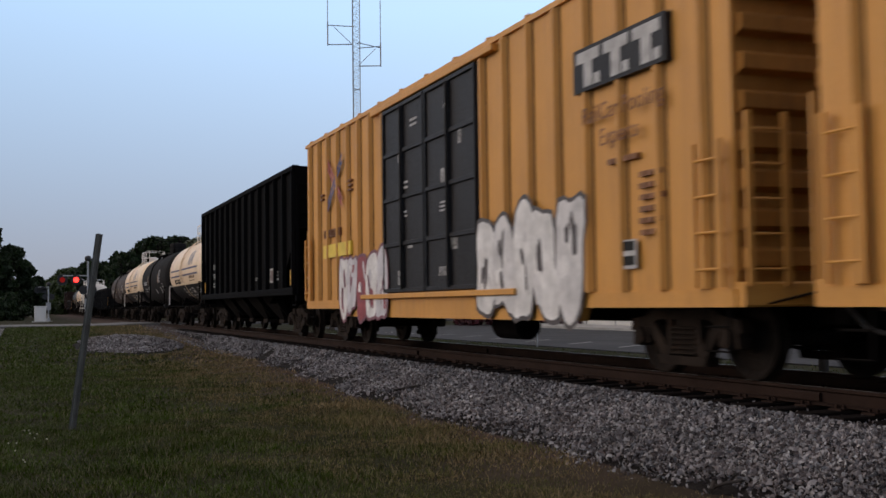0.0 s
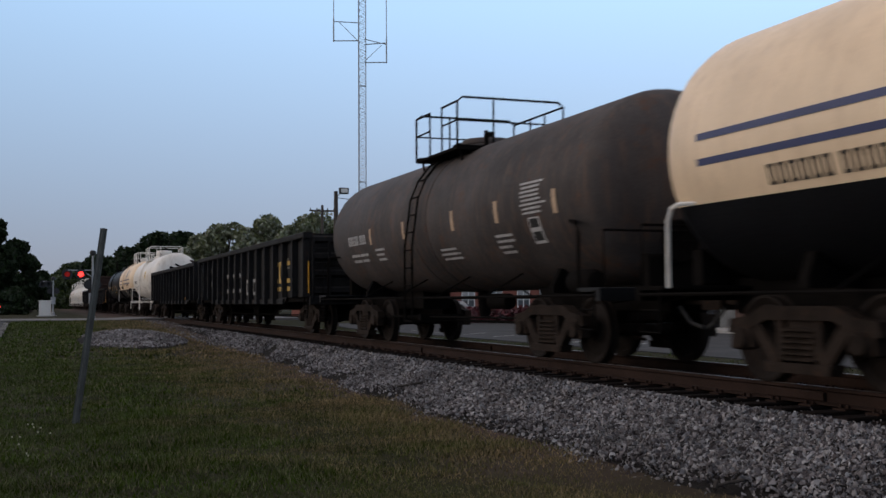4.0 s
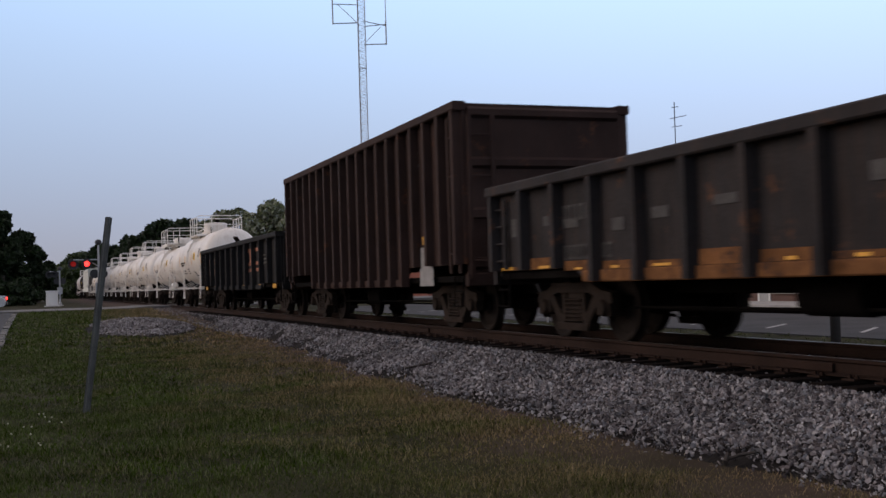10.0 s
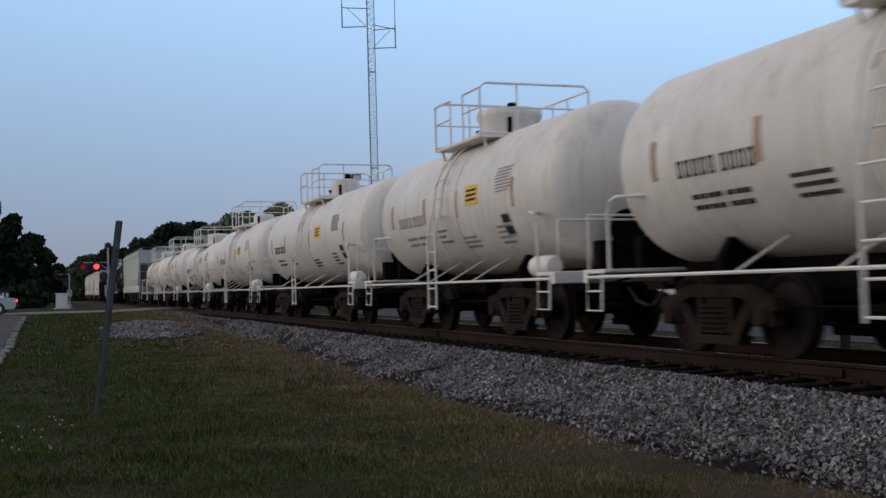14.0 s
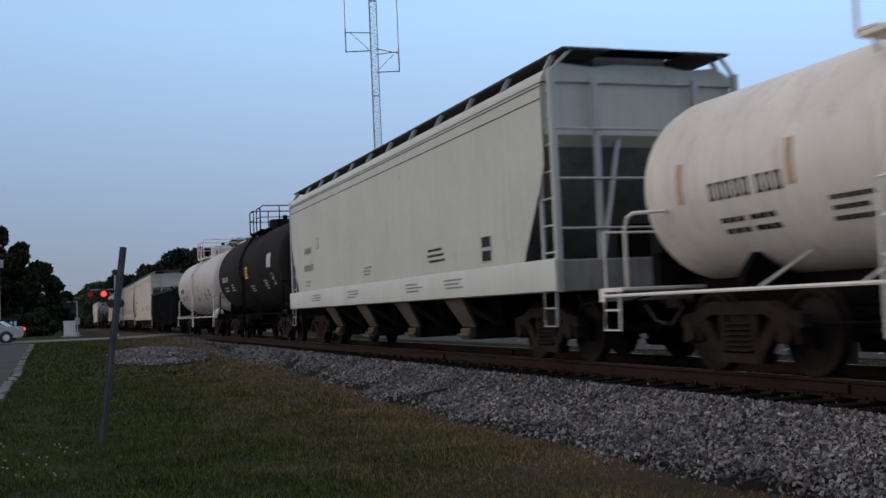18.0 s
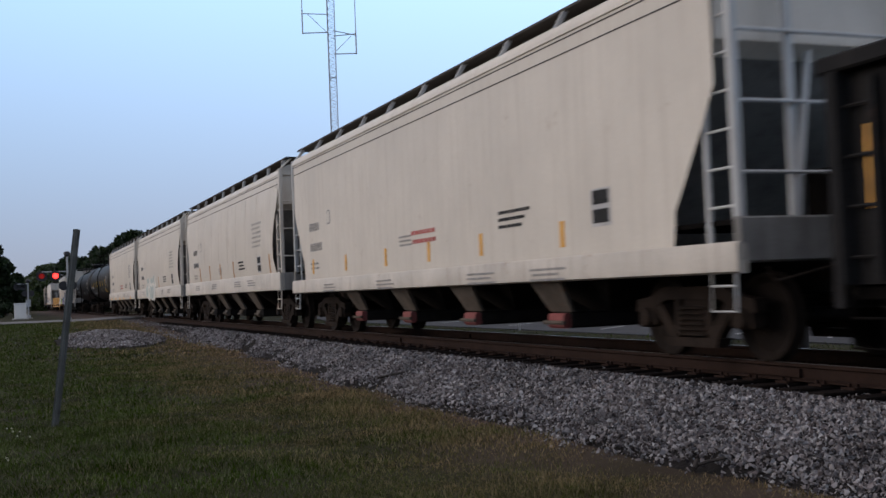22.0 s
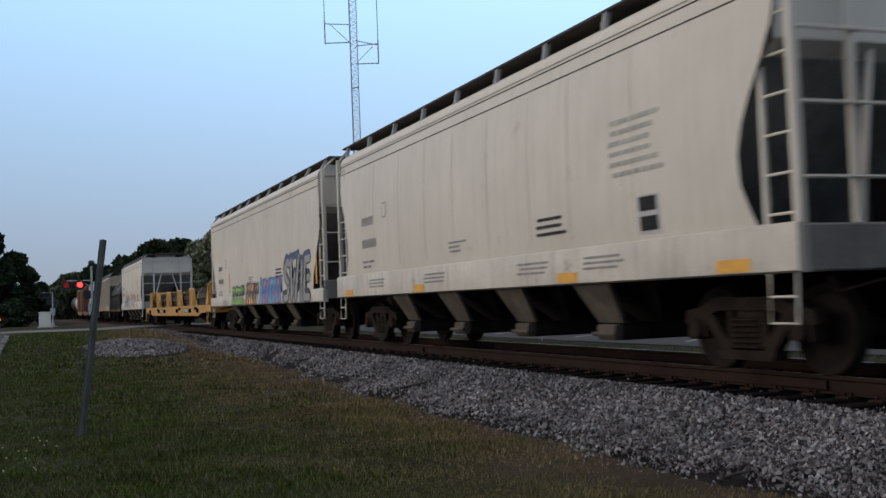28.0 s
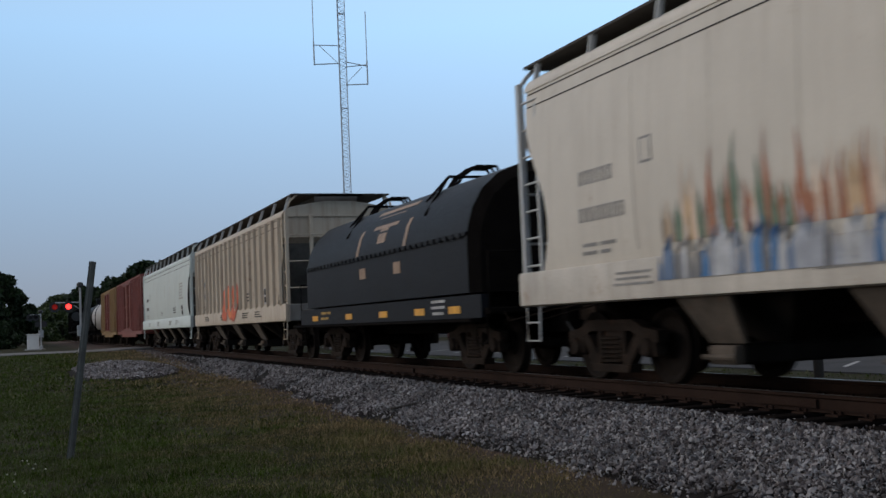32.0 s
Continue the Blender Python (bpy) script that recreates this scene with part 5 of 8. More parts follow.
    for k in range(bays):
        y = a0 + (k + 0.5) * bw
        rows = []
        for z, e, w in ((1.44, bw * 0.5, 1.45), (1.0, bw * 0.36, 1.1), (0.52, 0.26, 0.62), (0.34, 0.22, 0.55)):
            rows.append([(-w, y - e, z), (-w, y + e, z), (w, y + e, z), (w, y - e, z), (-w, y - e, z)])
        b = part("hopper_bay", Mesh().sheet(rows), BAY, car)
        for q in (-1, 1):
            m = Mesh().add([(q * 1.52, y - 0.48, 1.04), (q * 1.52, y + 0.48, 1.04), (q * 1.22, y + 0.30, 0.52), (q * 1.22, y - 0.30, 0.52), (q * 1.46, y - 0.48, 1.04), (q * 1.46, y + 0.48, 1.04), (q * 1.16, y + 0.30, 0.52), (q * 1.16, y - 0.30, 0.52)], [(0, 1, 2, 3), (7, 6, 5, 4), (0, 3, 7, 4), (1, 5, 6, 2), (0, 4, 5, 1), (3, 2, 6, 7)])
            part("bay_side_sheet", m, GATE, b)
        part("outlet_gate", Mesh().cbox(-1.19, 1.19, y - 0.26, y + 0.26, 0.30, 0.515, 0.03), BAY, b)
        part("gate_end", Mesh().cbox(-1.30, -1.192, y - 0.22, y + 0.22, 0.30, 0.50, 0.03), gate or GATE, b)
        part("gate_shaft", Mesh().tube([(-1.33, y - 0.28, 0.38), (-1.33, y + 0.28, 0.38)], 0.03), GATE, b)
    # lettering
    my, mz = mark or (h - 2.4, 2.66)
    marks(car, side, my, mz, 0.9, 0.24, 1, MARK_G, "reporting_mark", 1, seed)
    marks(car, side, my - 0.1, mz - 0.46, 1.2, 0.24, 1, MARK_G, "car_number", 1, seed)
    marks(car, side, my, mz - 0.9, 0.9, 0.20, 2, marks_mat, "stencil", 2, seed)
    if style == "curved":
        marks(car, side, -h + 2.75, 2.95, 1.4, 0.75, 6, marks_mat if seed == 5 else MARK_L, "stencil", 1, seed)
    marks(car, side, -h + 5.0, 1.95, 1.1, 0.30, 3, MARK_K, "stencil", 1, seed)
    marks(car, side, 0.6, 1.85, 0.8, 0.22, 3, marks_mat, "stencil", 1, seed)
    part("small_frame_mark", patch(Mesh(), side, my - 1.3, my - 1.05, mz - 0.1, mz + 0.2, 0.005), marks_mat, car)
    part("frame_field", patch(Mesh(), side, my - 1.27, my - 1.08, mz - 0.07, mz + 0.17, 0.008), paint, car)
    if not ribs and style == "curved":
        # weld seams of the side sheets, a little uneven
        rs = random.Random(seed + 70)
        for k in range(1, 9):
            y = -h + 1.5 + (L - 3.0) * k / 9 + rs.uniform(-0.15, 0.15)
            part("weld_seam", patch(Mesh(), side, y - 0.008, y + 0.008, 1.50 + 0.1 * (style == "curved"), top - 0.32, 0.003), DIRTSEAM, body)
    zt = sill[1] - 0.1
    for y in (h * 0.62, h * 0.2, -h * 0.3, -h * 0.55):
        marks(car, lambda z: 1.60, y, zt, 1.1, 0.2, 3, marks_mat, "sill_stencil", 1, seed)
    data_box(car, side, data or -h + 2.6, 1.55, 0.45, 0.45)
    for y, z, ww in red_text:
        marks(car, side, y, z, ww, 0.30, 2, LETTER_R, "red_notice", 1, seed)
    tapes(car, side, tape, *(tape_z or (1.5, 2.0)), 0.12, tape_mat)
    for y in sill_tape:
        part("reflector_strip", patch(Mesh(), lambda z: 1.60, y - 0.28, y + 0.28, sill[0] + 0.03, sill[0] + 0.16, 0.008), REFLECT, car)
    for g in graf or ():
        graffiti(car, lambda z: max(side(z), 1.606) if z < sill[1] + 0.12 else side(z), *g)
    add_couplers(car, h + 0.65)
    return finish(car, s0, s1)


# ---- open cars
def gondola(s0, s1, label, paint, top=2.45, floor=0.82, posts=13, load="scrap", letters=None, tape=(), tape_z=(1.0, 1.15), tape_w=0.6, graf=None, name="gondola_car", deep=False, seed=0, chord=0.12, lettering=None, end_panel=0, mark_mat=MARK_D, rust_sill=None, tall_marks=None):
    car = thing(name, label, "freight car", "cars of the freight train")
    L = s1 - s0
    h = L / 2
    w = 1.50

    def side(z):
        return w + 0.01

    def post(z):
        return w + 0.09
    for s in (-1, 1):
        if deep:
            ring = [(-h, 1.15), (-h + 2.9, 1.15), (-h + 3.3, floor), (h - 3.3, floor), (h - 2.9, 1.15), (h, 1.15), (h, top), (-h, top)]
        else:
            ring = [(-h, floor + 0.18), (-h + 2.6, floor + 0.18), (-h + 2.9, floor), (h - 2.9, floor), (h - 2.6, floor + 0.18), (h, floor + 0.18), (h, top), (-h, top)]
        a, b = sorted((s * w, s * (w - 0.06)))
        part("side_sheet", Mesh().prism(ring, 0, a, b), paint, car)
        part("top_chord", Mesh().cbox(min(s * (w - 0.08), s * (w + 0.16)), max(s * (w - 0.08), s * (w + 0.16)), -h - 0.02, h + 0.02, top - chord, top + 0.03, 0.02), paint, car)
        part("side_sill", Mesh().cbox(min(s * (w + 0.003), s * (w + 0.05)), max(s * (w + 0.003), s * (w + 0.05)), -h + 2.9, h - 2.9, floor - 0.01, floor + 0.14, 0.015), rust_sill or paint, car)
        for k in range(posts):
            y = -h + 0.12 + (L - 0.24) * k / (posts - 1)
            z0 = (1.15 if deep else floor + 0.18) if abs(y) > h - 3 else floor
            ring = [(s * (w + 0.002), y - 0.085), (s * (w + 0.15), y - 0.06), (s * (w + 0.15), y + 0.06), (s * (w + 0.002), y + 0.085)]
            part("side_post", Mesh().prism(ring, 2, z0, top - chord + 0.01), paint, car)
        yb = s * h
        m = Mesh().cbox(-w + 0.06, w - 0.06, min(yb, yb - s * 0.08), max(yb, yb - s * 0.08), floor + 0.1, top, 0.01)
        ew = part("end_wall", m, paint, car)
        rib = Mesh().prism([(yb + s * 0.001, -0.10), (yb + s * 0.07, -0.05), (yb + s * 0.07, 0.05), (yb + s * 0.001, 0.10)], 0, -w + 0.1, w - 0.1).data("end_rib", paint)
        for k in range(4):
            part("end_rib", rib, None, ew, at=pose(0, 0, floor + 0.35 + (top - floor - 0.5) * k / 3))
        part("end_sill", Mesh().cbox(-w, w, min(yb, yb + s * 0.12), max(yb, yb + s * 0.12), floor - 0.02, floor + 0.2, 0.02), paint, car)
        ladder(car, yb + s * 0.13, -w + 0.08, -w + 0.5, floor + 0.1, top - 0.2, 4, paint, True)
        ladder(car, -w - 0.06, yb - s * 0.08, yb - s * 0.5, floor + 0.2, top - 0.2, 4, paint)
        stirrup(car, yb - s * 0.3, UNDER, floor + 0.15)
        add_truck(car, s * (h - 1.7))
    if rust_sill:
        rp = random.Random(seed + 9)
        for k in range(posts - 1):
            ya = -h + 0.12 + (L - 0.24) * k / (posts - 1) + 0.09
            yc = ya + (L - 0.24) / (posts - 1) - 0.18
            z0 = floor + (0.18 if abs(ya + 0.5) > h - 2.6 else 0.145)
            q = part("rusted_panel", patch(Mesh(), side, ya, yc, z0, z0 + rp.uniform(0.05, 0.17), 0.004), rust_sill, car)
            if rp.random() < 0.5:
                yy = rp.uniform(ya + 0.2, yc - 0.3)
                part("paint_remnant", patch(Mesh(), side, yy, yy + rp.uniform(0.15, 0.4), z0 + 0.01, z0 + rp.uniform(0.03, 0.05), 0.008), REFLECT, q)
            if rp.random() < 0.6:
                yy, zz = rp.uniform(ya, yc - 0.4), rp.uniform(floor + 0.6, top - 0.6)
                part("faded_patch", patch(Mesh(), side, yy, yy + rp.uniform(0.2, 0.5), zz, zz + rp.uniform(0.08, 0.3), 0.004), MARK_B, car)
    part("floor_frame", Mesh().cbox(-w + 0.06, w - 0.06, -h + 0.08, h - 0.08, floor + 0.05, floor + 0.16, 0.01), UNDER, car)
    part("centre_sill", Mesh().cbox(-0.25, 0.25, -h - 0.2, h + 0.2, 0.62, floor + 0.06, 0.02), UNDER, car)
    m = Mesh().lathe([(0.02, -0.5), (0.2, -0.46), (0.2, 0.46), (0.02, 0.5)], 1, 14, (-0.7, 0.8, 0.6))
    m.tube([(-0.8, -h + 2.6, 0.5), (-0.8, h - 2.6, 0.46)], 0.02)
    m.tube([(-0.4, -h + 2.6, 0.42), (-0.4, h - 2.6, 0.42)], 0.02)
    part("brake_rigging", m, UNDER, car)
    # the load
    if load:
        r = random.Random(seed + 3)
        rows = []
        ny, nx = int(L * 3), 9
        for i in range(ny + 1):
            y = -h + 0.1 + (L - 0.2) * i / ny
            rows.append([(-w + 0.07 + (2 * w - 0.14) * k / nx, y, top - (0.10 if load == "scrap" else 0.55) + (0.25 * math.sin(math.pi * k / nx) + r.uniform(-0.10, 0.16)) * (1 if load == "scrap" else 0.5)) for k in range(nx + 1)])
        part("scrap_load", Mesh().sheet(rows), UNDER, car, "dark scrap heaped to the rim")
        if load == "scrap":
            for k in range(16):
                y, x, a = r.uniform(-h + 1, h - 1), r.uniform(-1.2, 0.4), r.uniform(0, 3.1)
                l = r.uniform(0.2, 0.55)
                m = Mesh().cbox(-l, l, -0.09, 0.09, -0.03, 0.03, 0.005)
                part("scrap_piece", m, r.choice((UNDER, STEEL, OXIDE)), car, at=pose(x, y, top + r.uniform(0.0, 0.16), r.uniform(-35, 35), r.uniform(-30, 30), math.degrees(a)))
    if letters:
        y, z, ww, hh, n, mt = letters
        blocks(car, side, y, z, ww, hh, n, mt)
    for b in lettering or ():
        y, z, ww, hh, n, mt = b
        blocks(car, side, y, z, ww, hh, n, mt, "stencil")
    if tall_marks:
        bay = (L - 0.24) / (posts - 1)
        for k in (1.5, 2.5):
            for e in (-0.17, 0.17):
                blocks(car, side, h - 0.14 - (k + e) * bay, top - 0.38, 0.30 * bay, 0.28, 1, tall_marks, "reporting_mark")
            for e in (-0.23, 0, 0.23):
                blocks(car, side, h - 0.14 - (k + e) * bay, top - 0.80, 0.22 * bay, 0.27, 1, tall_marks, "car_number")
    else:
        marks(car, side, h - 2.6, top - 0.42, 1.5, 0.28, 1, mark_mat, "reporting_mark", 1, seed)
        marks(car, side, h - 2.8, top - 0.95, 1.9, 0.26, 1, mark_mat, "car_number", 1, seed)
    marks(car, side, -h + 2.4, top - 0.55, 0.7, 0.35, 3, mark_mat, "stencil", 1, seed)
    data_box(car, side, -h + 1.75, floor + 0.75, 0.5, 0.4)
    for y in tape:
        part("reflector_strip", patch(Mesh(), side, y - tape_w / 2, y + tape_w / 2, tape_z[0], tape_z[1], 0.010), REFLECT, car)
    for g in graf or ():
        graffiti(car, side, *g)
    add_couplers(car, h + 0.65)
    return finish(car, s0, s1)


def open_hopper(s0, s1, label, paint, top=4.55, seed=0):
    car = thing("open_hopper_car", label, "hopper car", "cars of the freight train")
    L = s1 - s0
    h = L / 2
    w = 1.52

    def side(z):
        return w + 0.01
    for s in (-1, 1):
        ring = [(-h + 1.75, 1.35), (h - 1.75, 1.35), (h, 2.9), (h, top), (-h, top), (-h, 2.9)]
        a, b = sorted((s * w, s * (w - 0.05)))
        part("side_sheet", Mesh().prism(ring, 0, a, b), paint, car)
        part("top_chord", Mesh().cbox(min(s * (w - 0.08), s * (w + 0.10)), max(s * (w - 0.08), s * (w + 0.10)), -h - 0.03, h + 0.03, top - 0.12, top + 0.02, 0.02), paint, car)
        part("side_sill", Mesh().cbox(min(s * (w - 0.1), s * (w + 0.10)), max(s * (w - 0.1), s * (w + 0.10)), -h, h, 1.16, 1.36, 0.02), paint, car)
        for k in range(15):
            y = -h + 0.1 + (L - 0.2) * k / 14
            ring = [(s * (w + 0.002), y - 0.09), (s * (w + 0.11), y - 0.05), (s * (w + 0.11), y + 0.05), (s * (w + 0.002), y + 0.09)]
            part("side_post", Mesh().prism(ring, 2, 1.36, top - 0.1), paint, car)
        yb = s * h
        m = Mesh().sheet([[(-w, yb, top), (w, yb, top)], [(-w, yb, 2.9), (w, yb, 2.9)], [(-w, yb - s * 2.6, 1.2), (w, yb - s * 2.6, 1.2)], [(-w, yb - s * 3.4, 0.95), (w, yb - s * 3.4, 0.95)]])
        part("end_slope_sheet", m, paint, car)
        for x in (-w, -0.5, 0.5, w):
            part("end_post", Mesh().cbox(x - 0.06, x + 0.06, min(yb, yb - s * 0.12), max(yb, yb - s * 0.12), 1.2, 2.95, 0.01), paint, car)
        part("end_sill", Mesh().cbox(-w, w, min(yb, yb - s * 0.15), max(yb, yb - s * 0.15), 1.0, 1.3, 0.02), paint, car)
        ladder(car, yb + s * 0.03, -w + 0.05, -w + 0.5, 1.2, top - 0.3, 8, paint, True)
        stirrup(car, yb - s * 0.3, UNDER, 1.15)
        add_truck(car, s * (h - 1.7))
    part("centre_sill", Mesh().cbox(-0.25, 0.25, -h - 0.2, h + 0.2, 0.68, 1.1, 0.02), UNDER, car)
    n = 4
    a0 = -h + 3.2
    bw = (L - 6.4) / n
    for k in range(n):
        y = a0 + (k + 0.5) * bw
        rows = []
        for z, e, ww in ((1.35, bw * 0.5, 1.45), (0.9, bw * 0.33, 1.2), (0.45, 0.25, 0.9)):
            rows.append([(-ww, y - e, z), (-ww, y + e, z), (ww, y + e, z), (ww, y - e, z), (-ww, y - e, z)])
        b = part("hopper_bay", Mesh().sheet(rows), UNDER, car)
        part("outlet_door", Mesh().cbox(-0.95, 0.95, y - 0.3, y + 0.3, 0.36, 0.47, 0.02), STEEL, b)
    for k in range(n + 1):
        y = a0 + k * bw
        part("bay_rib", Mesh().prism([(-1.5, 1.18), (-1.3, 1.18), (-0.9, 0.6), (-1.02, 0.55)], 1, y - 0.05, y + 0.05), UNDER, car)
    part("load_surface", Mesh().cbox(-w + 0.06, w - 0.06, -h + 0.1, h - 0.1, top - 0.6, top - 0.5, 0.02), UNDER, car)
    tapes(car, side, [h - 0.4, h - 4.1, h - 6.5, -1.84, -4.24, -h + 0.6], 1.42, 1.84, 0.12)
    for y, z, ww, hh, n in ((h - 2.6, 2.45, 1.1, 0.26, 1), (h - 2.6, 2.1, 1.1, 0.26, 1), (h - 2.6, 1.75, 1.0, 0.2, 2), (0.3, 1.95, 0.6, 0.36, 4), (-2.9, 1.75, 0.7, 0.12, 2), (-5.6, 1.85, 0.6, 0.3, 3)):
        marks(car, side, y, z, ww, hh, n, MARK_W, "stencil", 2, seed)
    q = part("placard", patch(Mesh(), side, -5.25, -4.7, 1.55, 1.95, 0.006), MARK_W, car)
    part("placard_print", patch(Mesh(), side, -5.2, -4.75, 1.60, 1.90, 0.010), mat("brown_print", (0.12, 0.08, 0.07), 0.6), q)
    add_couplers(car, h + 0.65)
    return finish(car, s0, s1)


# ---- boxcars
def box_car(s0, s1, label, paint, door_paint, top=4.86, logo=True, graf=None, seed=0, plain=False, ribs=15, half_red=None):
    car = thing("box_car", label, "boxcar", "cars of the freight train")
    L = s1 - s0
    h = L / 2
    w = 1.52

    def side(z):
        return w + 0.003
    part("body", Mesh().cbox(-w, w, -h, h, 0.95, top, 0.03), paint, car)
    ring = [(-w - 0.05, top - 0.06), (-w - 0.05, top + 0.02), (-0.9, top + 0.16), (0, top + 0.2), (0.9, top + 0.16), (w + 0.05, top + 0.02), (w + 0.05, top - 0.06)]
    roof = part("roof", Mesh().prism(ring, 1, -h - 0.02, h + 0.02), paint, car)
    for k in range(13):
        y = -h + 0.5 + (L - 1) * k / 12
        part("roof_rib", Mesh().prism([(-w - 0.05, top + 0.02), (0, top + 0.2), (w + 0.05, top + 0.02), (w + 0.05, top + 0.06), (0, top + 0.25), (-w - 0.05, top + 0.06)], 1, y - 0.05, y + 0.05), paint, roof)
    dw = 2.38
    for s in (-1, 1):
        # side sill, deeper between the trucks
        ring = [(-h, 0.80), (-h + 3.15, 0.80), (-h + 3.25, 0.63), (h - 3.45, 0.63), (h - 3.35, 0.80), (h, 0.80), (h, 0.98), (-h, 0.98)]
        a, b = sorted((s * (w + 0.03), s * (w - 0.08)))
        part("side_sill", Mesh().prism(ring, 0, a, b), paint, car)
        for k in range(ribs):
            for q in (-1, 1):
                y = q * (dw + 0.15 + (h - dw - 0.2) * k / (ribs / 2)) if k <= ribs / 2 else None
                if y is None or abs(y) > h - 0.02:
                    continue
                rg = [(s * (w + 0.002), y - 0.085), (s * (w + 0.085), y - 0.035), (s * (w + 0.085), y + 0.035), (s * (w + 0.002), y + 0.085)]
                part("side_post", Mesh().prism(rg, 2, 0.99, top - 0.07), paint, car)
                # strip along one flank of the post paints its shade; plain cars keep body paint
                if s < 0:
                    part("panel_seam", Mesh().box(-w - 0.012, -w - 0.002, y - 0.115, y - 0.087, 1.0, top - 0.08), paint if plain else POST_SHADE, car)
        # two leaves of a sliding door
        for q in (-1, 1):
            y0, y1 = sorted((q * 0.01, q * dw))
            a, b = sorted((s * (w + 0.01), s * (w + 0.06)))
            d = part("door", Mesh().cbox(a, b, y0, y1, 1.10, top - 0.22, 0.01), door_paint, car)
            m = Mesh()
            for k in range(5):
                z = 1.14 + (top - 0.22 - 1.18) * k / 4
                m.cbox(min(s * (w + 0.062), s * (w + 0.10)), max(s * (w + 0.062), s * (w + 0.10)), y0 + 0.02, y1 - 0.02, z - 0.04, z + 0.04, 0.01)
            for k in range(3):
                y = y0 + 0.05 + (y1 - y0 - 0.1) * k / 2
                m.cbox(min(s * (w + 0.062), s * (w + 0.105)), max(s * (w + 0.062), s * (w + 0.105)), y - 0.03, y + 0.03, 1.12, top - 0.24, 0.01)
            part("door_frame", m, door_paint, d)
            if s < 0 and not plain:
                for j in range(6):
                    r = random.Random(seed * 31 + j + 7 * q)
                    marks(car, lambda z: w + 0.062, r.uniform(y0 + 0.5, y1 - 0.5), 1.5 + j * 0.55, r.uniform(0.25, 0.6), r.uniform(0.15, 0.42), r.choice((1, 2, 3)), MARK_W, "stencil", 1, seed + j)
            m = Mesh().tube([(s * (w + 0.13), (y0 + y1) / 2, 1.15), (s * (w + 0.13), (y0 + y1) / 2, top - 0.3)], 0.025)
            part("lock_rod", m, door_paint, d)
        part("door_track", Mesh().cbox(min(s * (w + 0.012), s * (w + 0.14)), max(s * (w + 0.012), s * (w + 0.14)), -dw * 1.6, dw * 1.6, 0.99, 1.08, 0.01), paint, car)
        part("door_rail", Mesh().cbox(min(s * (w + 0.012), s * (w + 0.12)), max(s * (w + 0.012), s * (w + 0.12)), -dw * 1.3, dw * 1.3, top - 0.20, top - 0.10, 0.01), paint, car)
        yb = s * h
        # yellow cars get the end paint with the gap's shade in it
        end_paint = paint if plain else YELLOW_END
        ew = part("end_wall", Mesh().box(-w + 0.03, w - 0.03, min(yb, yb + s * 0.004), max(yb, yb + s * 0.004), 0.99, top - 0.04), end_paint, car, "" if plain else "grimy brownish ribbed end, darkened for the shade between cars")
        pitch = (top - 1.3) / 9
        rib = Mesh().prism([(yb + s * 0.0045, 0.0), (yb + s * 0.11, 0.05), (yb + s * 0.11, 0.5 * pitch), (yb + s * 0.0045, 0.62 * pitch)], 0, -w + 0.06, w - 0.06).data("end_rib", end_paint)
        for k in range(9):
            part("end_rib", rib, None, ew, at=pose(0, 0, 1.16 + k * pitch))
        part("end_sill", Mesh().cbox(-w, w, min(yb, yb + s * 0.14), max(yb, yb + s * 0.14), 0.80, 1.05, 0.02), paint, car)
        part("end_platform", Mesh().cbox(-0.6, 0.6, min(yb + s * 0.14, yb + s * 0.45), max(yb + s * 0.14, yb + s * 0.45), 1.0, 1.05, 0.01), UNDER, car)
        ladder(car, yb + s * 0.16, -w + 0.06, -w + 0.5, 1.0, 2.75, 5, paint, True)
        ladder(car, -w - 0.09, yb - s * 0.12, yb - s * 0.58, 1.0, 2.5, 4, paint)
        stirrup(car, yb - s * 0.35, UNDER, 0.85)
        add_truck(car, s * (h - 1.65))
        m = Mesh().lathe([(0.02, yb + s * 0.28), (0.25, yb + s * 0.26), (0.25, yb + s * 0.22), (0.02, yb + s * 0.2)], 1, 16, (0.6, 0, 2.0))
        part("brake_wheel", m, UNDER, car)
    part("centre_sill", Mesh().cbox(-0.3, 0.3, -h - 0.2, h + 0.2, 0.60, 0.96, 0.02), UNDER, car)
    m = Mesh().lathe([(0.02, -0.5), (0.22, -0.46), (0.22, 0.46), (0.02, 0.5)], 1, 14, (-0.85, -2.1, 0.52))
    part("air_reservoir", m, UNDER, car)
    if logo:
        # white letter blocks on a black panel, a crossed-ribbon emblem, slogan and data
        q = part("logo_panel", patch(Mesh(), side, -7.8, -5.65, 3.50, 4.05, 0.090), DOORBLACK, car)
        mm = Mesh()
        for k in range(3):
            y1 = -5.75 - k * 0.68
            patch(mm, side, y1 - 0.58, y1, 3.86, 4.0, 0.095)
            patch(mm, side, y1 - 0.40, y1 - 0.18, 3.55, 3.86, 0.095)
            patch(mm, side, y1 - 0.58, y1 - 0.44, 3.55, 3.68, 0.095)
        part("logo_shape", mm, MARK_W, q)
        for k, (c, a) in enumerate((((0.30, 0.05, 0.05), 1), ((0.03, 0.05, 0.16), -1))):
            mm = Mesh()
            for dz in (-0.10, 0.06):
                y = 6.05
                mm.add([(-w - 0.062 - 0.002 * k, y - 0.62, 3.62 + a * (-0.5) + dz), (-w - 0.062 - 0.002 * k, y - 0.62, 3.62 + a * (-0.5) + dz + 0.10), (-w - 0.062 - 0.002 * k, y + 0.62, 3.62 + a * 0.5 + dz + 0.10), (-w - 0.062 - 0.002 * k, y + 0.62, 3.62 + a * 0.5 + dz)], [(0, 1, 2, 3)])
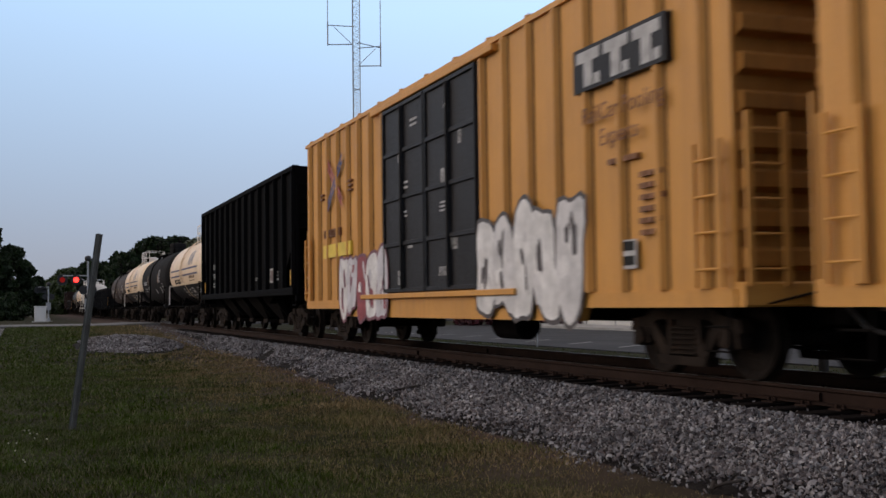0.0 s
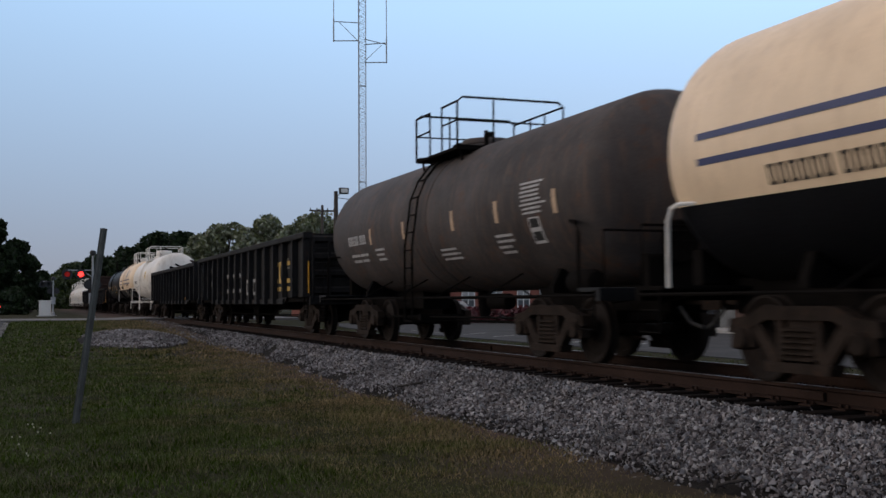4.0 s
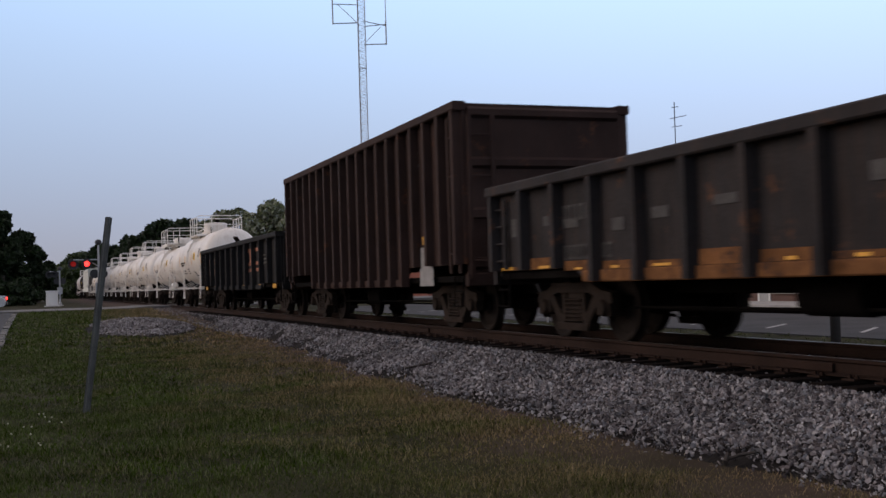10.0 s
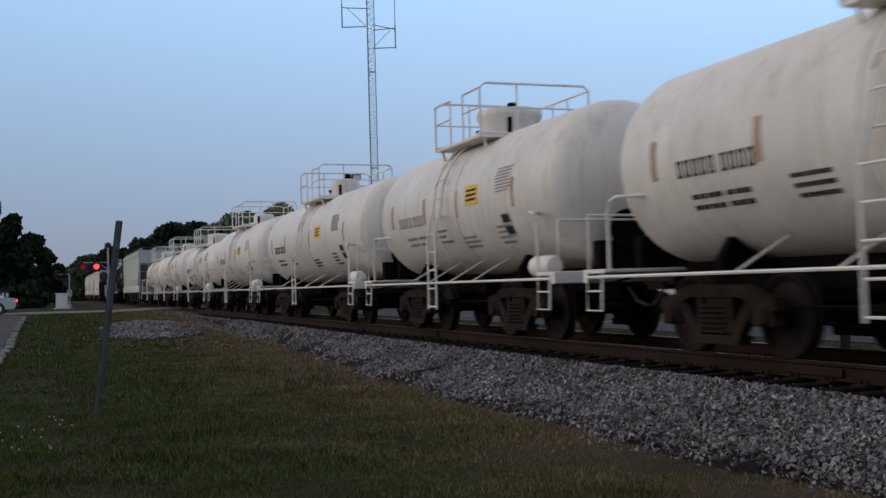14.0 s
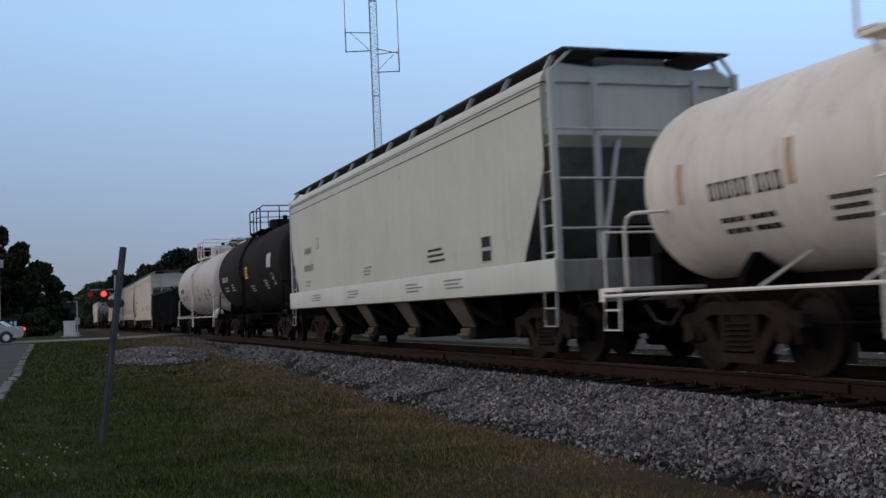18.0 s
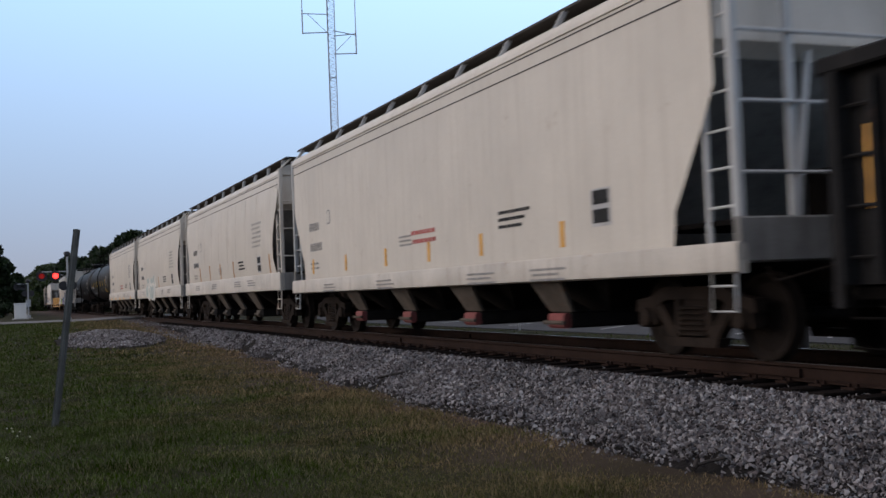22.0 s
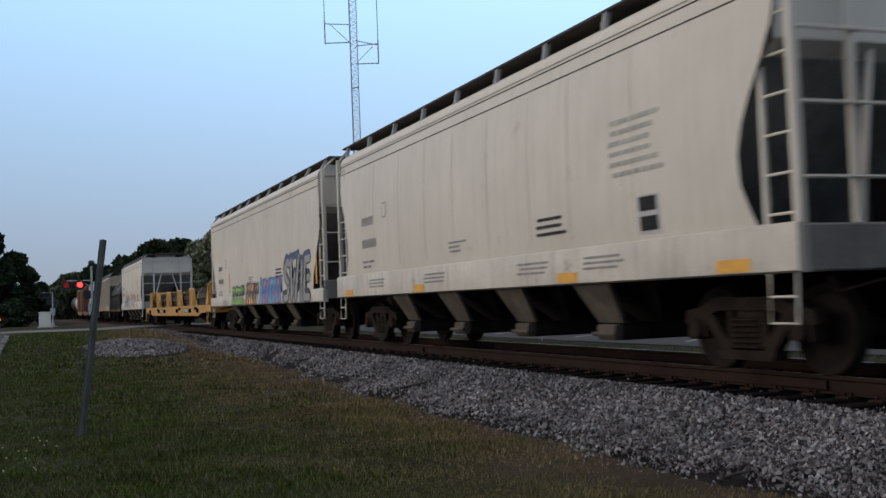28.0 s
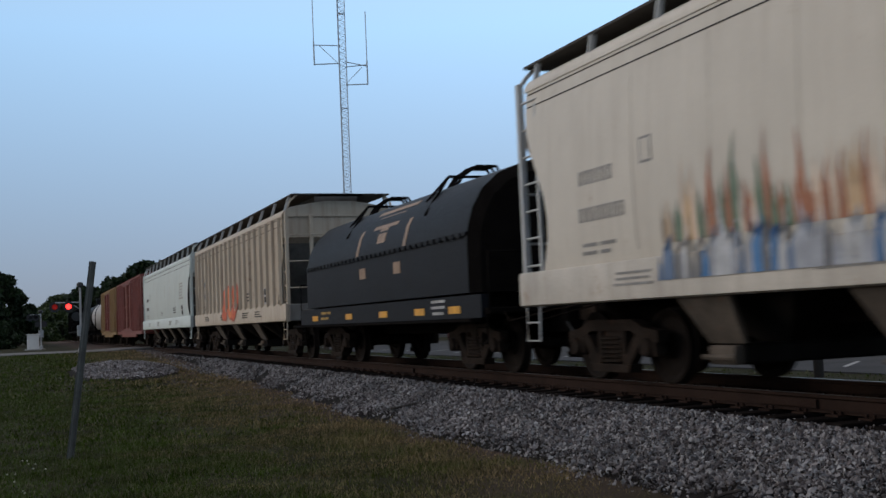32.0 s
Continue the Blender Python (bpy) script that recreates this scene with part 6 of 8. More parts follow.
            part("emblem_ribbon", mm, mat("emblem_%d" % k, c, 0.5), car)
        for t, y, z, sz in (("RailCar Pooling", -5.85, 3.08, 0.30), ("Experts", -6.28, 2.76, 0.30)):
            cu = bpy.data.curves.new("slogan", "FONT")
            cu.body, cu.size, cu.extrude = t, sz, 0.002
            cu.materials.append(mat("faded_brown_print", (0.20, 0.08, 0.03), 0.6, var=0.3, scale=5))
            ob = new("slogan", cu)
            ob.parent = car
            ob.matrix_basis = pose(-w - 0.092, y, z, 90, 0, -90)
        bp = mat("faded_brown_print", (0.20, 0.08, 0.03), 0.6)
        marks(car, side, -6.8, 2.58, 0.9, 0.14, 1, bp, "slogan_line", 1, seed, 0.060)
        marks(car, side, -7.4, 2.35, 0.6, 0.8, 6, bp, "stencil", 1, seed, 0.060)
        marks(car, side, 6.3, 2.62, 1.5, 0.24, 1, bp, "reporting_mark", 1, seed, 0.060)
        marks(car, side, 4.9, 3.6, 0.4, 0.3, 3, bp, "stencil", 1, seed, 0.060)
        marks(car, side, 7.2, 3.5, 0.4, 0.2, 2, bp, "stencil", 1, seed, 0.060)
        data_box(car, lambda z: w + 0.055, -6.87, 1.25, 0.36, 0.34)
        part("patch_panel", patch(Mesh(), side, 4.8, 7.1, 1.97, 2.27, 0.058), mat("bright_yellow_patch", (0.70, 0.50, 0.06), 0.5, var=0.2), car)
    for g in graf or ():
        graffiti(car, lambda z: w + 0.084, *g)
    add_couplers(car, h + 0.68)
    return finish(car, s0, s1)


# ---- flatcar with a load of rails, coil car
def flat_car(s0, s1, label, paint):
    car = thing("flat_car", label, "flatcar", "cars of the freight train")
    L = s1 - s0
    h = L / 2
    w = 1.45
    for s in (-1, 1):
        ring = [(-h, 0.78), (-h + 2.6, 0.72), (-h + 3.4, 0.60), (h - 3.4, 0.60), (h - 2.6, 0.72), (h, 0.78), (h, 1.05), (-h, 1.05)]
        a, b = sorted((s * w, s * (w - 0.08)))
        part("side_sill", Mesh().prism(ring, 0, a, b), paint, car)
        yb = s * h
        ye, yb = yb, s * (10.7 if s > 0 else h - 0.1)
        m = Mesh().cbox(-w + 0.05, w - 0.05, min(yb, yb - s * 0.12), max(yb, yb - s * 0.12), 1.06, 1.95, 0.03)
        for x in (-w + 0.18, 0.0, w - 0.18):
            m.cbox(x - 0.09, x + 0.09, min(yb - s * 0.12, yb - s * 0.34), max(yb - s * 0.12, yb - s * 0.34), 1.06, 1.98, 0.02)
        for z in (1.25, 1.55, 1.85):
            m.cbox(-w, w, min(yb - s * 0.121, yb - s * 0.2), max(yb - s * 0.121, yb - s * 0.2), z - 0.05, z + 0.05, 0.01)
        part("bulkhead", m, paint, car)
        m = Mesh().prism([(yb - s * 0.35, 1.06), (yb - s * 1.0, 1.06), (yb - s * 1.0, 1.15), (yb - s * 0.35, 1.9)], 0, -w, -w + 0.1)
        m.prism([(yb - s * 0.35, 1.06), (yb - s * 1.0, 1.06), (yb - s * 1.0, 1.15), (yb - s * 0.35, 1.9)], 0, w - 0.1, w)
        part("bulkhead_gusset", m, paint, car)
        yb = ye
        part("end_sill", Mesh().cbox(-w, w, min(yb, yb + s * 0.15), max(yb, yb + s * 0.15), 0.72, 1.05, 0.02), paint, car)
        stirrup(car, yb - s * 0.4, paint, 0.8)
        add_truck(car, s * (h - 1.9))
    part("deck", Mesh().cbox(-w + 0.08, w - 0.08, -h, h, 0.98, 1.055, 0.01), UNDER, car)
    part("centre_sill", Mesh().prism([(-h - 0.2, 0.7), (-h + 3, 0.7), (-h + 4.5, 0.45), (h - 4.5, 0.45), (h - 3, 0.7), (h + 0.2, 0.7), (h + 0.2, 0.98), (-h - 0.2, 0.98)], 0, -0.3, 0.3), UNDER, car)
    m = Mesh().lathe([(0.02, -0.5), (0.22, -0.46), (0.22, 0.46), (0.02, 0.5)], 1, 14, (-0.9, 5.5, 0.55))
    part("air_reservoir", m, UNDER, car)
    stakes = (-7.1, -2.7, 1.7, 6.5)
    for y in stakes:
        for s in (-1, 1):
            y0 = y
            a, b = sorted((s * (w + 0.02), s * (w - 0.16)))
            m = Mesh().prism([(y0 + 0.30, 1.056), (y0 - 0.75, 1.056), (y0 - 0.70, 1.14), (y0 - 0.12, 1.80), (y0 + 0.26, 1.84)], 0, a, b)
            m.cbox(min(s * (w + 0.021), s * (w + 0.06)), max(s * (w + 0.021), s * (w + 0.06)), y0 - 0.10, y0 - 0.03, 1.06, 1.7, 0.01)
            part("side_stake", m, paint, car)
    # layers of long steel rails
    r = random.Random(5)
    steel = [mat("load_rail_%d" % k, c, 0.7, 0.1, var=0.35, scale=1.2, stretch=(1, 0.15, 1), rust=0.15, rust_color=(0.06, 0.036, 0.026), spec=0.15) for k, c in enumerate(((0.060, 0.050, 0.046), (0.040, 0.034, 0.032), (0.085, 0.070, 0.062)))]
    for lay in range(5):
        z = 1.075 + lay * 0.142
        part("load_dunnage", Mesh().cbox(-1.1, 1.1, -0.08, 0.08, z - 0.018, z, 0.004), steel[0], car)
        for k in range(8):
            x = -1.16 + k * 0.318 + r.uniform(-0.02, 0.02)
            a, b = -h + 0.6 + r.uniform(0, 0.3), 10.3 - r.uniform(0, 0.3)
            ring = [(x - 0.075, z), (x + 0.075, z), (x + 0.07, z + 0.018), (x + 0.012, z + 0.03), (x + 0.012, z + 0.10), (x + 0.036, z + 0.112), (x + 0.034, z + 0.137), (x - 0.034, z + 0.137), (x - 0.036, z + 0.112), (x - 0.012, z + 0.10), (x - 0.012, z + 0.03), (x - 0.07, z + 0.018)]
            part("steel_rail", Mesh().prism(ring, 1, a, b), steel[(k + lay) % 3], car, "long steel rail of the load")
    strap = mat("yellow_web_strap", (0.55, 0.45, 0.08), 0.7, var=0.2)
    for y in (-3.6, 5.9, -9.0):
        m = Mesh().sheet([[(-w - 0.02, y, 1.0), (-w - 0.02, y + 0.1, 1.0)], [(-w + 0.02, y - 0.25, 1.5), (-w + 0.02, y - 0.15, 1.5)], [(-1.26, y - 0.4, 1.80), (-1.26, y - 0.3, 1.80)], [(0, y - 0.4, 1.81), (0, y - 0.3, 1.81)], [(1.26, y - 0.4, 1.80), (1.26, y - 0.3, 1.80)]])
        part("load_strap", m, strap, car, "yellow webbing strap")
        part("ratchet", Mesh().cbox(-w - 0.1, -w - 0.005, y - 0.02, y + 0.14, 0.86, 0.98, 0.02), UNDER, car)

    def side(z):
        return w
    for y in (-5.4, 4.6):
        q = part("logo_panel", patch(Mesh(), side, y - 0.75, y + 0.75, 0.74, 0.94, 0.006), DOORBLACK, car)
        mm = Mesh()
        for k in range(3):
            patch(mm, side, y + 0.26 - k * 0.45, y + 0.62 - k * 0.45, 0.77, 0.91, 0.010)
        part("logo_shape", mm, MARK_W, q)
    for k, y in enumerate((-10.5, -8.2, -3.6, 1.6, 4.4, 9.0)):
        marks(car, side, y, 0.98, 0.6, 0.2, 3, MARK_G, "stencil", 1, k)
        part("stake_pocket", Mesh().cbox(-w - 0.09, -w - 0.003, y + 1.0, y + 1.22, 0.74, 0.92, 0.02), UNDER, car)
    add_couplers(car, h + 0.68)
    return finish(car, s0, s1)


def coil_car(s0, s1, label, paint):
    car = thing("coil_car", label, "freight car", "cars of the freight train")
    L = s1 - s0
    h = L / 2
    prof = [(1.52, 1.30), (1.52, 2.05), (1.50, 2.32), (1.40, 2.66), (1.22, 2.96), (0.92, 3.22), (0.5, 3.38), (0.0, 3.42)]

    def side(z):
        for (x0, z0), (x1, z1) in zip(prof, prof[1:]):
            if z0 <= z <= z1:
                return x0 + (x1 - x0) * (z - z0) / max(1e-6, z1 - z0)
        return 1.52
    ring = [(-x, z) for x, z in prof] + [(x, z) for x, z in reversed(prof[:-1])]
    hood = part("hood", Mesh().prism(ring, 1, -h + 0.75, h - 0.75), paint, car, "dark rounded steel cover")
    for s in (-1, 1):
        m = Mesh()
        inner = [(x * 0.9, 1.30 + (z - 1.3) * 0.92) for x, z in ring]
        yb = s * (h - 0.75)
        rows = [[(x, yb, z) for x, z in ring], [(x, yb + s * 0.18, z) for x, z in inner]]
        m.sheet(rows)
        m.add([(x, yb + s * 0.18, z) for x, z in inner], [tuple(range(len(inner)))])
        part("hood_end", m, UNDER, hood)
    m = Mesh()
    z = 2.24
    m.box(-side(z) - 0.035, -side(z) + 0.02, -h + 0.76, h - 0.76, z - 0.03, z + 0.03)
    for k in range(34):
        y = -h + 1.0 + (L - 2.0) * k / 33
        m.box(-side(z) - 0.06, -side(z) - 0.03, y - 0.05, y + 0.05, z - 0.06, z + 0.02)
    part("hood_seam", m, paint, hood)
    # lifting bows and brackets on top
    for s in (-1, 1):
        y = s * h * 0.42
        m = Mesh()
        for d in (-0.22, 0.0, 0.22):
            m.tube([(-0.55, y + d + 0.3, 3.31), (-0.4, y + d + 0.3, 3.54), (-0.2, y + d + 0.1, 3.70), (0.2, y + d + 0.1, 3.70), (0.4, y + d + 0.3, 3.54), (0.55, y + d + 0.3, 3.31)], 0.03)
        m.tube([(-1.35, y - 0.4, 2.76), (-0.75, y - 0.1, 3.50), (0.75, y - 0.1, 3.50), (1.35, y - 0.4, 2.76)], 0.03)
        m.tube([(-1.1, y + 0.2, 3.06), (-0.75, y - 0.1, 3.50)], 0.025)
        part("lifting_bow", m, UNDER, hood)
        m = Mesh().cbox(-0.12, 0.12, min(y, y + s * 2.4), max(y, y + s * 2.4), 3.44, 3.50, 0.01)
        part("guide_bar", m, UNDER, hood)
    for s in (-1, 1):
        a, b = sorted((s * 1.56, s * 1.40))
        part("side_sill", Mesh().prism([(-h + 0.2, 0.9), (h - 0.2, 0.9), (h - 0.2, 1.26), (-h + 0.2, 1.26)], 0, a, b), paint, car)
        part("walkway", Mesh().cbox(min(s * 1.57, s * 1.75), max(s * 1.57, s * 1.75), -h + 0.2, h - 0.2, 0.84, 0.89, 0.01), UNDER, car)
        yb = s * h
        part("end_platform", Mesh().cbox(-1.5, 1.5, min(yb, yb - s * 0.75), max(yb, yb - s * 0.75), 0.95, 1.05, 0.02), UNDER, car)
        m = Mesh().tube([(-1.5, yb, 1.0), (-1.5, yb, 1.9), (1.5, yb, 1.9), (1.5, yb, 1.0)], 0.022)
        part("end_handrail", m, UNDER, car)
        stirrup(car, yb - s * 0.3, UNDER, 1.0)
        add_truck(car, s * (h - 1.7))
    part("centre_sill", Mesh().cbox(-0.3, 0.3, -h - 0.2, h + 0.2, 0.62, 1.0, 0.02), UNDER, car)
    part("trough", Mesh().cbox(-1.38, 1.38, -h + 0.8, h - 0.8, 1.0, 1.29, 0.02), UNDER, car)

    def sill(z):
        return 1.56
    for y in (h - 1.6, h * 0.25, -h * 0.15, -h * 0.5, -h + 1.3):
        part("reflector_strip", patch(Mesh(), sill, y - 0.25, y + 0.25, 0.98, 1.10, 0.008), REFLECT, car)
    # faded emblem on the cover
    em = mat("faded_gold_emblem", (0.26, 0.17, 0.11), 0.6, var=0.3, scale=4)
    for k, (y, z, ww, hh) in enumerate(((-0.6, 2.88, 1.5, 0.26), (-0.6, 2.6, 0.5, 0.3), (0.9, 2.5, 0.16, 0.6), (-2.1, 2.5, 0.16, 0.6), (0.5, 1.9, 0.4, 0.22), (-1.7, 1.9, 0.4, 0.22), (-0.6, 3.12, 2.4, 0.08))):
        part("emblem_block", patch(Mesh(), side, y - ww / 2, y + ww / 2, z - hh / 2, z + hh / 2, 0.008), em, hood)
    marks(car, sill, h - 2.6, 1.18, 1.0, 0.24, 2, LETTER_Y, "stencil", 2, 3)
    marks(car, sill, -h + 2.0, 1.22, 0.7, 0.3, 3, MARK_W, "stencil", 1, 4)
    add_couplers(car, h + 0.68)
    return finish(car, s0, s1)

# ---------------------------------------------------------------- things round the track
GALV = mat("galvanised_steel", (0.30, 0.31, 0.32), 0.55, 0.3, var=0.25, scale=4)
GREENPOST = mat("weathered_post_steel", (0.060, 0.066, 0.064), 0.7, var=0.4, scale=5, spec=0.2)
DARK = mat("dark_metal", (0.02, 0.02, 0.022), 0.6)
WOOD = mat("weathered_pole_wood", (0.06, 0.048, 0.04), 0.9, var=0.3, scale=3, stretch=(3, 3, 0.3))
BRICK_R = mat("red_brick", (0.20, 0.065, 0.045), 0.85, var=0.25, scale=1.2, grain=30)
BRICK_B = mat("brown_brick", (0.105, 0.058, 0.045), 0.85, var=0.25, scale=1.2, grain=30)
STUCCO = mat("white_painted_block", (0.52, 0.50, 0.47), 0.8, var=0.12, scale=0.5, streak=0.3, dirt=(0.28, 0.25, 0.21))
TRIM = mat("white_trim", (0.62, 0.61, 0.58), 0.6, var=0.1)
GLASS = glass("dark_window_glass")
CURTAIN = mat("pale_curtain", (0.28, 0.28, 0.27), 0.8, var=0.2, scale=3)


def make_post():
    th = thing("sign_post", "leaning galvanised U-channel sign post without its sign, in the grass", "post")
    a, b = Vector((0.54, 14.75, -0.15)), Vector((0.90, 15.08, 2.48))
    d = (b - a).normalized()
    th.matrix_basis = Matrix.Translation(a) @ Vector((0, 0, 1)).rotation_difference(d).to_matrix().to_4x4() @ pose(0, 0, 0, 0, 0, -4)
    L = (b - a).length
    ring = [(-0.045, 0.0), (-0.045, 0.006), (-0.022, 0.008), (-0.016, 0.034), (0.016, 0.034), (0.022, 0.008), (0.045, 0.006), (0.045, 0.0), (0.018, 0.0), (0.012, 0.028), (-0.012, 0.028), (-0.018, 0.0)]
    ring = [(x, -y) for x, y in ring]
    ch = part("channel", Mesh().prism(ring, 2, 0, L), GREENPOST, th)
    hole = Mesh().lathe([(0.0055, -0.0365), (0.0055, -0.0345)], 1, 8).data("bolt_hole", DARK)
    for k in range(60):
        part("bolt_hole", hole, None, ch, at=pose(0, 0, L - 0.03 - 0.0255 * k))


def make_tower():
    """Three-legged lattice mast with side-arm antennas."""
    th = thing("radio_tower", "slender galvanised lattice radio mast with whip antennas on side arms", "radio tower", at=pose(19.45, 66.3, 0.05))
    w, H = 0.30, 33.0
    legs = [(w * math.cos(a), w * math.sin(a)) for a in (radians(100), radians(220), radians(340))]
    for x, y in legs:
        part("leg", Mesh().tube([(x, y, 0), (x, y, H)], 0.028, 6), GALV, th)
    n = int(H / 0.42)
    for j in range(3):
        (x0, y0), (x1, y1) = legs[j], legs[(j + 1) % 3]
        m = Mesh()
        for k in range(n):
            z = 0.1 + k * 0.42
            m.tube([(x0, y0, z), (x1, y1, z + 0.21)], 0.012, 4)
            m.tube([(x1, y1, z + 0.21), (x0, y0, z + 0.42)], 0.012, 4)
        part("lacing", m, GALV, th)
    for k in range(6):
        z = 2.9 + 6.1 * k
        m = Mesh()
        for j in range(3):
            m.tube([(*legs[j], z), (*legs[(j + 1) % 3], z)], 0.025, 5)
        part("section_flange", m, GALV, th)
    # the frames to both sides, each with its whip
    for s, zz in ((-1, 18.0), (1, 16.6)):
        u = Vector((0.93, -0.35, 0)) * s
        e = u * (1.75 if s < 0 else 1.62)
        m = Mesh()
        m.tube([u * 0.2 + Vector((0, 0, zz)), e + Vector((0, 0, zz))], 0.035, 6)
        m.tube([u * 0.2 + Vector((0, 0, zz + 1.15)), e + Vector((0, 0, zz + 1.25))], 0.03, 6)
        if s > 0:
            m.tube([u * 0.2 + Vector((0, 0, zz + 1.5)), e + Vector((0, 0, zz + 1.15))], 0.03, 6)
            m.tube([u * 0.25 + Vector((0, 0, zz + 0.1)), e * 0.8 + Vector((0, 0, zz + 1.1))], 0.02, 5)
        else:
            m.tube([u * 0.2 + Vector((0, 0, zz)), e * 0.8 + Vector((0, 0, zz + 1.2))], 0.02, 5)
        arm = part("side_arm", m, GALV, th)
        m = Mesh().tube([e + Vector((0, 0, zz - 0.05)), e + Vector((0, 0, zz + 1.5))], 0.045, 6).tube([e + Vector((0, 0, zz + 1.4)), e + Vector((0, 0, zz + (4.7 if s > 0 else 7.0)))], 0.028, 6)
        part("whip_antenna", m, GALV, arm)
    part("footing", Mesh().cbox(-0.6, 0.6, -0.6, 0.6, -0.3, 0.1, 0.03), CONCRETE, th)


def make_poles():
    th = thing("light_pole", "wooden pole with a floodlight and a cobra-head street lamp", "lamp", at=pose(16.1, 60, 0))
    part("pole", Mesh().lathe([(0.17, -0.5), (0.14, 6.0), (0.11, 7.75)], 2, 12), WOOD, th)
    m = Mesh().tube([(0, 0, 6.3), (0.6, -0.2, 6.75), (0.95, -0.3, 6.75)], 0.03)
    arm = part("lamp_arm", m, GALV, th)
    part("lamp_head", Mesh().prism([(0.85, 6.68), (1.35, 6.60), (1.45, 6.72), (1.2, 6.84), (0.85, 6.80)], 1, -0.5, -0.2), GALV, arm)
    m = Mesh().tube([(0.1, 0, 7.5), (0.35, -0.05, 7.7)], 0.025)
    b = part("bracket", m, GALV, th)
    part("floodlight", Mesh().cbox(0.18, 0.68, -0.25, 0.05, 7.6, 7.95, 0.04), DARK, b)
    part("floodlight_glass", Mesh().cbox(0.24, 0.62, -0.262, -0.252, 7.66, 7.89, 0.01), TRIM, b)
    th = thing("utility_pole", "wooden utility pole with a crossarm", "utility pole", at=pose(25.0, 98, 0))
    part("pole", Mesh().lathe([(0.18, -0.5), (0.12, 10.4)], 2, 10), WOOD, th)
    a = part("crossarm", Mesh().cbox(-1.2, 1.2, -0.07, 0.07, 9.8, 9.95, 0.01), WOOD, th)
    for x in (-1.1, -0.5, 0.5, 1.1):
        part("insulator", Mesh().lathe([(0.05, 9.95), (0.06, 10.05), (0.03, 10.12)], 2, 8, (x, 0, 0)), DARK, a)
    m = Mesh()
    pts = []
    for k in range(13):
        u = k / 12
        pts.append((16.1 + 16 * u, 60 + 2 * u, 7.4 - 0.2 * u - 1.1 * 4 * u * (1 - u) * 0.35))
    solid("service_wire", m.tube(pts, 0.02, 5), DARK, "thin dark overhead wire sagging from the pole", "wire")


def make_bollard():
    solid("wooden_bollard", Mesh().lathe([(0.10, -0.3), (0.105, 0.75), (0.09, 0.80), (0.02, 0.81)], 2, 14), mat("black_creosote", (0.012, 0.011, 0.010), 0.9), "short black creosoted wooden post in the grass", "post", at=pose(15.1, 18.1, 0.05))
    solid("thin_post", Mesh().tube([(0, 0, -0.2), (0, 0, 2.0)], 0.035, 8), GALV, "thin steel post in the grass strip", "post", at=pose(16.0, 33.3, 0.05))


RED_ON, RED_DIM = glow("red_signal_lamp", (1.0, 0.03, 0.025), 2.6), glow("red_signal_lamp_dim", (0.30, 0.012, 0.010), 0.25)


def signal_mast(x, y, z, label, arm=-1.0, H=4.28, lit=True, back=False):
    th = thing("crossing_signal", label, "crossing signal", "crossing signals", at=pose(x, y, z))
    part("mast", Mesh().lathe([(0.16, 0), (0.16, 0.25), (0.065, 0.3), (0.055, H - 0.25)], 2, 12), GALV, th)
    part("bell", Mesh().lathe([(0.05, H - 0.28), (0.17, H - 0.2), (0.19, H - 0.1), (0.15, H), (0.05, H + 0.04)], 2, 14), DARK, th)
    part("relay_box", Mesh().cbox(-0.2, 0.2, -0.15, 0.15, 0.95, 1.55, 0.02), GALV, th)
    m = Mesh().tube([(0, 0, 2.85), (arm * 1.35, -0.05, 2.85)], 0.04).tube([(0, 0, 2.45), (arm * 0.6, -0.05, 2.85)], 0.025)
    a = part("crossarm", m, GALV, th)
    for k, dx in enumerate((arm * 1.37, arm * 0.64)):
        d = part("lamp_backing", Mesh().lathe([(0.02, -0.06), (0.30, -0.07), (0.30, -0.05), (0.02, -0.02)], 1, 24, (dx, 0, 2.62)), DARK, a)
        m = Mesh()
        m.sheet([[(dx + 0.17 * math.cos(radians(-10 + 200 * i / 12)), yy, 2.62 + 0.17 * math.sin(radians(-10 + 200 * i / 12))) for i in range(13)] for yy in (-0.08, -0.36)])
        part("hood", m, DARK, d)
        part("red_lens", Mesh().lathe([(0.02, -0.12), (0.10, -0.11), (0.15, -0.085), (0.15, -0.075)], 1, 20, (dx, 0, 2.62)), (RED_ON if k == 1 else RED_DIM) if lit else DARK, d, "glowing red lens" if lit else "")
    for k, dx in enumerate((-0.38, 0.38)):
        part("side_lamp", Mesh().lathe([(0.02, 0.05), (0.26, 0.06), (0.26, 0.09), (0.15, 0.12), (0.12, 0.30), (0.02, 0.32)], 1, 20, (dx * 0.6, 0, 2.05)), DARK, th)
    part("crossbuck", Mesh().add([(-0.6, -0.08, 3.2), (-0.5, -0.08, 3.1), (0.6, -0.08, 3.9), (0.5, -0.08, 4.0)], [(0, 1, 2, 3)]), GALV, th) if back else None
    part("footing", Mesh().cbox(-0.3, 0.3, -0.3, 0.3, -0.5, 0.02, 0.02), CONCRETE, th)


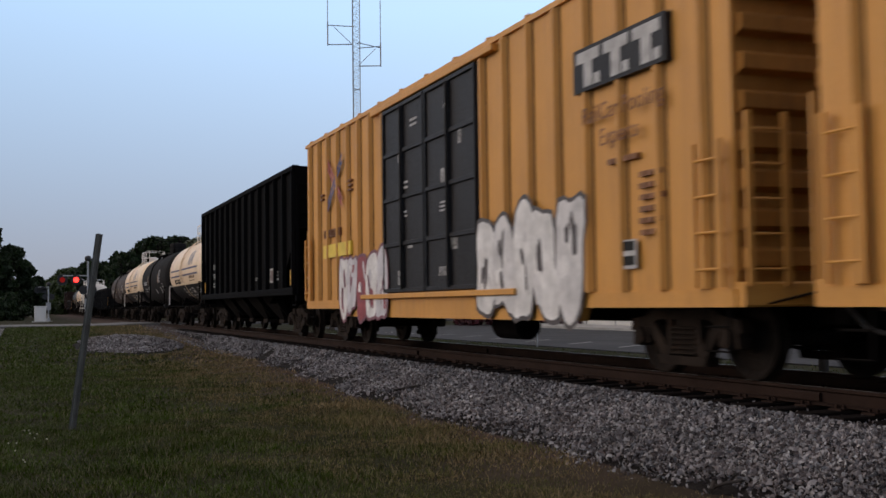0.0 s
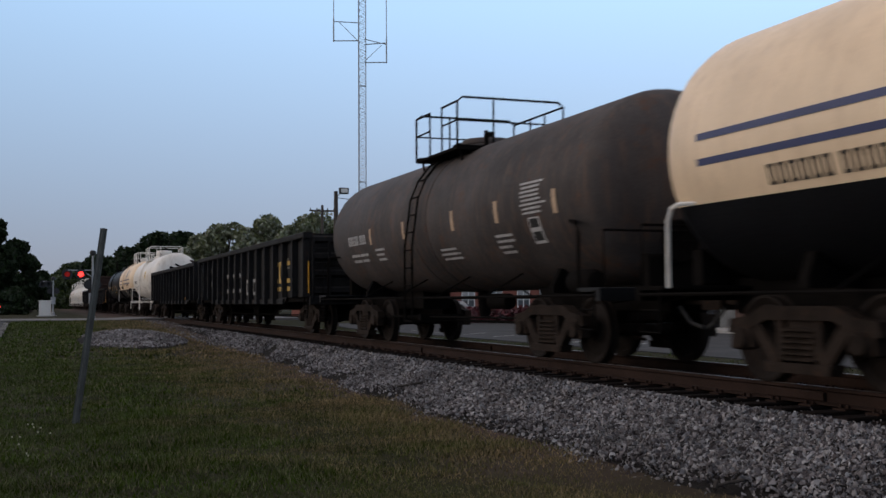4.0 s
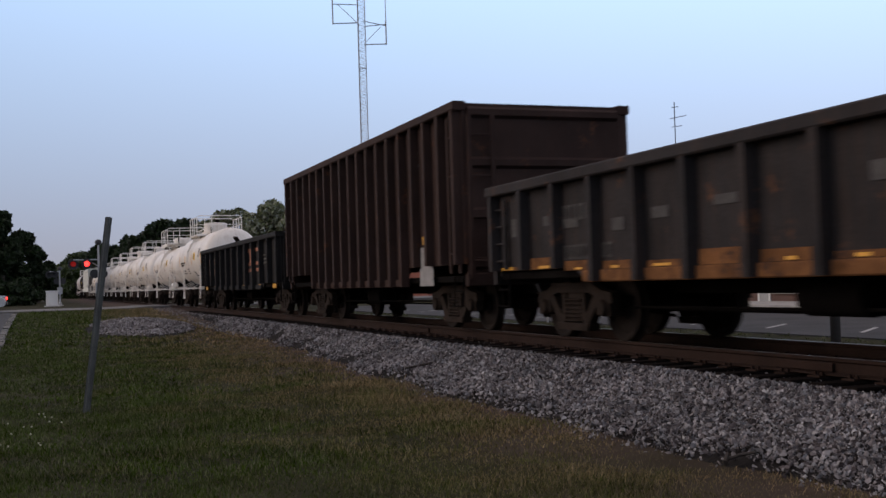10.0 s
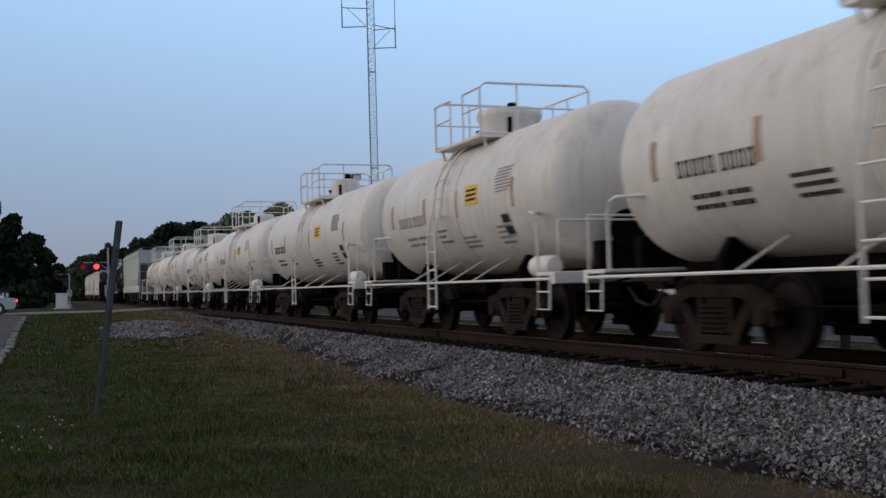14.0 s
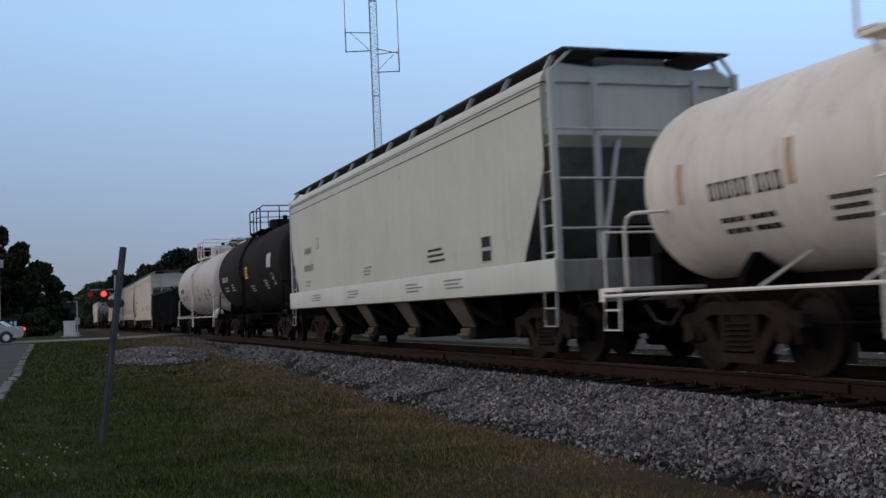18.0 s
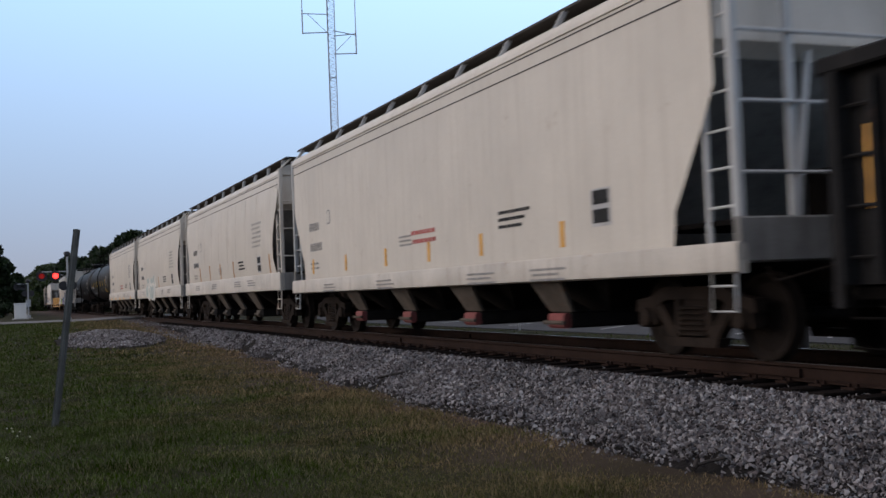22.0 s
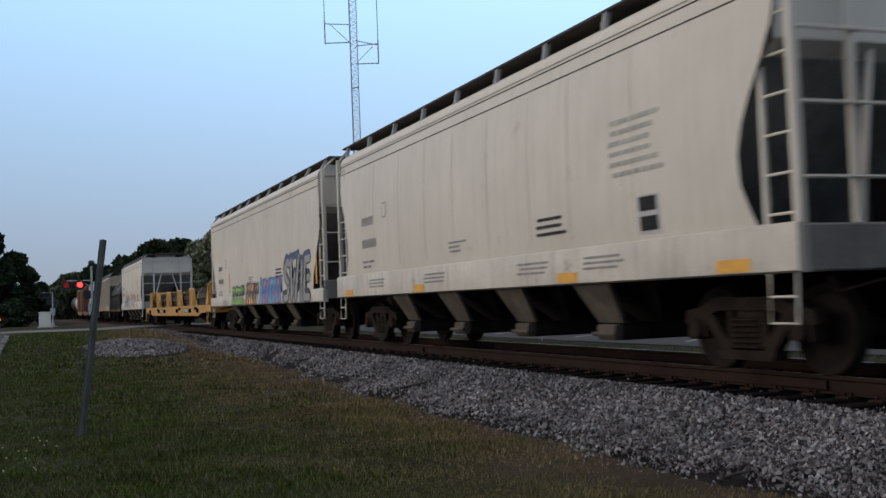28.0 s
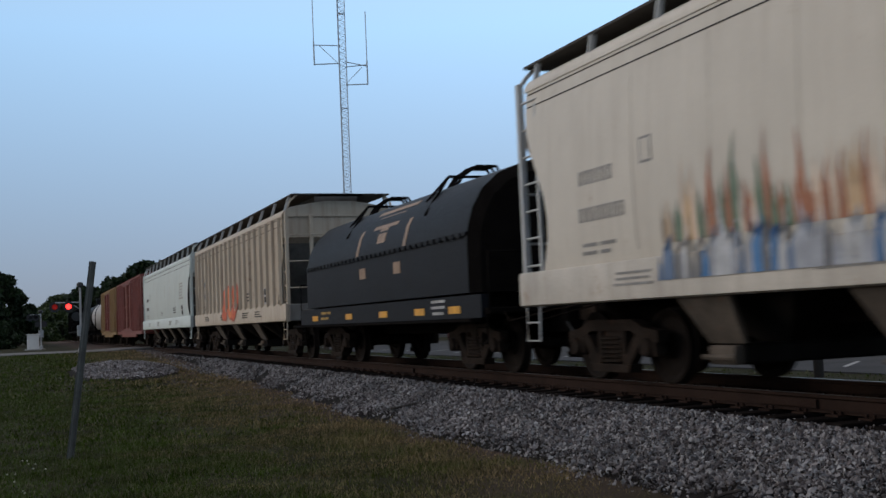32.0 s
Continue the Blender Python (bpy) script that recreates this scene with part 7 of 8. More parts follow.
def make_signals():
    signal_mast(3.28, 71.5 - 6.3, 0.52, "level crossing signal mast with flashing red lamps and a bell", H=3.95)
    signal_mast(1.75, 97, 0.5, "second crossing signal mast beyond the road", arm=-0.6, H=3.2, lit=False)
    th = thing("signal_cabinet", "white steel railway signal cabinet on a concrete pad", "cabinet", at=pose(1.05, 91, 0.48))
    part("body", Mesh().cbox(-0.44, 0.44, -0.4, 0.4, 0.1, 1.2, 0.03), TRIM, th)
    part("door", Mesh().cbox(-0.38, 0.38, -0.425, -0.405, 0.16, 1.12, 0.01), TRIM, th)
    part("roof", Mesh().cbox(-0.5, 0.5, -0.46, 0.46, 1.2, 1.27, 0.02), TRIM, th)
    part("pad", Mesh().cbox(-0.6, 0.6, -0.55, 0.55, -0.3, 0.1, 0.02), CONCRETE, th)


# ---- buildings
def window(parent, x, y, z, w, h, face, arch=False, panes=2, deep=0.12, curtain=True):
    """A window set in a wall; face: 'x' looks towards -x, 'y' towards -y. Its wall is cut by its own depth."""
    def bx(m, a0, a1, d0, d1, z0, z1):
        if face == "x":
            m.box(x + d0, x + d1, y + a0, y + a1, z0, z1)
        else:
            m.box(x + a0, x + a1, y + d0, y + d1, z0, z1)
        return m
    t = 0.07
    v = []
    for d in (-0.04, 0.05):
        for q in (0.0, t):
            for a, zz in ((-w / 2 + q, z + q), (w / 2 - q, z + q), (w / 2 - q, z + h - q), (-w / 2 + q, z + h - q)):
                v.append((x + d, y + a, zz) if face == "x" else (x + a, y + d, zz))
    f = []
    for i in range(4):
        j = (i + 1) % 4
        f += [(i, j, 4 + j, 4 + i), (8 + i, 12 + i, 12 + j, 8 + j), (i, 8 + i, 8 + j, j), (4 + i, 4 + j, 12 + j, 12 + i)]
    wf = part("window", Mesh().add(v, f), TRIM, parent)
    for k in range(1, panes):
        a = -w / 2 + w * k / panes
        part("mullion", bx(Mesh(), a - 0.03, a + 0.03, -0.03, 0.05, z + t, z + h - t), TRIM, wf)
    part("pane", bx(Mesh(), -w / 2 + t, w / 2 - t, 0.0, 0.012, z + t, z + h - t), GLASS, wf)
    if curtain:
        part("curtain", bx(Mesh(), -w / 2 + t, w / 2 - t, -0.012, -0.004, z + h * 0.35, z + h - t), CURTAIN, wf)
    part("sill", bx(Mesh(), -w / 2 - 0.08, w / 2 + 0.08, -0.12, 0.06, z - 0.09, z), CONCRETE, wf)
    if arch:
        part("lintel", bx(Mesh(), -w / 2 - 0.06, w / 2 + 0.06, -0.06, 0.03, z + h, z + h + 0.2), CONCRETE, wf)


def door(parent, x, y, z, w, h, color):
    m = Mesh()
    for a0, a1, z0, z1 in ((-w / 2, -w / 2 + 0.1, z, z + h), (w / 2 - 0.1, w / 2, z, z + h), (-w / 2, w / 2, z + h, z + h + 0.1)):
        m.box(x - 0.06, x + 0.04, y + a0, y + a1, z0, z1)
    d = part("door", m, TRIM, parent)
    part("door_leaf", Mesh().box(x - 0.03, x + 0.01, y - w / 2 + 0.1, y + w / 2 - 0.1, z + 0.02, z + h), color, d)


def make_buildings():
    X = 31.0
    # brick shops
    th = thing("brick_shop_building", "long brown brick shop building with white-framed windows", "building")
    y0, y1, h = -6.0, 43.5, 6.95
    part("wall", Mesh().box(X, X + 14, y0, y1, -0.3, h), BRICK_B, th)
    part("roof_edge", Mesh().cbox(X - 0.08, X + 14.1, y0 - 0.05, y1 + 0.05, h, h + 0.14, 0.03), CONCRETE, th)
    z = 0.2
    for k in range(12):
        y = 41.8 - 1.9 * 2 * k
        window(th, X - 0.01, y, 5.25, 1.0, 0.85, "x", True, 1, curtain=k % 3 == 1)
    for k in range(5):
        y = -9.3 * k
        window(th, X - 0.01, 39.83 + y, 0.62, 2.6, 1.9, "x", False, 3)
        window(th, X - 0.01, 34.9 + y, 0.62, 2.7, 1.9, "x", False, 3)
        door(th, X - 0.01, 41.75 + y, 0.16, 0.9, 2.15, CURTAIN)
        door(th, X - 0.01, 38.1 + y, 0.16, 0.8, 2.15, GLASS)
    for k in range(5):
        zz = 0.35 + 0.14 * k
        part("brick_course", Mesh().box(X - 0.012, X + 0.004, y0, y1 - 0.02, zz - 0.055, zz + 0.055), BRICK_B, th)
    # white block building
    th = thing("white_block_building", "white painted block building with a tall plain wall", "building")
    y0, y1, h = 46.9, 59.2, 8.05
    part("front_wall", Mesh().box(X, X + 0.4, y0, y1, -0.3, h), STUCCO, th)
    part("wall", Mesh().box(X + 0.402, X + 12, y0 + 0.3, y1 - 0.1, -0.3, 6.3), STUCCO, th)
    part("coping", Mesh().cbox(X - 0.06, X + 0.46, y0 - 0.05, y1 + 0.05, h, h + 0.12, 0.03), STUCCO, th)
    for k in range(4):
        y = 47.6 + 3.4 * k
        part("pilaster", Mesh().box(X - 0.08, X + 0.002, y - 0.12, y + 0.12, -0.2, 3.4), STUCCO, th)
    part("roller_door", Mesh().box(X - 0.05, X - 0.004, 48.2, 51.2, 0.15, 2.9), mat("galvanised_shutter", (0.36, 0.37, 0.38), 0.6, var=0.15, stretch=(1, 1, 8)), th)
    for k in range(3):
        part("vent_pipe", Mesh().tube([(X + 1.5, 47.6 + 4.3 * k, 6.3), (X + 1.5, 47.6 + 4.3 * k, h + 0.5)], 0.06, 8), GALV, th)
    solid("dust_bin", Mesh().lathe([(0.34, 0), (0.38, 1.0), (0.4, 1.02), (0.36, 1.15), (0.05, 1.2)], 2, 14), DARK, "dark round litter bin on the pavement", "bin", at=pose(30.0, 43.9, 0.2))
    m = Mesh().tube([(0, 0, -1.85), (0, 0, 3.0)], 0.03, 6)
    for z, l in ((2.1, 1.0), (1.6, 0.5), (2.7, 0.25)):
        m.tube([(-0.1, l * 0.3, z), (0.1, -l, z)], 0.02, 5)
    solid("roof_aerial", m, DARK, "old television aerial on the roof", "aerial", at=pose(X + 2.5, 52.6, h + 0.1))
    # low link between the two
    th = thing("link_building", "narrow dark infill between two shop buildings", "building")
    part("wall", Mesh().box(X + 0.8, X + 8, 43.52, 46.88, -0.2, 6.9), mat("grey_siding", (0.12, 0.125, 0.13), 0.7), th)
    # red brick block behind
    th = thing("red_brick_building", "two-storey red brick building with arched upper windows", "building")
    x0, x1, yb, h = 27.9, 44, 79, 8.0
    part("wall", Mesh().box(x0, x1, yb, yb + 26, -0.3, h), BRICK_R, th)
    part("cornice", Mesh().cbox(x0 - 0.1, x1 + 0.1, yb - 0.1, yb + 26.1, h, h + 0.16, 0.03), BRICK_B, th)
    for k in range(3):
        part("cornice_band", Mesh().box(x0 - 0.05 - 0.02 * k, x1, yb - 0.05 - 0.02 * k, yb - 0.002, h - 0.6 + 0.2 * k, h - 0.48 + 0.2 * k), BRICK_R, th)
    for k in range(6):
        window(th, x0 + 1.5 + 2.35 * k, yb - 0.02, 4.6, 0.95, 1.35, "y", True, 1, curtain=True)
        window(th, x0 + 1.5 + 2.35 * k, yb - 0.02, 1.0, 1.1, 1.6, "y", True, 2)
    for k in range(4):
        part("wall_panel", Mesh().box(x0 + 1.0 + 3.8 * k, x0 + 4.2 + 3.8 * k, yb - 0.04, yb - 0.003, h - 1.6, h - 0.8), BRICK_R, th)
    part("chimney", Mesh().cbox(x0 + 0.8, x0 + 1.6, yb + 4, yb + 4.8, h, h + 0.9, 0.02), BRICK_R, th)
    th = thing("low_brick_annex", "low red brick annex with a flat roof", "building")
    part("wall", Mesh().box(23.5, 27.85, 86, 104, -0.3, 5.2), BRICK_R, th)
    part("roof_edge", Mesh().cbox(23.4, 27.84, 85.9, 104.1, 5.2, 5.32, 0.02), BRICK_B, th)
    for k in range(2):
        window(th, 24.7 + 1.9 * k, 85.98, 2.9, 0.9, 1.2, "y", True, 1)
    solid("red_hedge", leaf_cloud([(25.0 + 1.5 * i + 0.3 * (i % 2), 61.5 - 0.6 * i, 0.55, 0.9, 0.9, 0.6) for i in range(5)], 700, 0.16, 5), mat("red_barberry_leaf", (0.10, 0.025, 0.03), 0.7, var=0.3, island=0.4), "clipped dark red barberry hedge", "hedge")


# ---- trees
def leaf_cloud(blobs, n, size, seed):
    """Many small leaf-sized faces scattered through lumps: (x, y, z, rx, ry, rz)."""
    r = np.random.RandomState(abs(seed))
    m = Mesh()
    vs, fs = [], []
    k = 0
    for (x, y, z, rx, ry, rz) in blobs:
        d = r.normal(size=(n, 3))
        d /= np.linalg.norm(d, axis=1)[:, None]
        rad = r.uniform(0.45, 1.05, (n, 1)) ** 0.6
        c = d * rad * np.array([rx, ry, rz]) + np.array([x, y, z])
        a = r.normal(size=(n, 3))
        a /= np.linalg.norm(a, axis=1)[:, None]
        b = np.cross(a, r.normal(size=(n, 3)))
        b /= np.linalg.norm(b, axis=1)[:, None]
        s = size * r.uniform(0.6, 1.4, (n, 1))
        quad = np.stack([c - a * s, c - b * s * 0.55, c + a * s, c + b * s * 0.55], 1)
        vs.append(quad.reshape(-1, 3))
        fs.append(np.arange(4 * n).reshape(-1, 4) + k)
        k += 4 * n
    m.v, m.f = np.concatenate(vs).tolist(), [tuple(f) for f in np.concatenate(fs).tolist()]
    return m


# the light leaf colour is paled to include distance haze and backlight
LEAF = {"dark": mat("dark_oak_leaf", (0.022, 0.034, 0.016), 0.75, var=0.3, scale=0.6, island=0.5, spec=0.06),
        "mid": mat("green_leaf", (0.058, 0.076, 0.034), 0.75, var=0.3, scale=0.6, island=0.5, spec=0.06),
        "light": mat("haze_paled_green_leaf", (0.165, 0.18, 0.11), 0.75, var=0.25, scale=0.6, island=0.5, spec=0.06)}


def tree(x, y, h, spread, shade, seed, low=0.18, n=420, size=0.26, sparse=1.0, label=""):
    r = random.Random(seed)
    z0 = gh(x, y) if y < 100 else 0.4
    names = {"dark": "dense dark broadleaf tree beyond the crossing", "mid": "full green broadleaf tree behind the track", "light": "airy green tree behind the track, leaf colour paled for haze"}
    th = thing("tree", label or names[shade], "tree", "trees", at=pose(x, y, z0 - 0.1))
    m = Mesh()
    m.lathe([(0.035 * h, 0), (0.022 * h, 0.15 * h), (0.016 * h, 0.5 * h), (0.005 * h, 0.9 * h)], 2, 8)
    blobs = []
    k = int(16 + 10 * r.random())
    for i in range(k):
        u = i / k
        zz = h * (low + (0.93 - low) * (u ** 0.8))
        prof = math.sin(math.pi * min(1.0, 0.22 + 0.78 * u)) ** 0.7
        a = r.uniform(0, 6.28)
        q = spread * prof * r.uniform(0.35, 0.95)
        bx, by = q * math.cos(a), q * math.sin(a)
        s = spread * r.uniform(0.28, 0.45)
        blobs.append((bx, by, zz, s, s, s * r.uniform(0.6, 0.9)))
        m.tube([(0, 0, max(0.1 * h, zz - 0.25 * h)), (bx * 0.5, by * 0.5, zz - 0.08 * h), (bx, by, zz)], 0.006 * h, 5)
    part("trunk", m, WOOD, th)
    part("crown", leaf_cloud(blobs, int(n * sparse), size, seed), LEAF[shade], th)


# ---- road vehicles
def road_car(kind, label, paint, at):
    """A saloon or a pickup: lofted body, glass, wheels, lamps; its nose towards +x."""
    th = thing("pickup_truck" if kind == "pickup" else "sedan", label, "truck" if kind == "pickup" else "car", at=at)
    if kind == "pickup":
        low = [(-2.75, 0.55), (-2.72, 1.15), (-0.6, 1.17), (1.25, 1.15), (2.5, 1.08), (2.75, 0.95), (2.8, 0.5), (2.2, 0.38), (-2.6, 0.42)]
        cab = [(-0.75, 1.16), (-0.6, 1.82), (-0.2, 1.90), (0.75, 1.88), (1.45, 1.16)]
        w, axles, r = 0.97, (-1.75, 1.8), 0.38
    else:
        low = [(-2.35, 0.5), (-2.38, 0.85), (-2.2, 0.98), (-1.4, 1.02), (0.95, 0.98), (1.9, 0.88), (2.3, 0.72), (2.36, 0.45), (2.2, 0.28), (-2.2, 0.28)]
        cab = [(-1.6, 1.0), (-1.0, 1.38), (-0.6, 1.44), (0.25, 1.43), (1.15, 0.98)]
        w, axles, r = 0.88, (-1.38, 1.42), 0.31
    body = part("body", Mesh().prism(low, 1, -w, w), paint, th)
    m = Mesh()
    n = len(cab)
    v = [(x, -w * (0.97 if z < 1.2 else 0.78), z) for x, z in cab] + [(x, w * (0.97 if z < 1.2 else 0.78), z) for x, z in cab]
    m.add(v, [(i, (i + 1) % n, n + (i + 1) % n, n + i) for i in range(n)] + [tuple(range(n)), tuple(range(2 * n - 1, n - 1, -1))])
    part("cab", m, GLASS, th, "dark glass cabin")
    ins = [(x * 0.985, z + 0.012) for x, z in cab[1:-1]]
    m = Mesh()
    m.sheet([[(x, -w * 0.79, z) for x, z in ins], [(x, w * 0.79, z) for x, z in ins]])
    part("roof", m, paint, th)
    m = Mesh()
    for i in (0, n - 2):
        for s in (-1, 1):
            a, b = v[i], v[i + 1]
            m.tube([(a[0], s * abs(a[1]) + 0.005 * s, a[2]), (b[0], s * abs(b[1]) + 0.005 * s, b[2])], 0.035, 5)
    for s in (-1, 1):
        m.tube([(cab[2][0] + 0.15, s * w * 0.985, 1.0), (cab[2][0] + 0.2, s * w * 0.80, cab[2][1] - 0.01)], 0.035, 5)
    part("pillar", m, paint, th)
    for x in axles:
        for s in (-1, 1):
            wh = part("wheel", Mesh().lathe([(0.05, -0.09), (r * 0.62, -0.10), (r * 0.66, -0.08), (r, -0.08), (r, 0.09), (r * 0.66, 0.09), (0.05, 0.09)], 1, 20), RUBBER, th, at=pose(x, s * (w - 0.06), r))
            part("rim", Mesh().lathe([(0.02, -0.115), (r * 0.3, -0.125), (r * 0.6, -0.105), (r * 0.6, -0.10)], 1, 16), TRIM, wh, at=pose(0, 0, 0, 0, 0, 0 if s < 0 else 180))
            part("wheel_arch", Mesh().lathe([(r + 0.06, -0.01), (r + 0.07, 0.02)], 1, 20), DARK, th, at=pose(x, s * (w + 0.002) - 0.01, r))
    for s in (-1, 1):
        xh, zh = (2.62, 0.85) if kind == "pickup" else (2.14, 0.70)
        part("headlight", Mesh().cbox(xh, xh + 0.14, s * (w - 0.22) - 0.18, s * (w - 0.22) + 0.18, zh - 0.07, zh + 0.08, 0.03), TRIM, th)
        xt, zt = (-2.77, 0.9) if kind == "pickup" else (-2.40, 0.78)
        part("tail_lamp", Mesh().cbox(xt, xt + 0.05, s * (w - 0.14) - 0.1, s * (w - 0.14) + 0.1, zt - 0.09, zt + 0.09, 0.02), mat("tail_red", (0.3, 0.02, 0.02), 0.3), th)
    part("bumper", Mesh().cbox(low[7][0] - 0.02 if kind != "pickup" else 2.76, (low[7][0] if kind != "pickup" else 2.76) + 0.08, -w * 0.95, w * 0.95, 0.38, 0.55, 0.03), DARK, th)
    return th


def make_vehicles():
    road_car("sedan", "silver-grey sedan waiting on the road before the crossing", mat("silver_car_paint", (0.40, 0.41, 0.40), 0.3, 0.3, var=0.05), pose(-4.1, 69.2, 0.56))
    road_car("sedan", "dark navy sedan parked across the track", mat("navy_car_paint", (0.02, 0.022, 0.035), 0.25, 0.2, var=0.1), pose(26.6, 69.5, 0.10, 0, 0, 90))
    road_car("pickup", "white pickup truck parked beside the block building", mat("white_car_paint", (0.6, 0.6, 0.6), 0.3, var=0.05), pose(34.3, 66.5, 0.06, 0, 0, 172))
    far_car = road_car("sedan", "dark sedan beyond the crossing with its brake lamps lit", mat("dark_grey_car_paint", (0.02, 0.02, 0.022), 0.35, 0.2, var=0.1), pose(-4.6, 86.0, 0.5, 0, 0, 160))
    for ob in far_car.children:
        if ob.name.startswith("tail_lamp"):
            ob.data.materials[0] = RED_ON
    th = thing("utility_pole", "tall thin utility pole before the dark trees", "utility pole", at=pose(-4.9, 110, 0.4))
    part("pole", Mesh().lathe([(0.15, -0.4), (0.10, 9.4)], 2, 10), CONCRETE, th)
    part("pole_bracket", Mesh().cbox(-0.35, 0.35, -0.05, 0.05, 8.6, 8.72, 0.01), GALV, th)
    part("transformer", Mesh().lathe([(0.18, 6.6), (0.2, 6.7), (0.2, 7.3), (0.18, 7.35)], 2, 12, (0.25, 0, 0)), GALV, th)
    th = thing("road_sign", "small square road sign on a thin post", "sign", at=pose(-3.4, 101, 0.45))
    part("post", Mesh().tube([(0, 0, -0.3), (0, 0, 1.7)], 0.03, 6), GALV, th)
    part("sign_plate", Mesh().cbox(-0.35, 0.35, -0.05, -0.03, 0.95, 1.65, 0.005), DARK, th)
    for dx in (-0.17, 0.17):
        part("sign_mark", Mesh().cbox(dx - 0.1, dx + 0.1, -0.056, -0.051, 1.12, 1.48, 0.002), TRIM, th)


def make_trees():
    # beyond the crossing, on the street's side
    r = random.Random(12)
    for x, y, h, s in ((-17, 122, 12.5, 5.0), (-12.5, 126, 12.6, 4.2), (-8.8, 128, 12.0, 3.6), (-6.0, 130, 11.2, 3.0), (-3.6, 132, 9.5, 2.6), (-1.6, 134, 7.6, 2.2), (0.0, 138, 5.8, 1.8), (1.1, 143, 4.6, 1.4), (-13, 140, 13, 5.0), (-22, 128, 14, 6), (-8, 146, 11, 4)):
        tree(x, y, h * 1.16, s, "dark", int(x * 7 + y), 0.06, 620, 0.30)
    for x, y, h, s in ((-1.5, 108, 2.6, 1.5), (-3.4, 107, 2.2, 1.4)):
        tree(x, y, h, s, "dark", int(y + 3 * x), 0.02, 200, 0.2, label="low dark shrub before the trees")
    # across the track, dark row then lighter crowns
    for x, y, h, s in ((8.5, 240, 10.5, 5), (12, 225, 11.5, 5), (15, 205, 12.0, 5), (16.8, 190, 12.8, 4.6), (18.2, 172, 13.6, 4.4), (20.5, 165, 13.2, 4.4), (22.0, 158, 12.0, 4.2), (13.5, 235, 11, 5), (24.5, 168, 11, 4.5), (5.2, 255, 8.5, 4), (7.6, 262, 9.5, 4.5), (3.6, 240, 6.5, 3.2), (2.2, 225, 5.0, 2.6), (6.6, 215, 7.5, 3.2)):
        tree(x, y, h * 0.9, s, "dark" if h > 11.4 else "mid", int(x * 5 + y), 0.08, 420, 0.36)
    for x, y, h, s in ((20.5, 122, 10.2, 3.6), (23.5, 118, 10.8, 3.8), (26.5, 114, 10.6, 3.6), (29.5, 118, 11.2, 3.8), (32.5, 122, 10.4, 3.6), (18.0, 128, 9.4, 3.0), (30.0, 140, 10.5, 4.2), (36.0, 128, 9.6, 3.6)):
        tree(x, y, h, s, "light" if x < 30 else "mid", int(x * 11 + y), 0.10, 420, 0.24, 0.85)
    # a far wood closes the distance
    blobs = []
    rr = random.Random(2)
    for k in range(70):
        a = -70 + 140 * k / 69
        d = rr.uniform(300, 380)
        blobs.append((d * math.sin(radians(a)), d * math.cos(radians(a)), rr.uniform(4, 8), 10, 6, rr.uniform(5, 8)))
    ob = solid("far_woods", leaf_cloud(blobs, 260, 0.9, 9), LEAF["mid"], "distant woods along the horizon", "woods", kind="stuff")

# ---------------------------------------------------------------- the train, front to back
K_LEN = 0.9664
ENDS = {}


def fit_cars(spec):
    """spec: name, rear end along the train, tank or not. Gives each car's body span from coupler to coupler."""
    c = 9.47 * K_LEN - 0.65
    for name, rear, tank in spec:
        s1 = rear * K_LEN + (0.25 if tank else 0.0)
        s0 = c + (1.04 if tank else 0.65)
        ENDS[name] = (s0, s1)
        c = s1 + (1.04 if tank else 0.65)


fit_cars((("A", 27.77, 0), ("H", 45.54, 0), ("T1", 57.46, 1), ("T2", 72.0, 1), ("T3", 84.8, 1), ("T4", 100.3, 1), ("G1", 121.63, 0), ("G2", 141.35, 0), ("T5", 156.4, 1), ("T6", 168.91, 1), ("T7", 184.1, 1),
          ("G3", 201.74, 0), ("H2", 216.75, 0), ("G4", 234.2, 0), ("W1", 245.68, 1), ("W2", 260.1, 1), ("W3", 272.9, 1), ("W4", 283.8, 1), ("W5", 297.6, 1), ("W6", 310.05, 1), ("W7", 322.9, 1), ("W8", 334.97, 1), ("W9", 347.5, 1),
          ("C1", 368.25, 0), ("B1", 384.12, 1), ("B2", 401.05, 1), ("G5", 418.23, 0), ("C2", 437.7, 0), ("C3", 455.4, 0), ("C4", 472.85, 0), ("C5", 490.35, 0), ("B3", 510.22, 1), ("B4", 530.36, 1), ("C6", 548.92, 0), ("C7", 568.15, 0),
          ("F1", 595.83, 0), ("C8", 614.17, 0), ("K", 627.74, 0), ("C9", 645.43, 0), ("C10", 665.66, 0), ("R1", 683.73, 0), ("R2", 700.0, 0), ("B5", 715.0, 1), ("B6", 731.0, 1), ("H3", 749.0, 0), ("H4", 767.0, 0)))


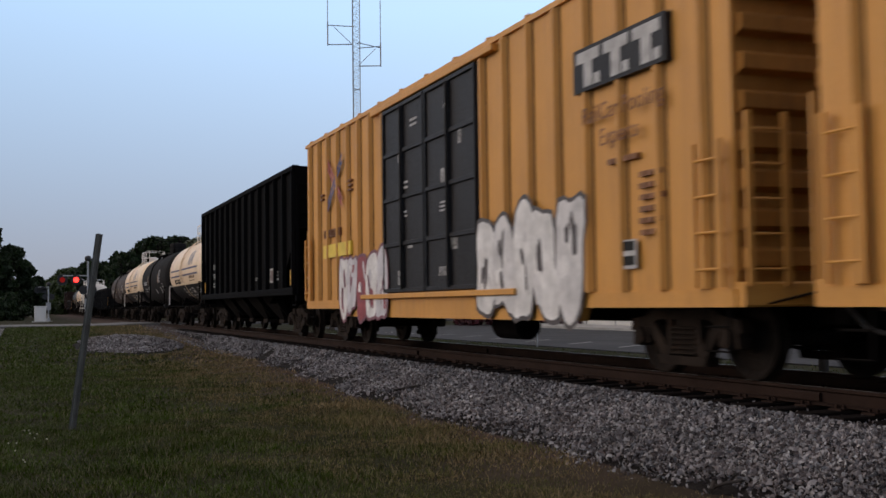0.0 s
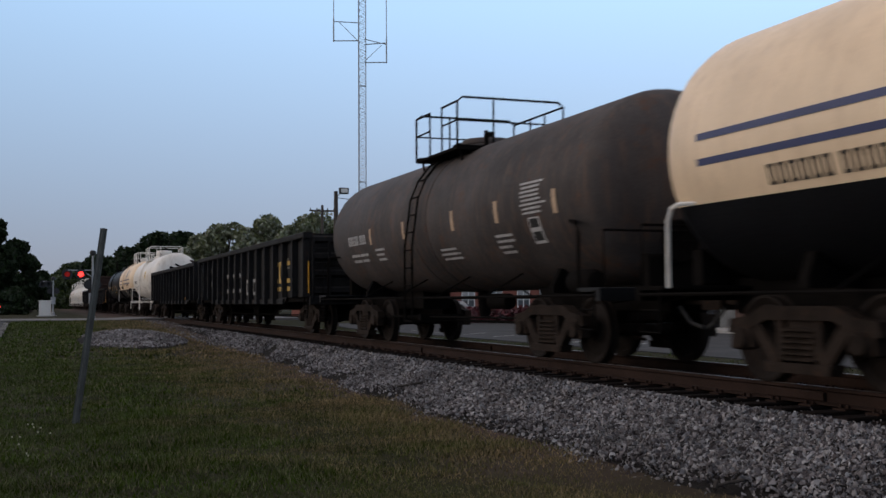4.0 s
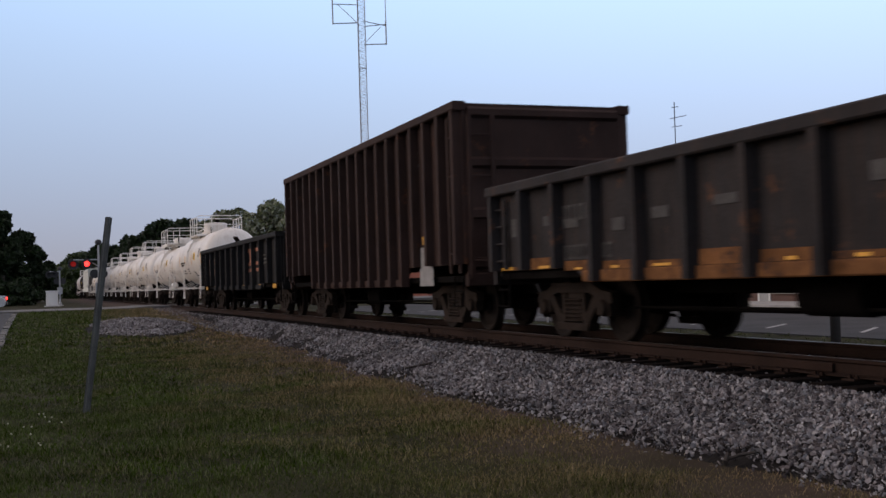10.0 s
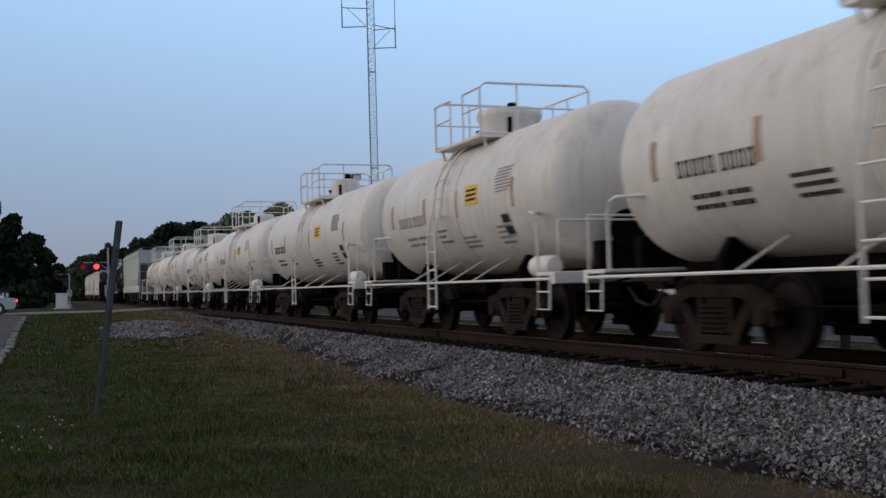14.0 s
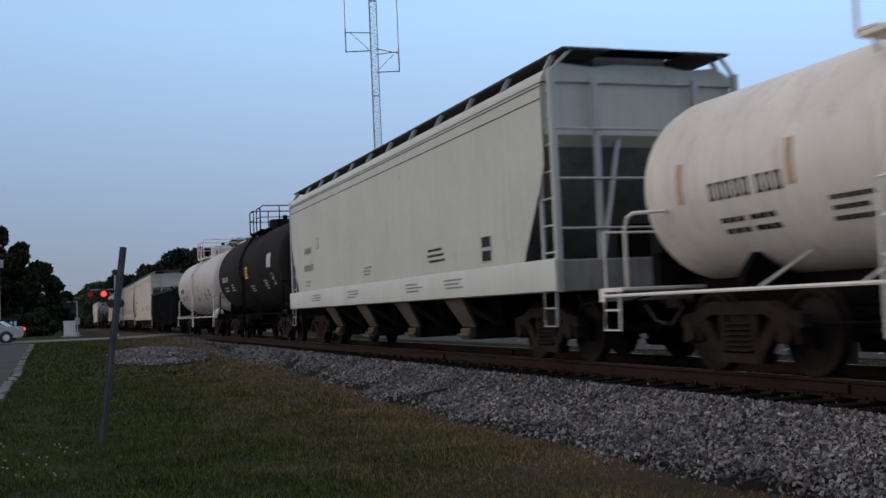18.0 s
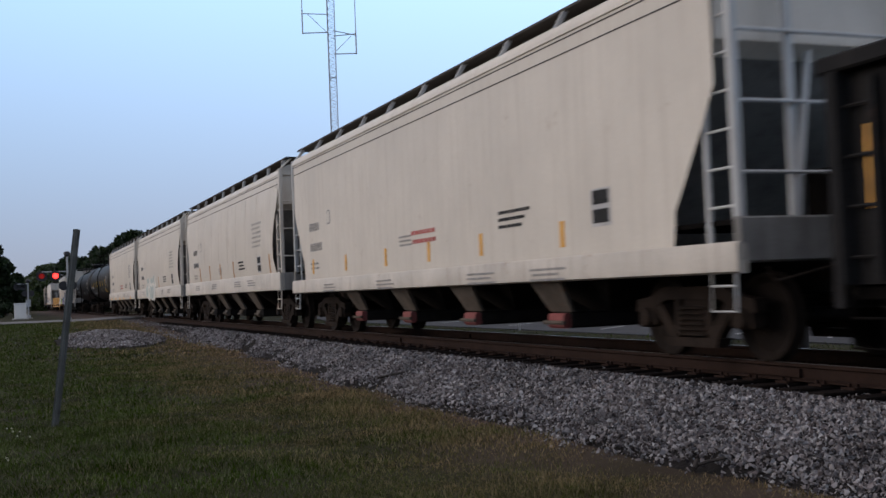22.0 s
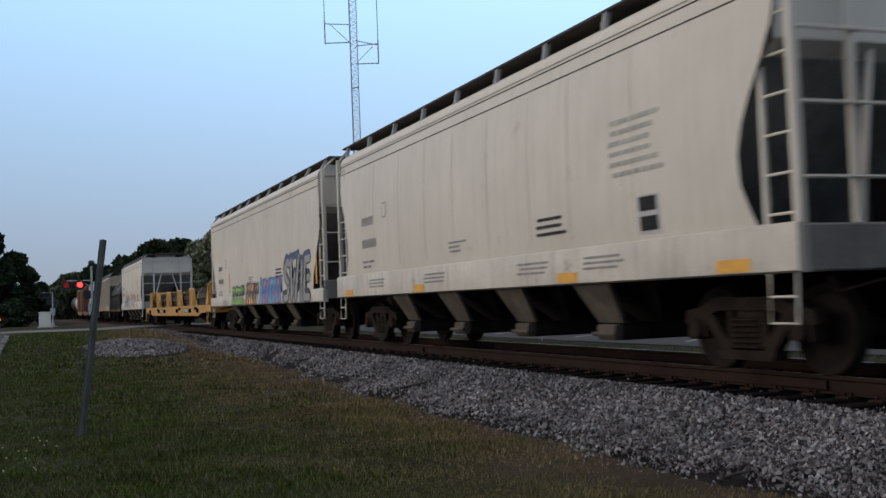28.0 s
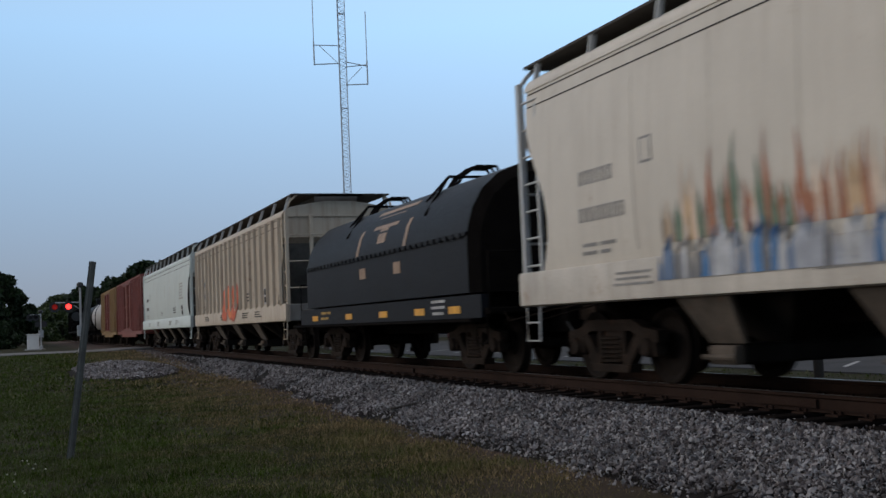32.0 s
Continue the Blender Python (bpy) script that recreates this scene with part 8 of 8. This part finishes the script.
def make_train():
    white, red, silver, black = (0.62, 0.60, 0.58), (0.25, 0.04, 0.05), (0.36, 0.36, 0.37), (0.03, 0.03, 0.035)
    a0, a1 = ENDS["A"]
    box_car(a0 - 1.3 - 17.7, a0 - 1.3, "yellow-orange steel boxcar with ribbed sides", YELLOW, DOORBLACK, seed=2)
    box_car(a0, a1, "yellow-orange high boxcar with black double doors and graffiti", YELLOW, DOORBLACK, seed=1,
            graf=[(-4.05, 0.72, 3.4, 1.5, 5, [white, (0.55, 0.53, 0.52), white], (0.06, 0.05, 0.05), 4), (3.9, 0.68, 3.4, 1.2, 5, [white, (0.5, 0.48, 0.5), red], (0.16, 0.05, 0.07), 9)])
    open_hopper(*ENDS["H"], "black open-top steel hopper car with ribbed sides", BLACK_CAR)

    def cream(n, seed):
        tank_car(*ENDS[n], "cream and black chemical tank car with two navy stripes", CREAM, WHITE_RAIL, R=1.455, lower=BLACK, split=1.90, rail_low=UNDER, mark=(0.48 * 0.5 * (ENDS[n][1] - ENDS[n][0]), 2.18, 2.2), stripes=((2.60, 0.075), (2.33, 0.075)), marks_mat=MARK_K, seed=seed, plat_len=2.0, drop=0.02, pw=0.64, dome=0.30, dome_h=0.28, dome_paint=WHITE, extra=cream_extra, bands=(0.35,))

    def cream_extra(car, side, h, zc, R):
        for y, z, ww, hh, n in ((h * 0.2, 1.75, 0.8, 0.4, 3), (-h * 0.1, 1.7, 0.7, 0.5, 4), (-h * 0.65, 1.75, 1.1, 0.7, 8)):
            marks(car, side, y, z, ww, hh, n, MARK_W, "stencil", 1, int(10 * z))
        # the emblem's slanted strokes, and brown print below the stripes
        m = Mesh()
        for y0, ww, z0, z1, sl in ((-0.24, 0.10, 2.72, 3.30, -0.30), (-0.30, 0.16, 2.72, 3.36, -0.24), (-0.37, 0.10, 2.72, 3.30, 0.10), (-0.42, 0.20, 2.80, 3.34, -0.24), (-0.49, 0.12, 2.72, 3.12, -0.10)):
            m.sheet([[(-side(z0 + (z1 - z0) * k / 4) - 0.008, h * y0 + sl * k / 4, z0 + (z1 - z0) * k / 4), (-side(z0 + (z1 - z0) * k / 4) - 0.008, h * y0 - ww + sl * k / 4, z0 + (z1 - z0) * k / 4)] for k in range(5)])
        marks(car, side, -h * 0.5, 2.26, 2.0, 0.15, 1, BROWNPRINT, "print", 2, 3)
        marks(car, side, -h * 0.46, 2.07, 1.6, 0.07, 1, BROWNPRINT, "print", 1, 4)
        marks(car, side, h * 0.14, 2.22, 1.3, 0.07, 1, BROWNPRINT, "print", 1, 5)
        part("emblem", m, mat("grey_blue_emblem", (0.16, 0.17, 0.22), 0.6, var=0.3, scale=4), car)
        fr = part("frame_mark", patch(Mesh(), side, -h * 0.34, -h * 0.22, 1.42, 1.75, 0.006), MARK_W, car)
        part("frame_field", patch(Mesh(), side, -h * 0.34 + 0.05, -h * 0.22 - 0.05, 1.47, 1.70, 0.010), BLACK, fr)
        part("white_frame_field", patch(Mesh(), side, -h * 0.33, -h * 0.23, 1.47, 1.70, 0.010), BLACK, car)
    cream("T1", 1)
    tank_car(*ENDS["T2"], "dull black tank car with a manway platform", DULLBLACK, UNDER, R=1.44, tape=(-2.6, 2.4), tape_mat=REFLECT_OLD, seed=3, plat_len=2.0, big_data=(-3.2, 2.9, 0.9, 0.7))
    cream("T3", 2)
    tank_car(*ENDS["T4"], "rust-streaked dark brown tank car with faded tape", RUSTY, UNDER, R=1.35, tape=(3.3, 1.1, -1.55, -3.45, -5.5), tape_z=(2.08, 2.42), tape_mat=REFLECT_OLD, seed=4, plat_len=2.2, bands=(0.6, -0.2), big_data=(-4.8, 2.6, 0.85, 0.5), dome=0.5, dome_h=0.12)
    yl = LETTER_Y
    gondola(*ENDS["G1"], "black gondola car with worn white and yellow lettering", GOND, top=2.62, posts=16, letters=(-6.2, 2.0, 2.3, 0.6, 3, yl), lettering=((-6.2, 1.3, 2.3, 0.12, 3, yl), (1.4, 1.85, 3.6, 0.65, 6, MARK_G), (-1.6, 1.6, 1.6, 0.5, 3, MARK_G)), seed=1, load="low", tape=(-9.3,), tape_z=(1.1, 1.9), tape_w=0.16)
    gondola(*ENDS["G2"], "black gondola car with amber tape and patched panels", GOND, top=2.55, posts=15, mark_mat=LETTER_D, seed=2, load="scrap", tape=(4.4, 1.7, -1.7, -5.0), tape_z=(0.98, 1.12), tape_w=0.5, lettering=((8.2, 2.06, 0.32, 0.22, 1, LETTER_Y), (8.2, 1.46, 0.4, 0.16, 1, LETTER_Y), (2.9, 1.85, 0.6, 0.7, 1, MARK_B), (-0.5, 1.65, 0.8, 0.5, 1, MARK_B), (-1.8, 1.95, 0.7, 0.75, 1, MARK_B)))
    tank_car(*ENDS["T5"], "white tank car with rusty orange tape marks", WHITE, WHITE_RAIL, R=1.40, tape=(-3.4, -1.3, 2.0), tape_mat=REFLECT_OLD, marks_mat=MARK_G, seed=5, plat_len=2.2, bands=(0.7, 0.2), placard=((-1.9, 2.65, 0.5, 0.4),), dome=0.5, dome_h=0.36, drop=0.12)
    cream("T6", 3)
    tank_car(*ENDS["T7"], "glossy black tank car with amber tape and a yellow placard", BLACK, UNDER, R=1.39, tape=(5.3, 3.2, 1.3, -1.2, -3.6), tape_z=(1.94, 2.40), seed=6, placard=((-2.2, 1.73, 1.0, 0.24),), plat_len=2.4, big_data=(-3.0, 2.4, 0.7, 0.4), mark=(3.9, 2.32, 1.6), dome=0.5, dome_h=0.14)
    gondola(*ENDS["G3"], "weathered brown gondola car with a rusty orange sill", OXIDE, top=2.25, posts=15, mark_mat=MARK_B, seed=3, load="low", tape=(-8.0,), tape_z=(0.95, 1.25), tape_w=0.5, rust_sill=mat("rust_orange_sill", (0.15, 0.066, 0.026), 0.85, var=0.6, scale=2.5, rust=0.35, rust_color=(0.045, 0.026, 0.02), spec=0.1), lettering=((-7.9, 2.1, 0.35, 1.0, 1, mat("faded_orange", (0.30, 0.14, 0.04), 0.7, var=0.4, scale=3)),))
    gondola(*ENDS["H2"], "tall brown coal gondola with deep ribbed sides", BROWN, top=3.82, floor=0.80, posts=19, mark_mat=MARK_B, seed=4, load="low", deep=True, name="coal_gondola", tape=(4.5, -4.8), tape_z=(1.55, 1.7), tape_w=0.5, lettering=((-4.8, 1.5, 0.9, 0.7, 1, MARK_G), (5.9, 3.2, 0.6, 0.5, 2, MARK_W)))
    gondola(*ENDS["G4"], "black gondola car with faded red lettering and amber tape", GOND, top=2.45, posts=13, seed=5, load="scrap", tape=(7.0, 4.6, 1.55, -1.47, -4.56, -6.8), tape_z=(0.84, 0.97), tape_w=0.5, tall_marks=mat("worn_orange_lettering", (0.115, 0.062, 0.038), 0.75, var=0.5, scale=4),
            letters=(-3.3, 2.15, 2.5, 0.55, 3, mat("faded_orange_red", (0.30, 0.10, 0.05), 0.7, var=0.4, scale=3)), lettering=((-3.3, 1.5, 2.5, 0.1, 3, mat("faded_orange_red", (0.30, 0.10, 0.05), 0.7)),))

    def white_tank(n, seed, **kw):
        h = 0.5 * (ENDS[n][1] - ENDS[n][0])
        kw.setdefault("dome_h", 0.36)
        tank_car(*ENDS[n], "white tank car with white railings and a yellow placard", WHITE, WHITE_RAIL, R=kw.pop("R", 1.28), marks_mat=MARK_K if seed % 2 else MARK_G, seed=20 + seed, placard=((-h * 0.28, 2.42, 0.6, 0.34),), tape=(h - 0.85, h - 2.9, -h * 0.1, -h + 1.3), tape_mat=kw.pop("tape_mat", REFLECT_OLD), bands=(0.8, -0.35), big_data=(-h * 0.62, 2.75, 0.85, 0.42), **kw)
    white_tank("W1", 1, tape_mat=REFLECT, R=1.26, grow=0.35, dome=0.55, dome_h=0.42)
    white_tank("W2", 2, plat="deck", R=1.17, lift=0.30, dome=0.5, dome_h=0.18, plat_len=3.0)
    white_tank("W3", 3, R=1.26, dome=0.35, dome_h=0.3)
    white_tank("W4", 4, R=1.28, dome=0.55, dome_h=0.42, flare=0.06)
    white_tank("W5", 5, R=1.25, dome=0.4, dome_h=0.4)
    white_tank("W6", 6, R=1.25, dome=0.4, dome_h=0.3, plat_len=2.4)
    white_tank("W7", 7, R=1.13, dome=0.5, dome_h=0.42)
    white_tank("W8", 8, R=1.19, dome=0.4, dome_h=0.35, plat_len=2.4, waist=((0.4, 0.14, mat("rust_stain_band", (0.12, 0.08, 0.06), 0.7, var=0.4, scale=4)),))
    white_tank("W9", 9, dome=0.5, dome_h=0.38, R=1.16)
    covered_hopper(*ENDS["C1"], "pale grey covered hopper car with a roof walkway", HOPPER_PALE, "straight", seed=1, end_paint=HOPPER_COOL)
    tank_car(*ENDS["B1"], "dull black tank car with a yellow placard", DULLBLACK, UNDER, R=1.52, grow=0.3, seed=31, placard=((-0.4, 2.45, 0.5, 0.42),), plat_len=2.2, dome=0.52, dome_h=0.28, bands=(0.6,), extra=lambda car, side, h, zc, R: part("white_plate", patch(Mesh(), side, -h + 1.7, -h + 2.4, 2.45, 2.9, 0.008), MARK_W, car))
    tank_car(*ENDS["B2"], "grey tank car with white side rails and a round yellow placard", GREYTANK, WHITE_RAIL, R=1.49, seed=32, marks_mat=MARK_K, tape=(5.0, 3.2, -0.5), tape_mat=REFLECT_OLD, placard=((-1.6, 2.35, 0.42, 0.36),), plat_len=2.4, dome=0.5, dome_h=0.45, bands=(0.5, -0.2))
    gondola(*ENDS["G5"], "black gondola car heaped with scrap, yellow lettering", GOND, top=2.68, floor=0.6, posts=13, seed=6, load="scrap", letters=(-4.05, 2.32, 2.5, 0.58, 3, yl), lettering=((-4.05, 1.66, 2.5, 0.1, 3, yl), (-4.2, 1.54, 0.2, 0.5, 1, yl), (1.6, 1.62, 0.35, 0.6, 1, MARK_W), (0.62, 1.58, 0.18, 0.4, 1, yl), (-1.36, 1.66, 0.18, 0.26, 1, yl), (-0.4, 1.6, 0.8, 0.3, 1, mat("brown_patch", (0.10, 0.05, 0.035), 0.8)), (-6.3, 2.2, 0.7, 0.6, 1, MARK_B)), mark_mat=yl, tape=(6.9,), tape_z=(1.4, 2.1), tape_w=0.14)
    rust = mat("rusty_orange_tape", (0.42, 0.20, 0.06), 0.6, var=0.4, scale=5)
    covered_hopper(*ENDS["C2"], "pale grey covered hopper car with a smooth side and orange tape", HOPPER, "straight", seed=2, end_paint=HOPPER_COOL, tape=(6.9, 4.32, 1.77, -0.46, -2.62, -5.17), tape_z=(1.35, 1.68), sill=(0.92, 1.20), tape_mat=REFLECT, gate=mat("red_gate", (0.20, 0.05, 0.045), 0.7), red_text=((-0.3, 1.9, 1.4),), mark=(6.7, 2.5))
    covered_hopper(*ENDS["C3"], "cream-grey covered hopper car with rounded slope ends", HOPPER, "curved", seed=3, tape=(4.6, 2.6, 0.6, -1.6, -6.6), tape_mat=rust)
    covered_hopper(*ENDS["C4"], "cream-grey covered hopper car with pale bubble graffiti", HOPPER, "curved", seed=4, tape=(2.7, -0.73), mark=(5.5, 2.62), tape_mat=rust, graf=[(1.9, 1.0, 3.3, 1.05, 5, [(0.30, 0.36, 0.34), (0.55, 0.52, 0.46), (0.34, 0.40, 0.37)], (0.58, 0.55, 0.48), 11)])
    covered_hopper(*ENDS["C5"], "cream-grey covered hopper car with amber sill tape", HOPPER, "curved", seed=5, sill_tape=(6.04, 3.23, 0.6, -1.85, -5.6), mark=(5.2, 2.64), red_text=((-0.55, 1.9, 1.8),))
    tank_car(*ENDS["B3"], "long glossy black tank car with a row of yellow tape strips", BLACK, UNDER, R=1.5, grow=0.15, seed=33, tape=(7.3, 5.27, 3.2, 1.5, -1.46, -3.42, -5.78), tape_z=(2.12, 2.55), tape_mat=PLACARD, plat_len=7.6, plat_y=-0.2, drop=0.2, dome=0.42, flare=0.16, dome_h=0.42, big_data=(-7.0, 2.75, 1.0, 0.6), mark=(6.1, 2.25, 1.8), placard=((-4.7, 1.8, 0.85, 0.22),), ladder_y=-0.4)
    tank_car(*ENDS["B4"], "long black tank car with a round hatch and walkway", BLACK, UNDER, R=1.5, grow=0.15, seed=34, plat_len=7.6, plat_y=-0.2, drop=0.2, dome=0.42, flare=0.16, dome_h=0.42, big_data=(-7.0, 2.9, 1.0, 0.9))
    covered_hopper(*ENDS["C6"], "white-grey covered hopper car with amber sill tape", HOPPER, "curved", seed=6, sill_tape=(7.0, 2.4, -3.4, -7.0))
    green, orange, blue, dk = (0.16, 0.36, 0.06), (0.50, 0.22, 0.06), (0.06, 0.28, 0.48), (0.30, 0.30, 0.31)
    covered_hopper(*ENDS["C7"], "pale covered hopper car with bright multicoloured graffiti", HOPPER, "straight", seed=7, tape=(4.6, -7.9), tape_z=(1.4, 2.1), mark=(6.5, 2.4), sill=(0.95, 1.25), graf=[(2.9, 0.98, 2.2, 0.66, 3, [green, (0.28, 0.46, 0.12)], black, 21, "block_graffiti"), (0.45, 0.98, 2.0, 0.66, 4, [orange, (0.08, 0.05, 0.04), (0.62, 0.40, 0.22)], black, 22, "block_graffiti"), (-2.4, 0.98, 3.1, 0.72, 5, [blue, (0.10, 0.34, 0.52), (0.45, 0.07, 0.06)], (0.05, 0.10, 0.3), 23, "block_graffiti"), (-5.9, 0.94, 3.1, 1.25, 4, [(0.25, 0.25, 0.245), (0.03, 0.05, 0.14)], (0.025, 0.028, 0.045), 24, "stroke_graffiti")])
    flat_car(*ENDS["F1"], "yellow steel flatcar with stakes and a load of long rails", YELLOW_FLAT)
    covered_hopper(*ENDS["C8"], "grey-white covered hopper car with a fiery graffiti piece", HOPPER, "curved", seed=8, tape=(-6.35,), tape_z=(1.5, 2.4), mark=(6.0, 2.66), data=-5.1, tape_mat=rust, end_paint=HOPPER_COOL, graf=[(2.7, 1.22, 3.9, 0.60, 8, [(0.10, 0.15, 0.24), (0.30, 0.31, 0.34), (0.05, 0.16, 0.34), (0.12, 0.12, 0.13), (0.42, 0.42, 0.43)], (0.13, 0.12, 0.12), 31, "flame_graffiti"), (2.8, 1.62, 3.6, 0.85, 9, [(0.60, 0.46, 0.35), (0.33, 0.13, 0.07), (0.12, 0.18, 0.12), (0.50, 0.34, 0.20), (0.60, 0.52, 0.44), (0.26, 0.20, 0.15)], (0.22, 0.14, 0.10), 32, "flame_graffiti"), (-1.6, 1.35, 3.2, 0.7, 4, [(0.40, 0.36, 0.32), (0.36, 0.30, 0.25)], (0.30, 0.25, 0.21), 33)])
    coil_car(*ENDS["K"], "dark steel coil car under a rounded cover", COVERBLUE)
    covered_hopper(*ENDS["C9"], "weathered tan ribbed covered hopper car with an orange graffiti patch", TAN, "straight", seed=9, ribs=19, bays=3, top=3.85, roof=4.22, marks_mat=MARK_K, graf=[(0.3, 1.25, 2.6, 1.0, 3, [(0.55, 0.10, 0.03), (0.60, 0.16, 0.04)], (0.35, 0.08, 0.04), 41)])
    covered_hopper(*ENDS["C10"], "pale mint-white covered hopper car", MINT, "curved", seed=10, top=3.9, roof=4.3)
    box_car(*ENDS["R1"], "faded red ribbed boxcar", RED, RED, top=4.2, logo=False, plain=True, seed=5)
    box_car(*ENDS["R2"], "faded ochre and red boxcar", mat("faded_ochre_paint", (0.22, 0.13, 0.05), 0.7, var=0.2, streak=0.4), RED, top=4.2, logo=False, plain=True, seed=6)
    tank_car(*ENDS["B5"], "grey tank car far back in the train", GREYTANK, UNDER, seed=41)
    tank_car(*ENDS["B6"], "black tank car far back in the train", BLACK, UNDER, seed=42)
    open_hopper(*ENDS["H3"], "black open hopper car far back in the train", BLACK_CAR, top=4.0)
    open_hopper(*ENDS["H4"], "black open hopper car at the tail in view", BLACK_CAR, top=4.0)


def motions():
    """The train rolls towards -y; every wheelset turns with it."""
    times = [4.0 * k for k in range(9)]
    for car, s in CARS:
        walk(car, [(t, pose(TRACK_X, s - run(t) * K_LEN, RAIL)) for t in times])
    first = {}
    n = 32 * FPS
    for w, q in WHEELSETS:
        if q not in first:
            walk(w, [(k / FPS, pose(0, q, WR, math.degrees(run(k / FPS) * K_LEN / WR) % 360)) for k in range(n + 1)])
            first[q] = w
        else:
            src = first[q].animation_data
            w.rotation_mode = "QUATERNION"
            keys = w.animation_data_create()
            keys.action = src.action
            keys.action_slot = src.action_slot


make_ground()
make_track()
make_grass()
make_roads()
make_post()
make_tower()
make_poles()
make_bollard()
make_signals()
make_buildings()
make_trees()
make_vehicles()
make_train()
motions()
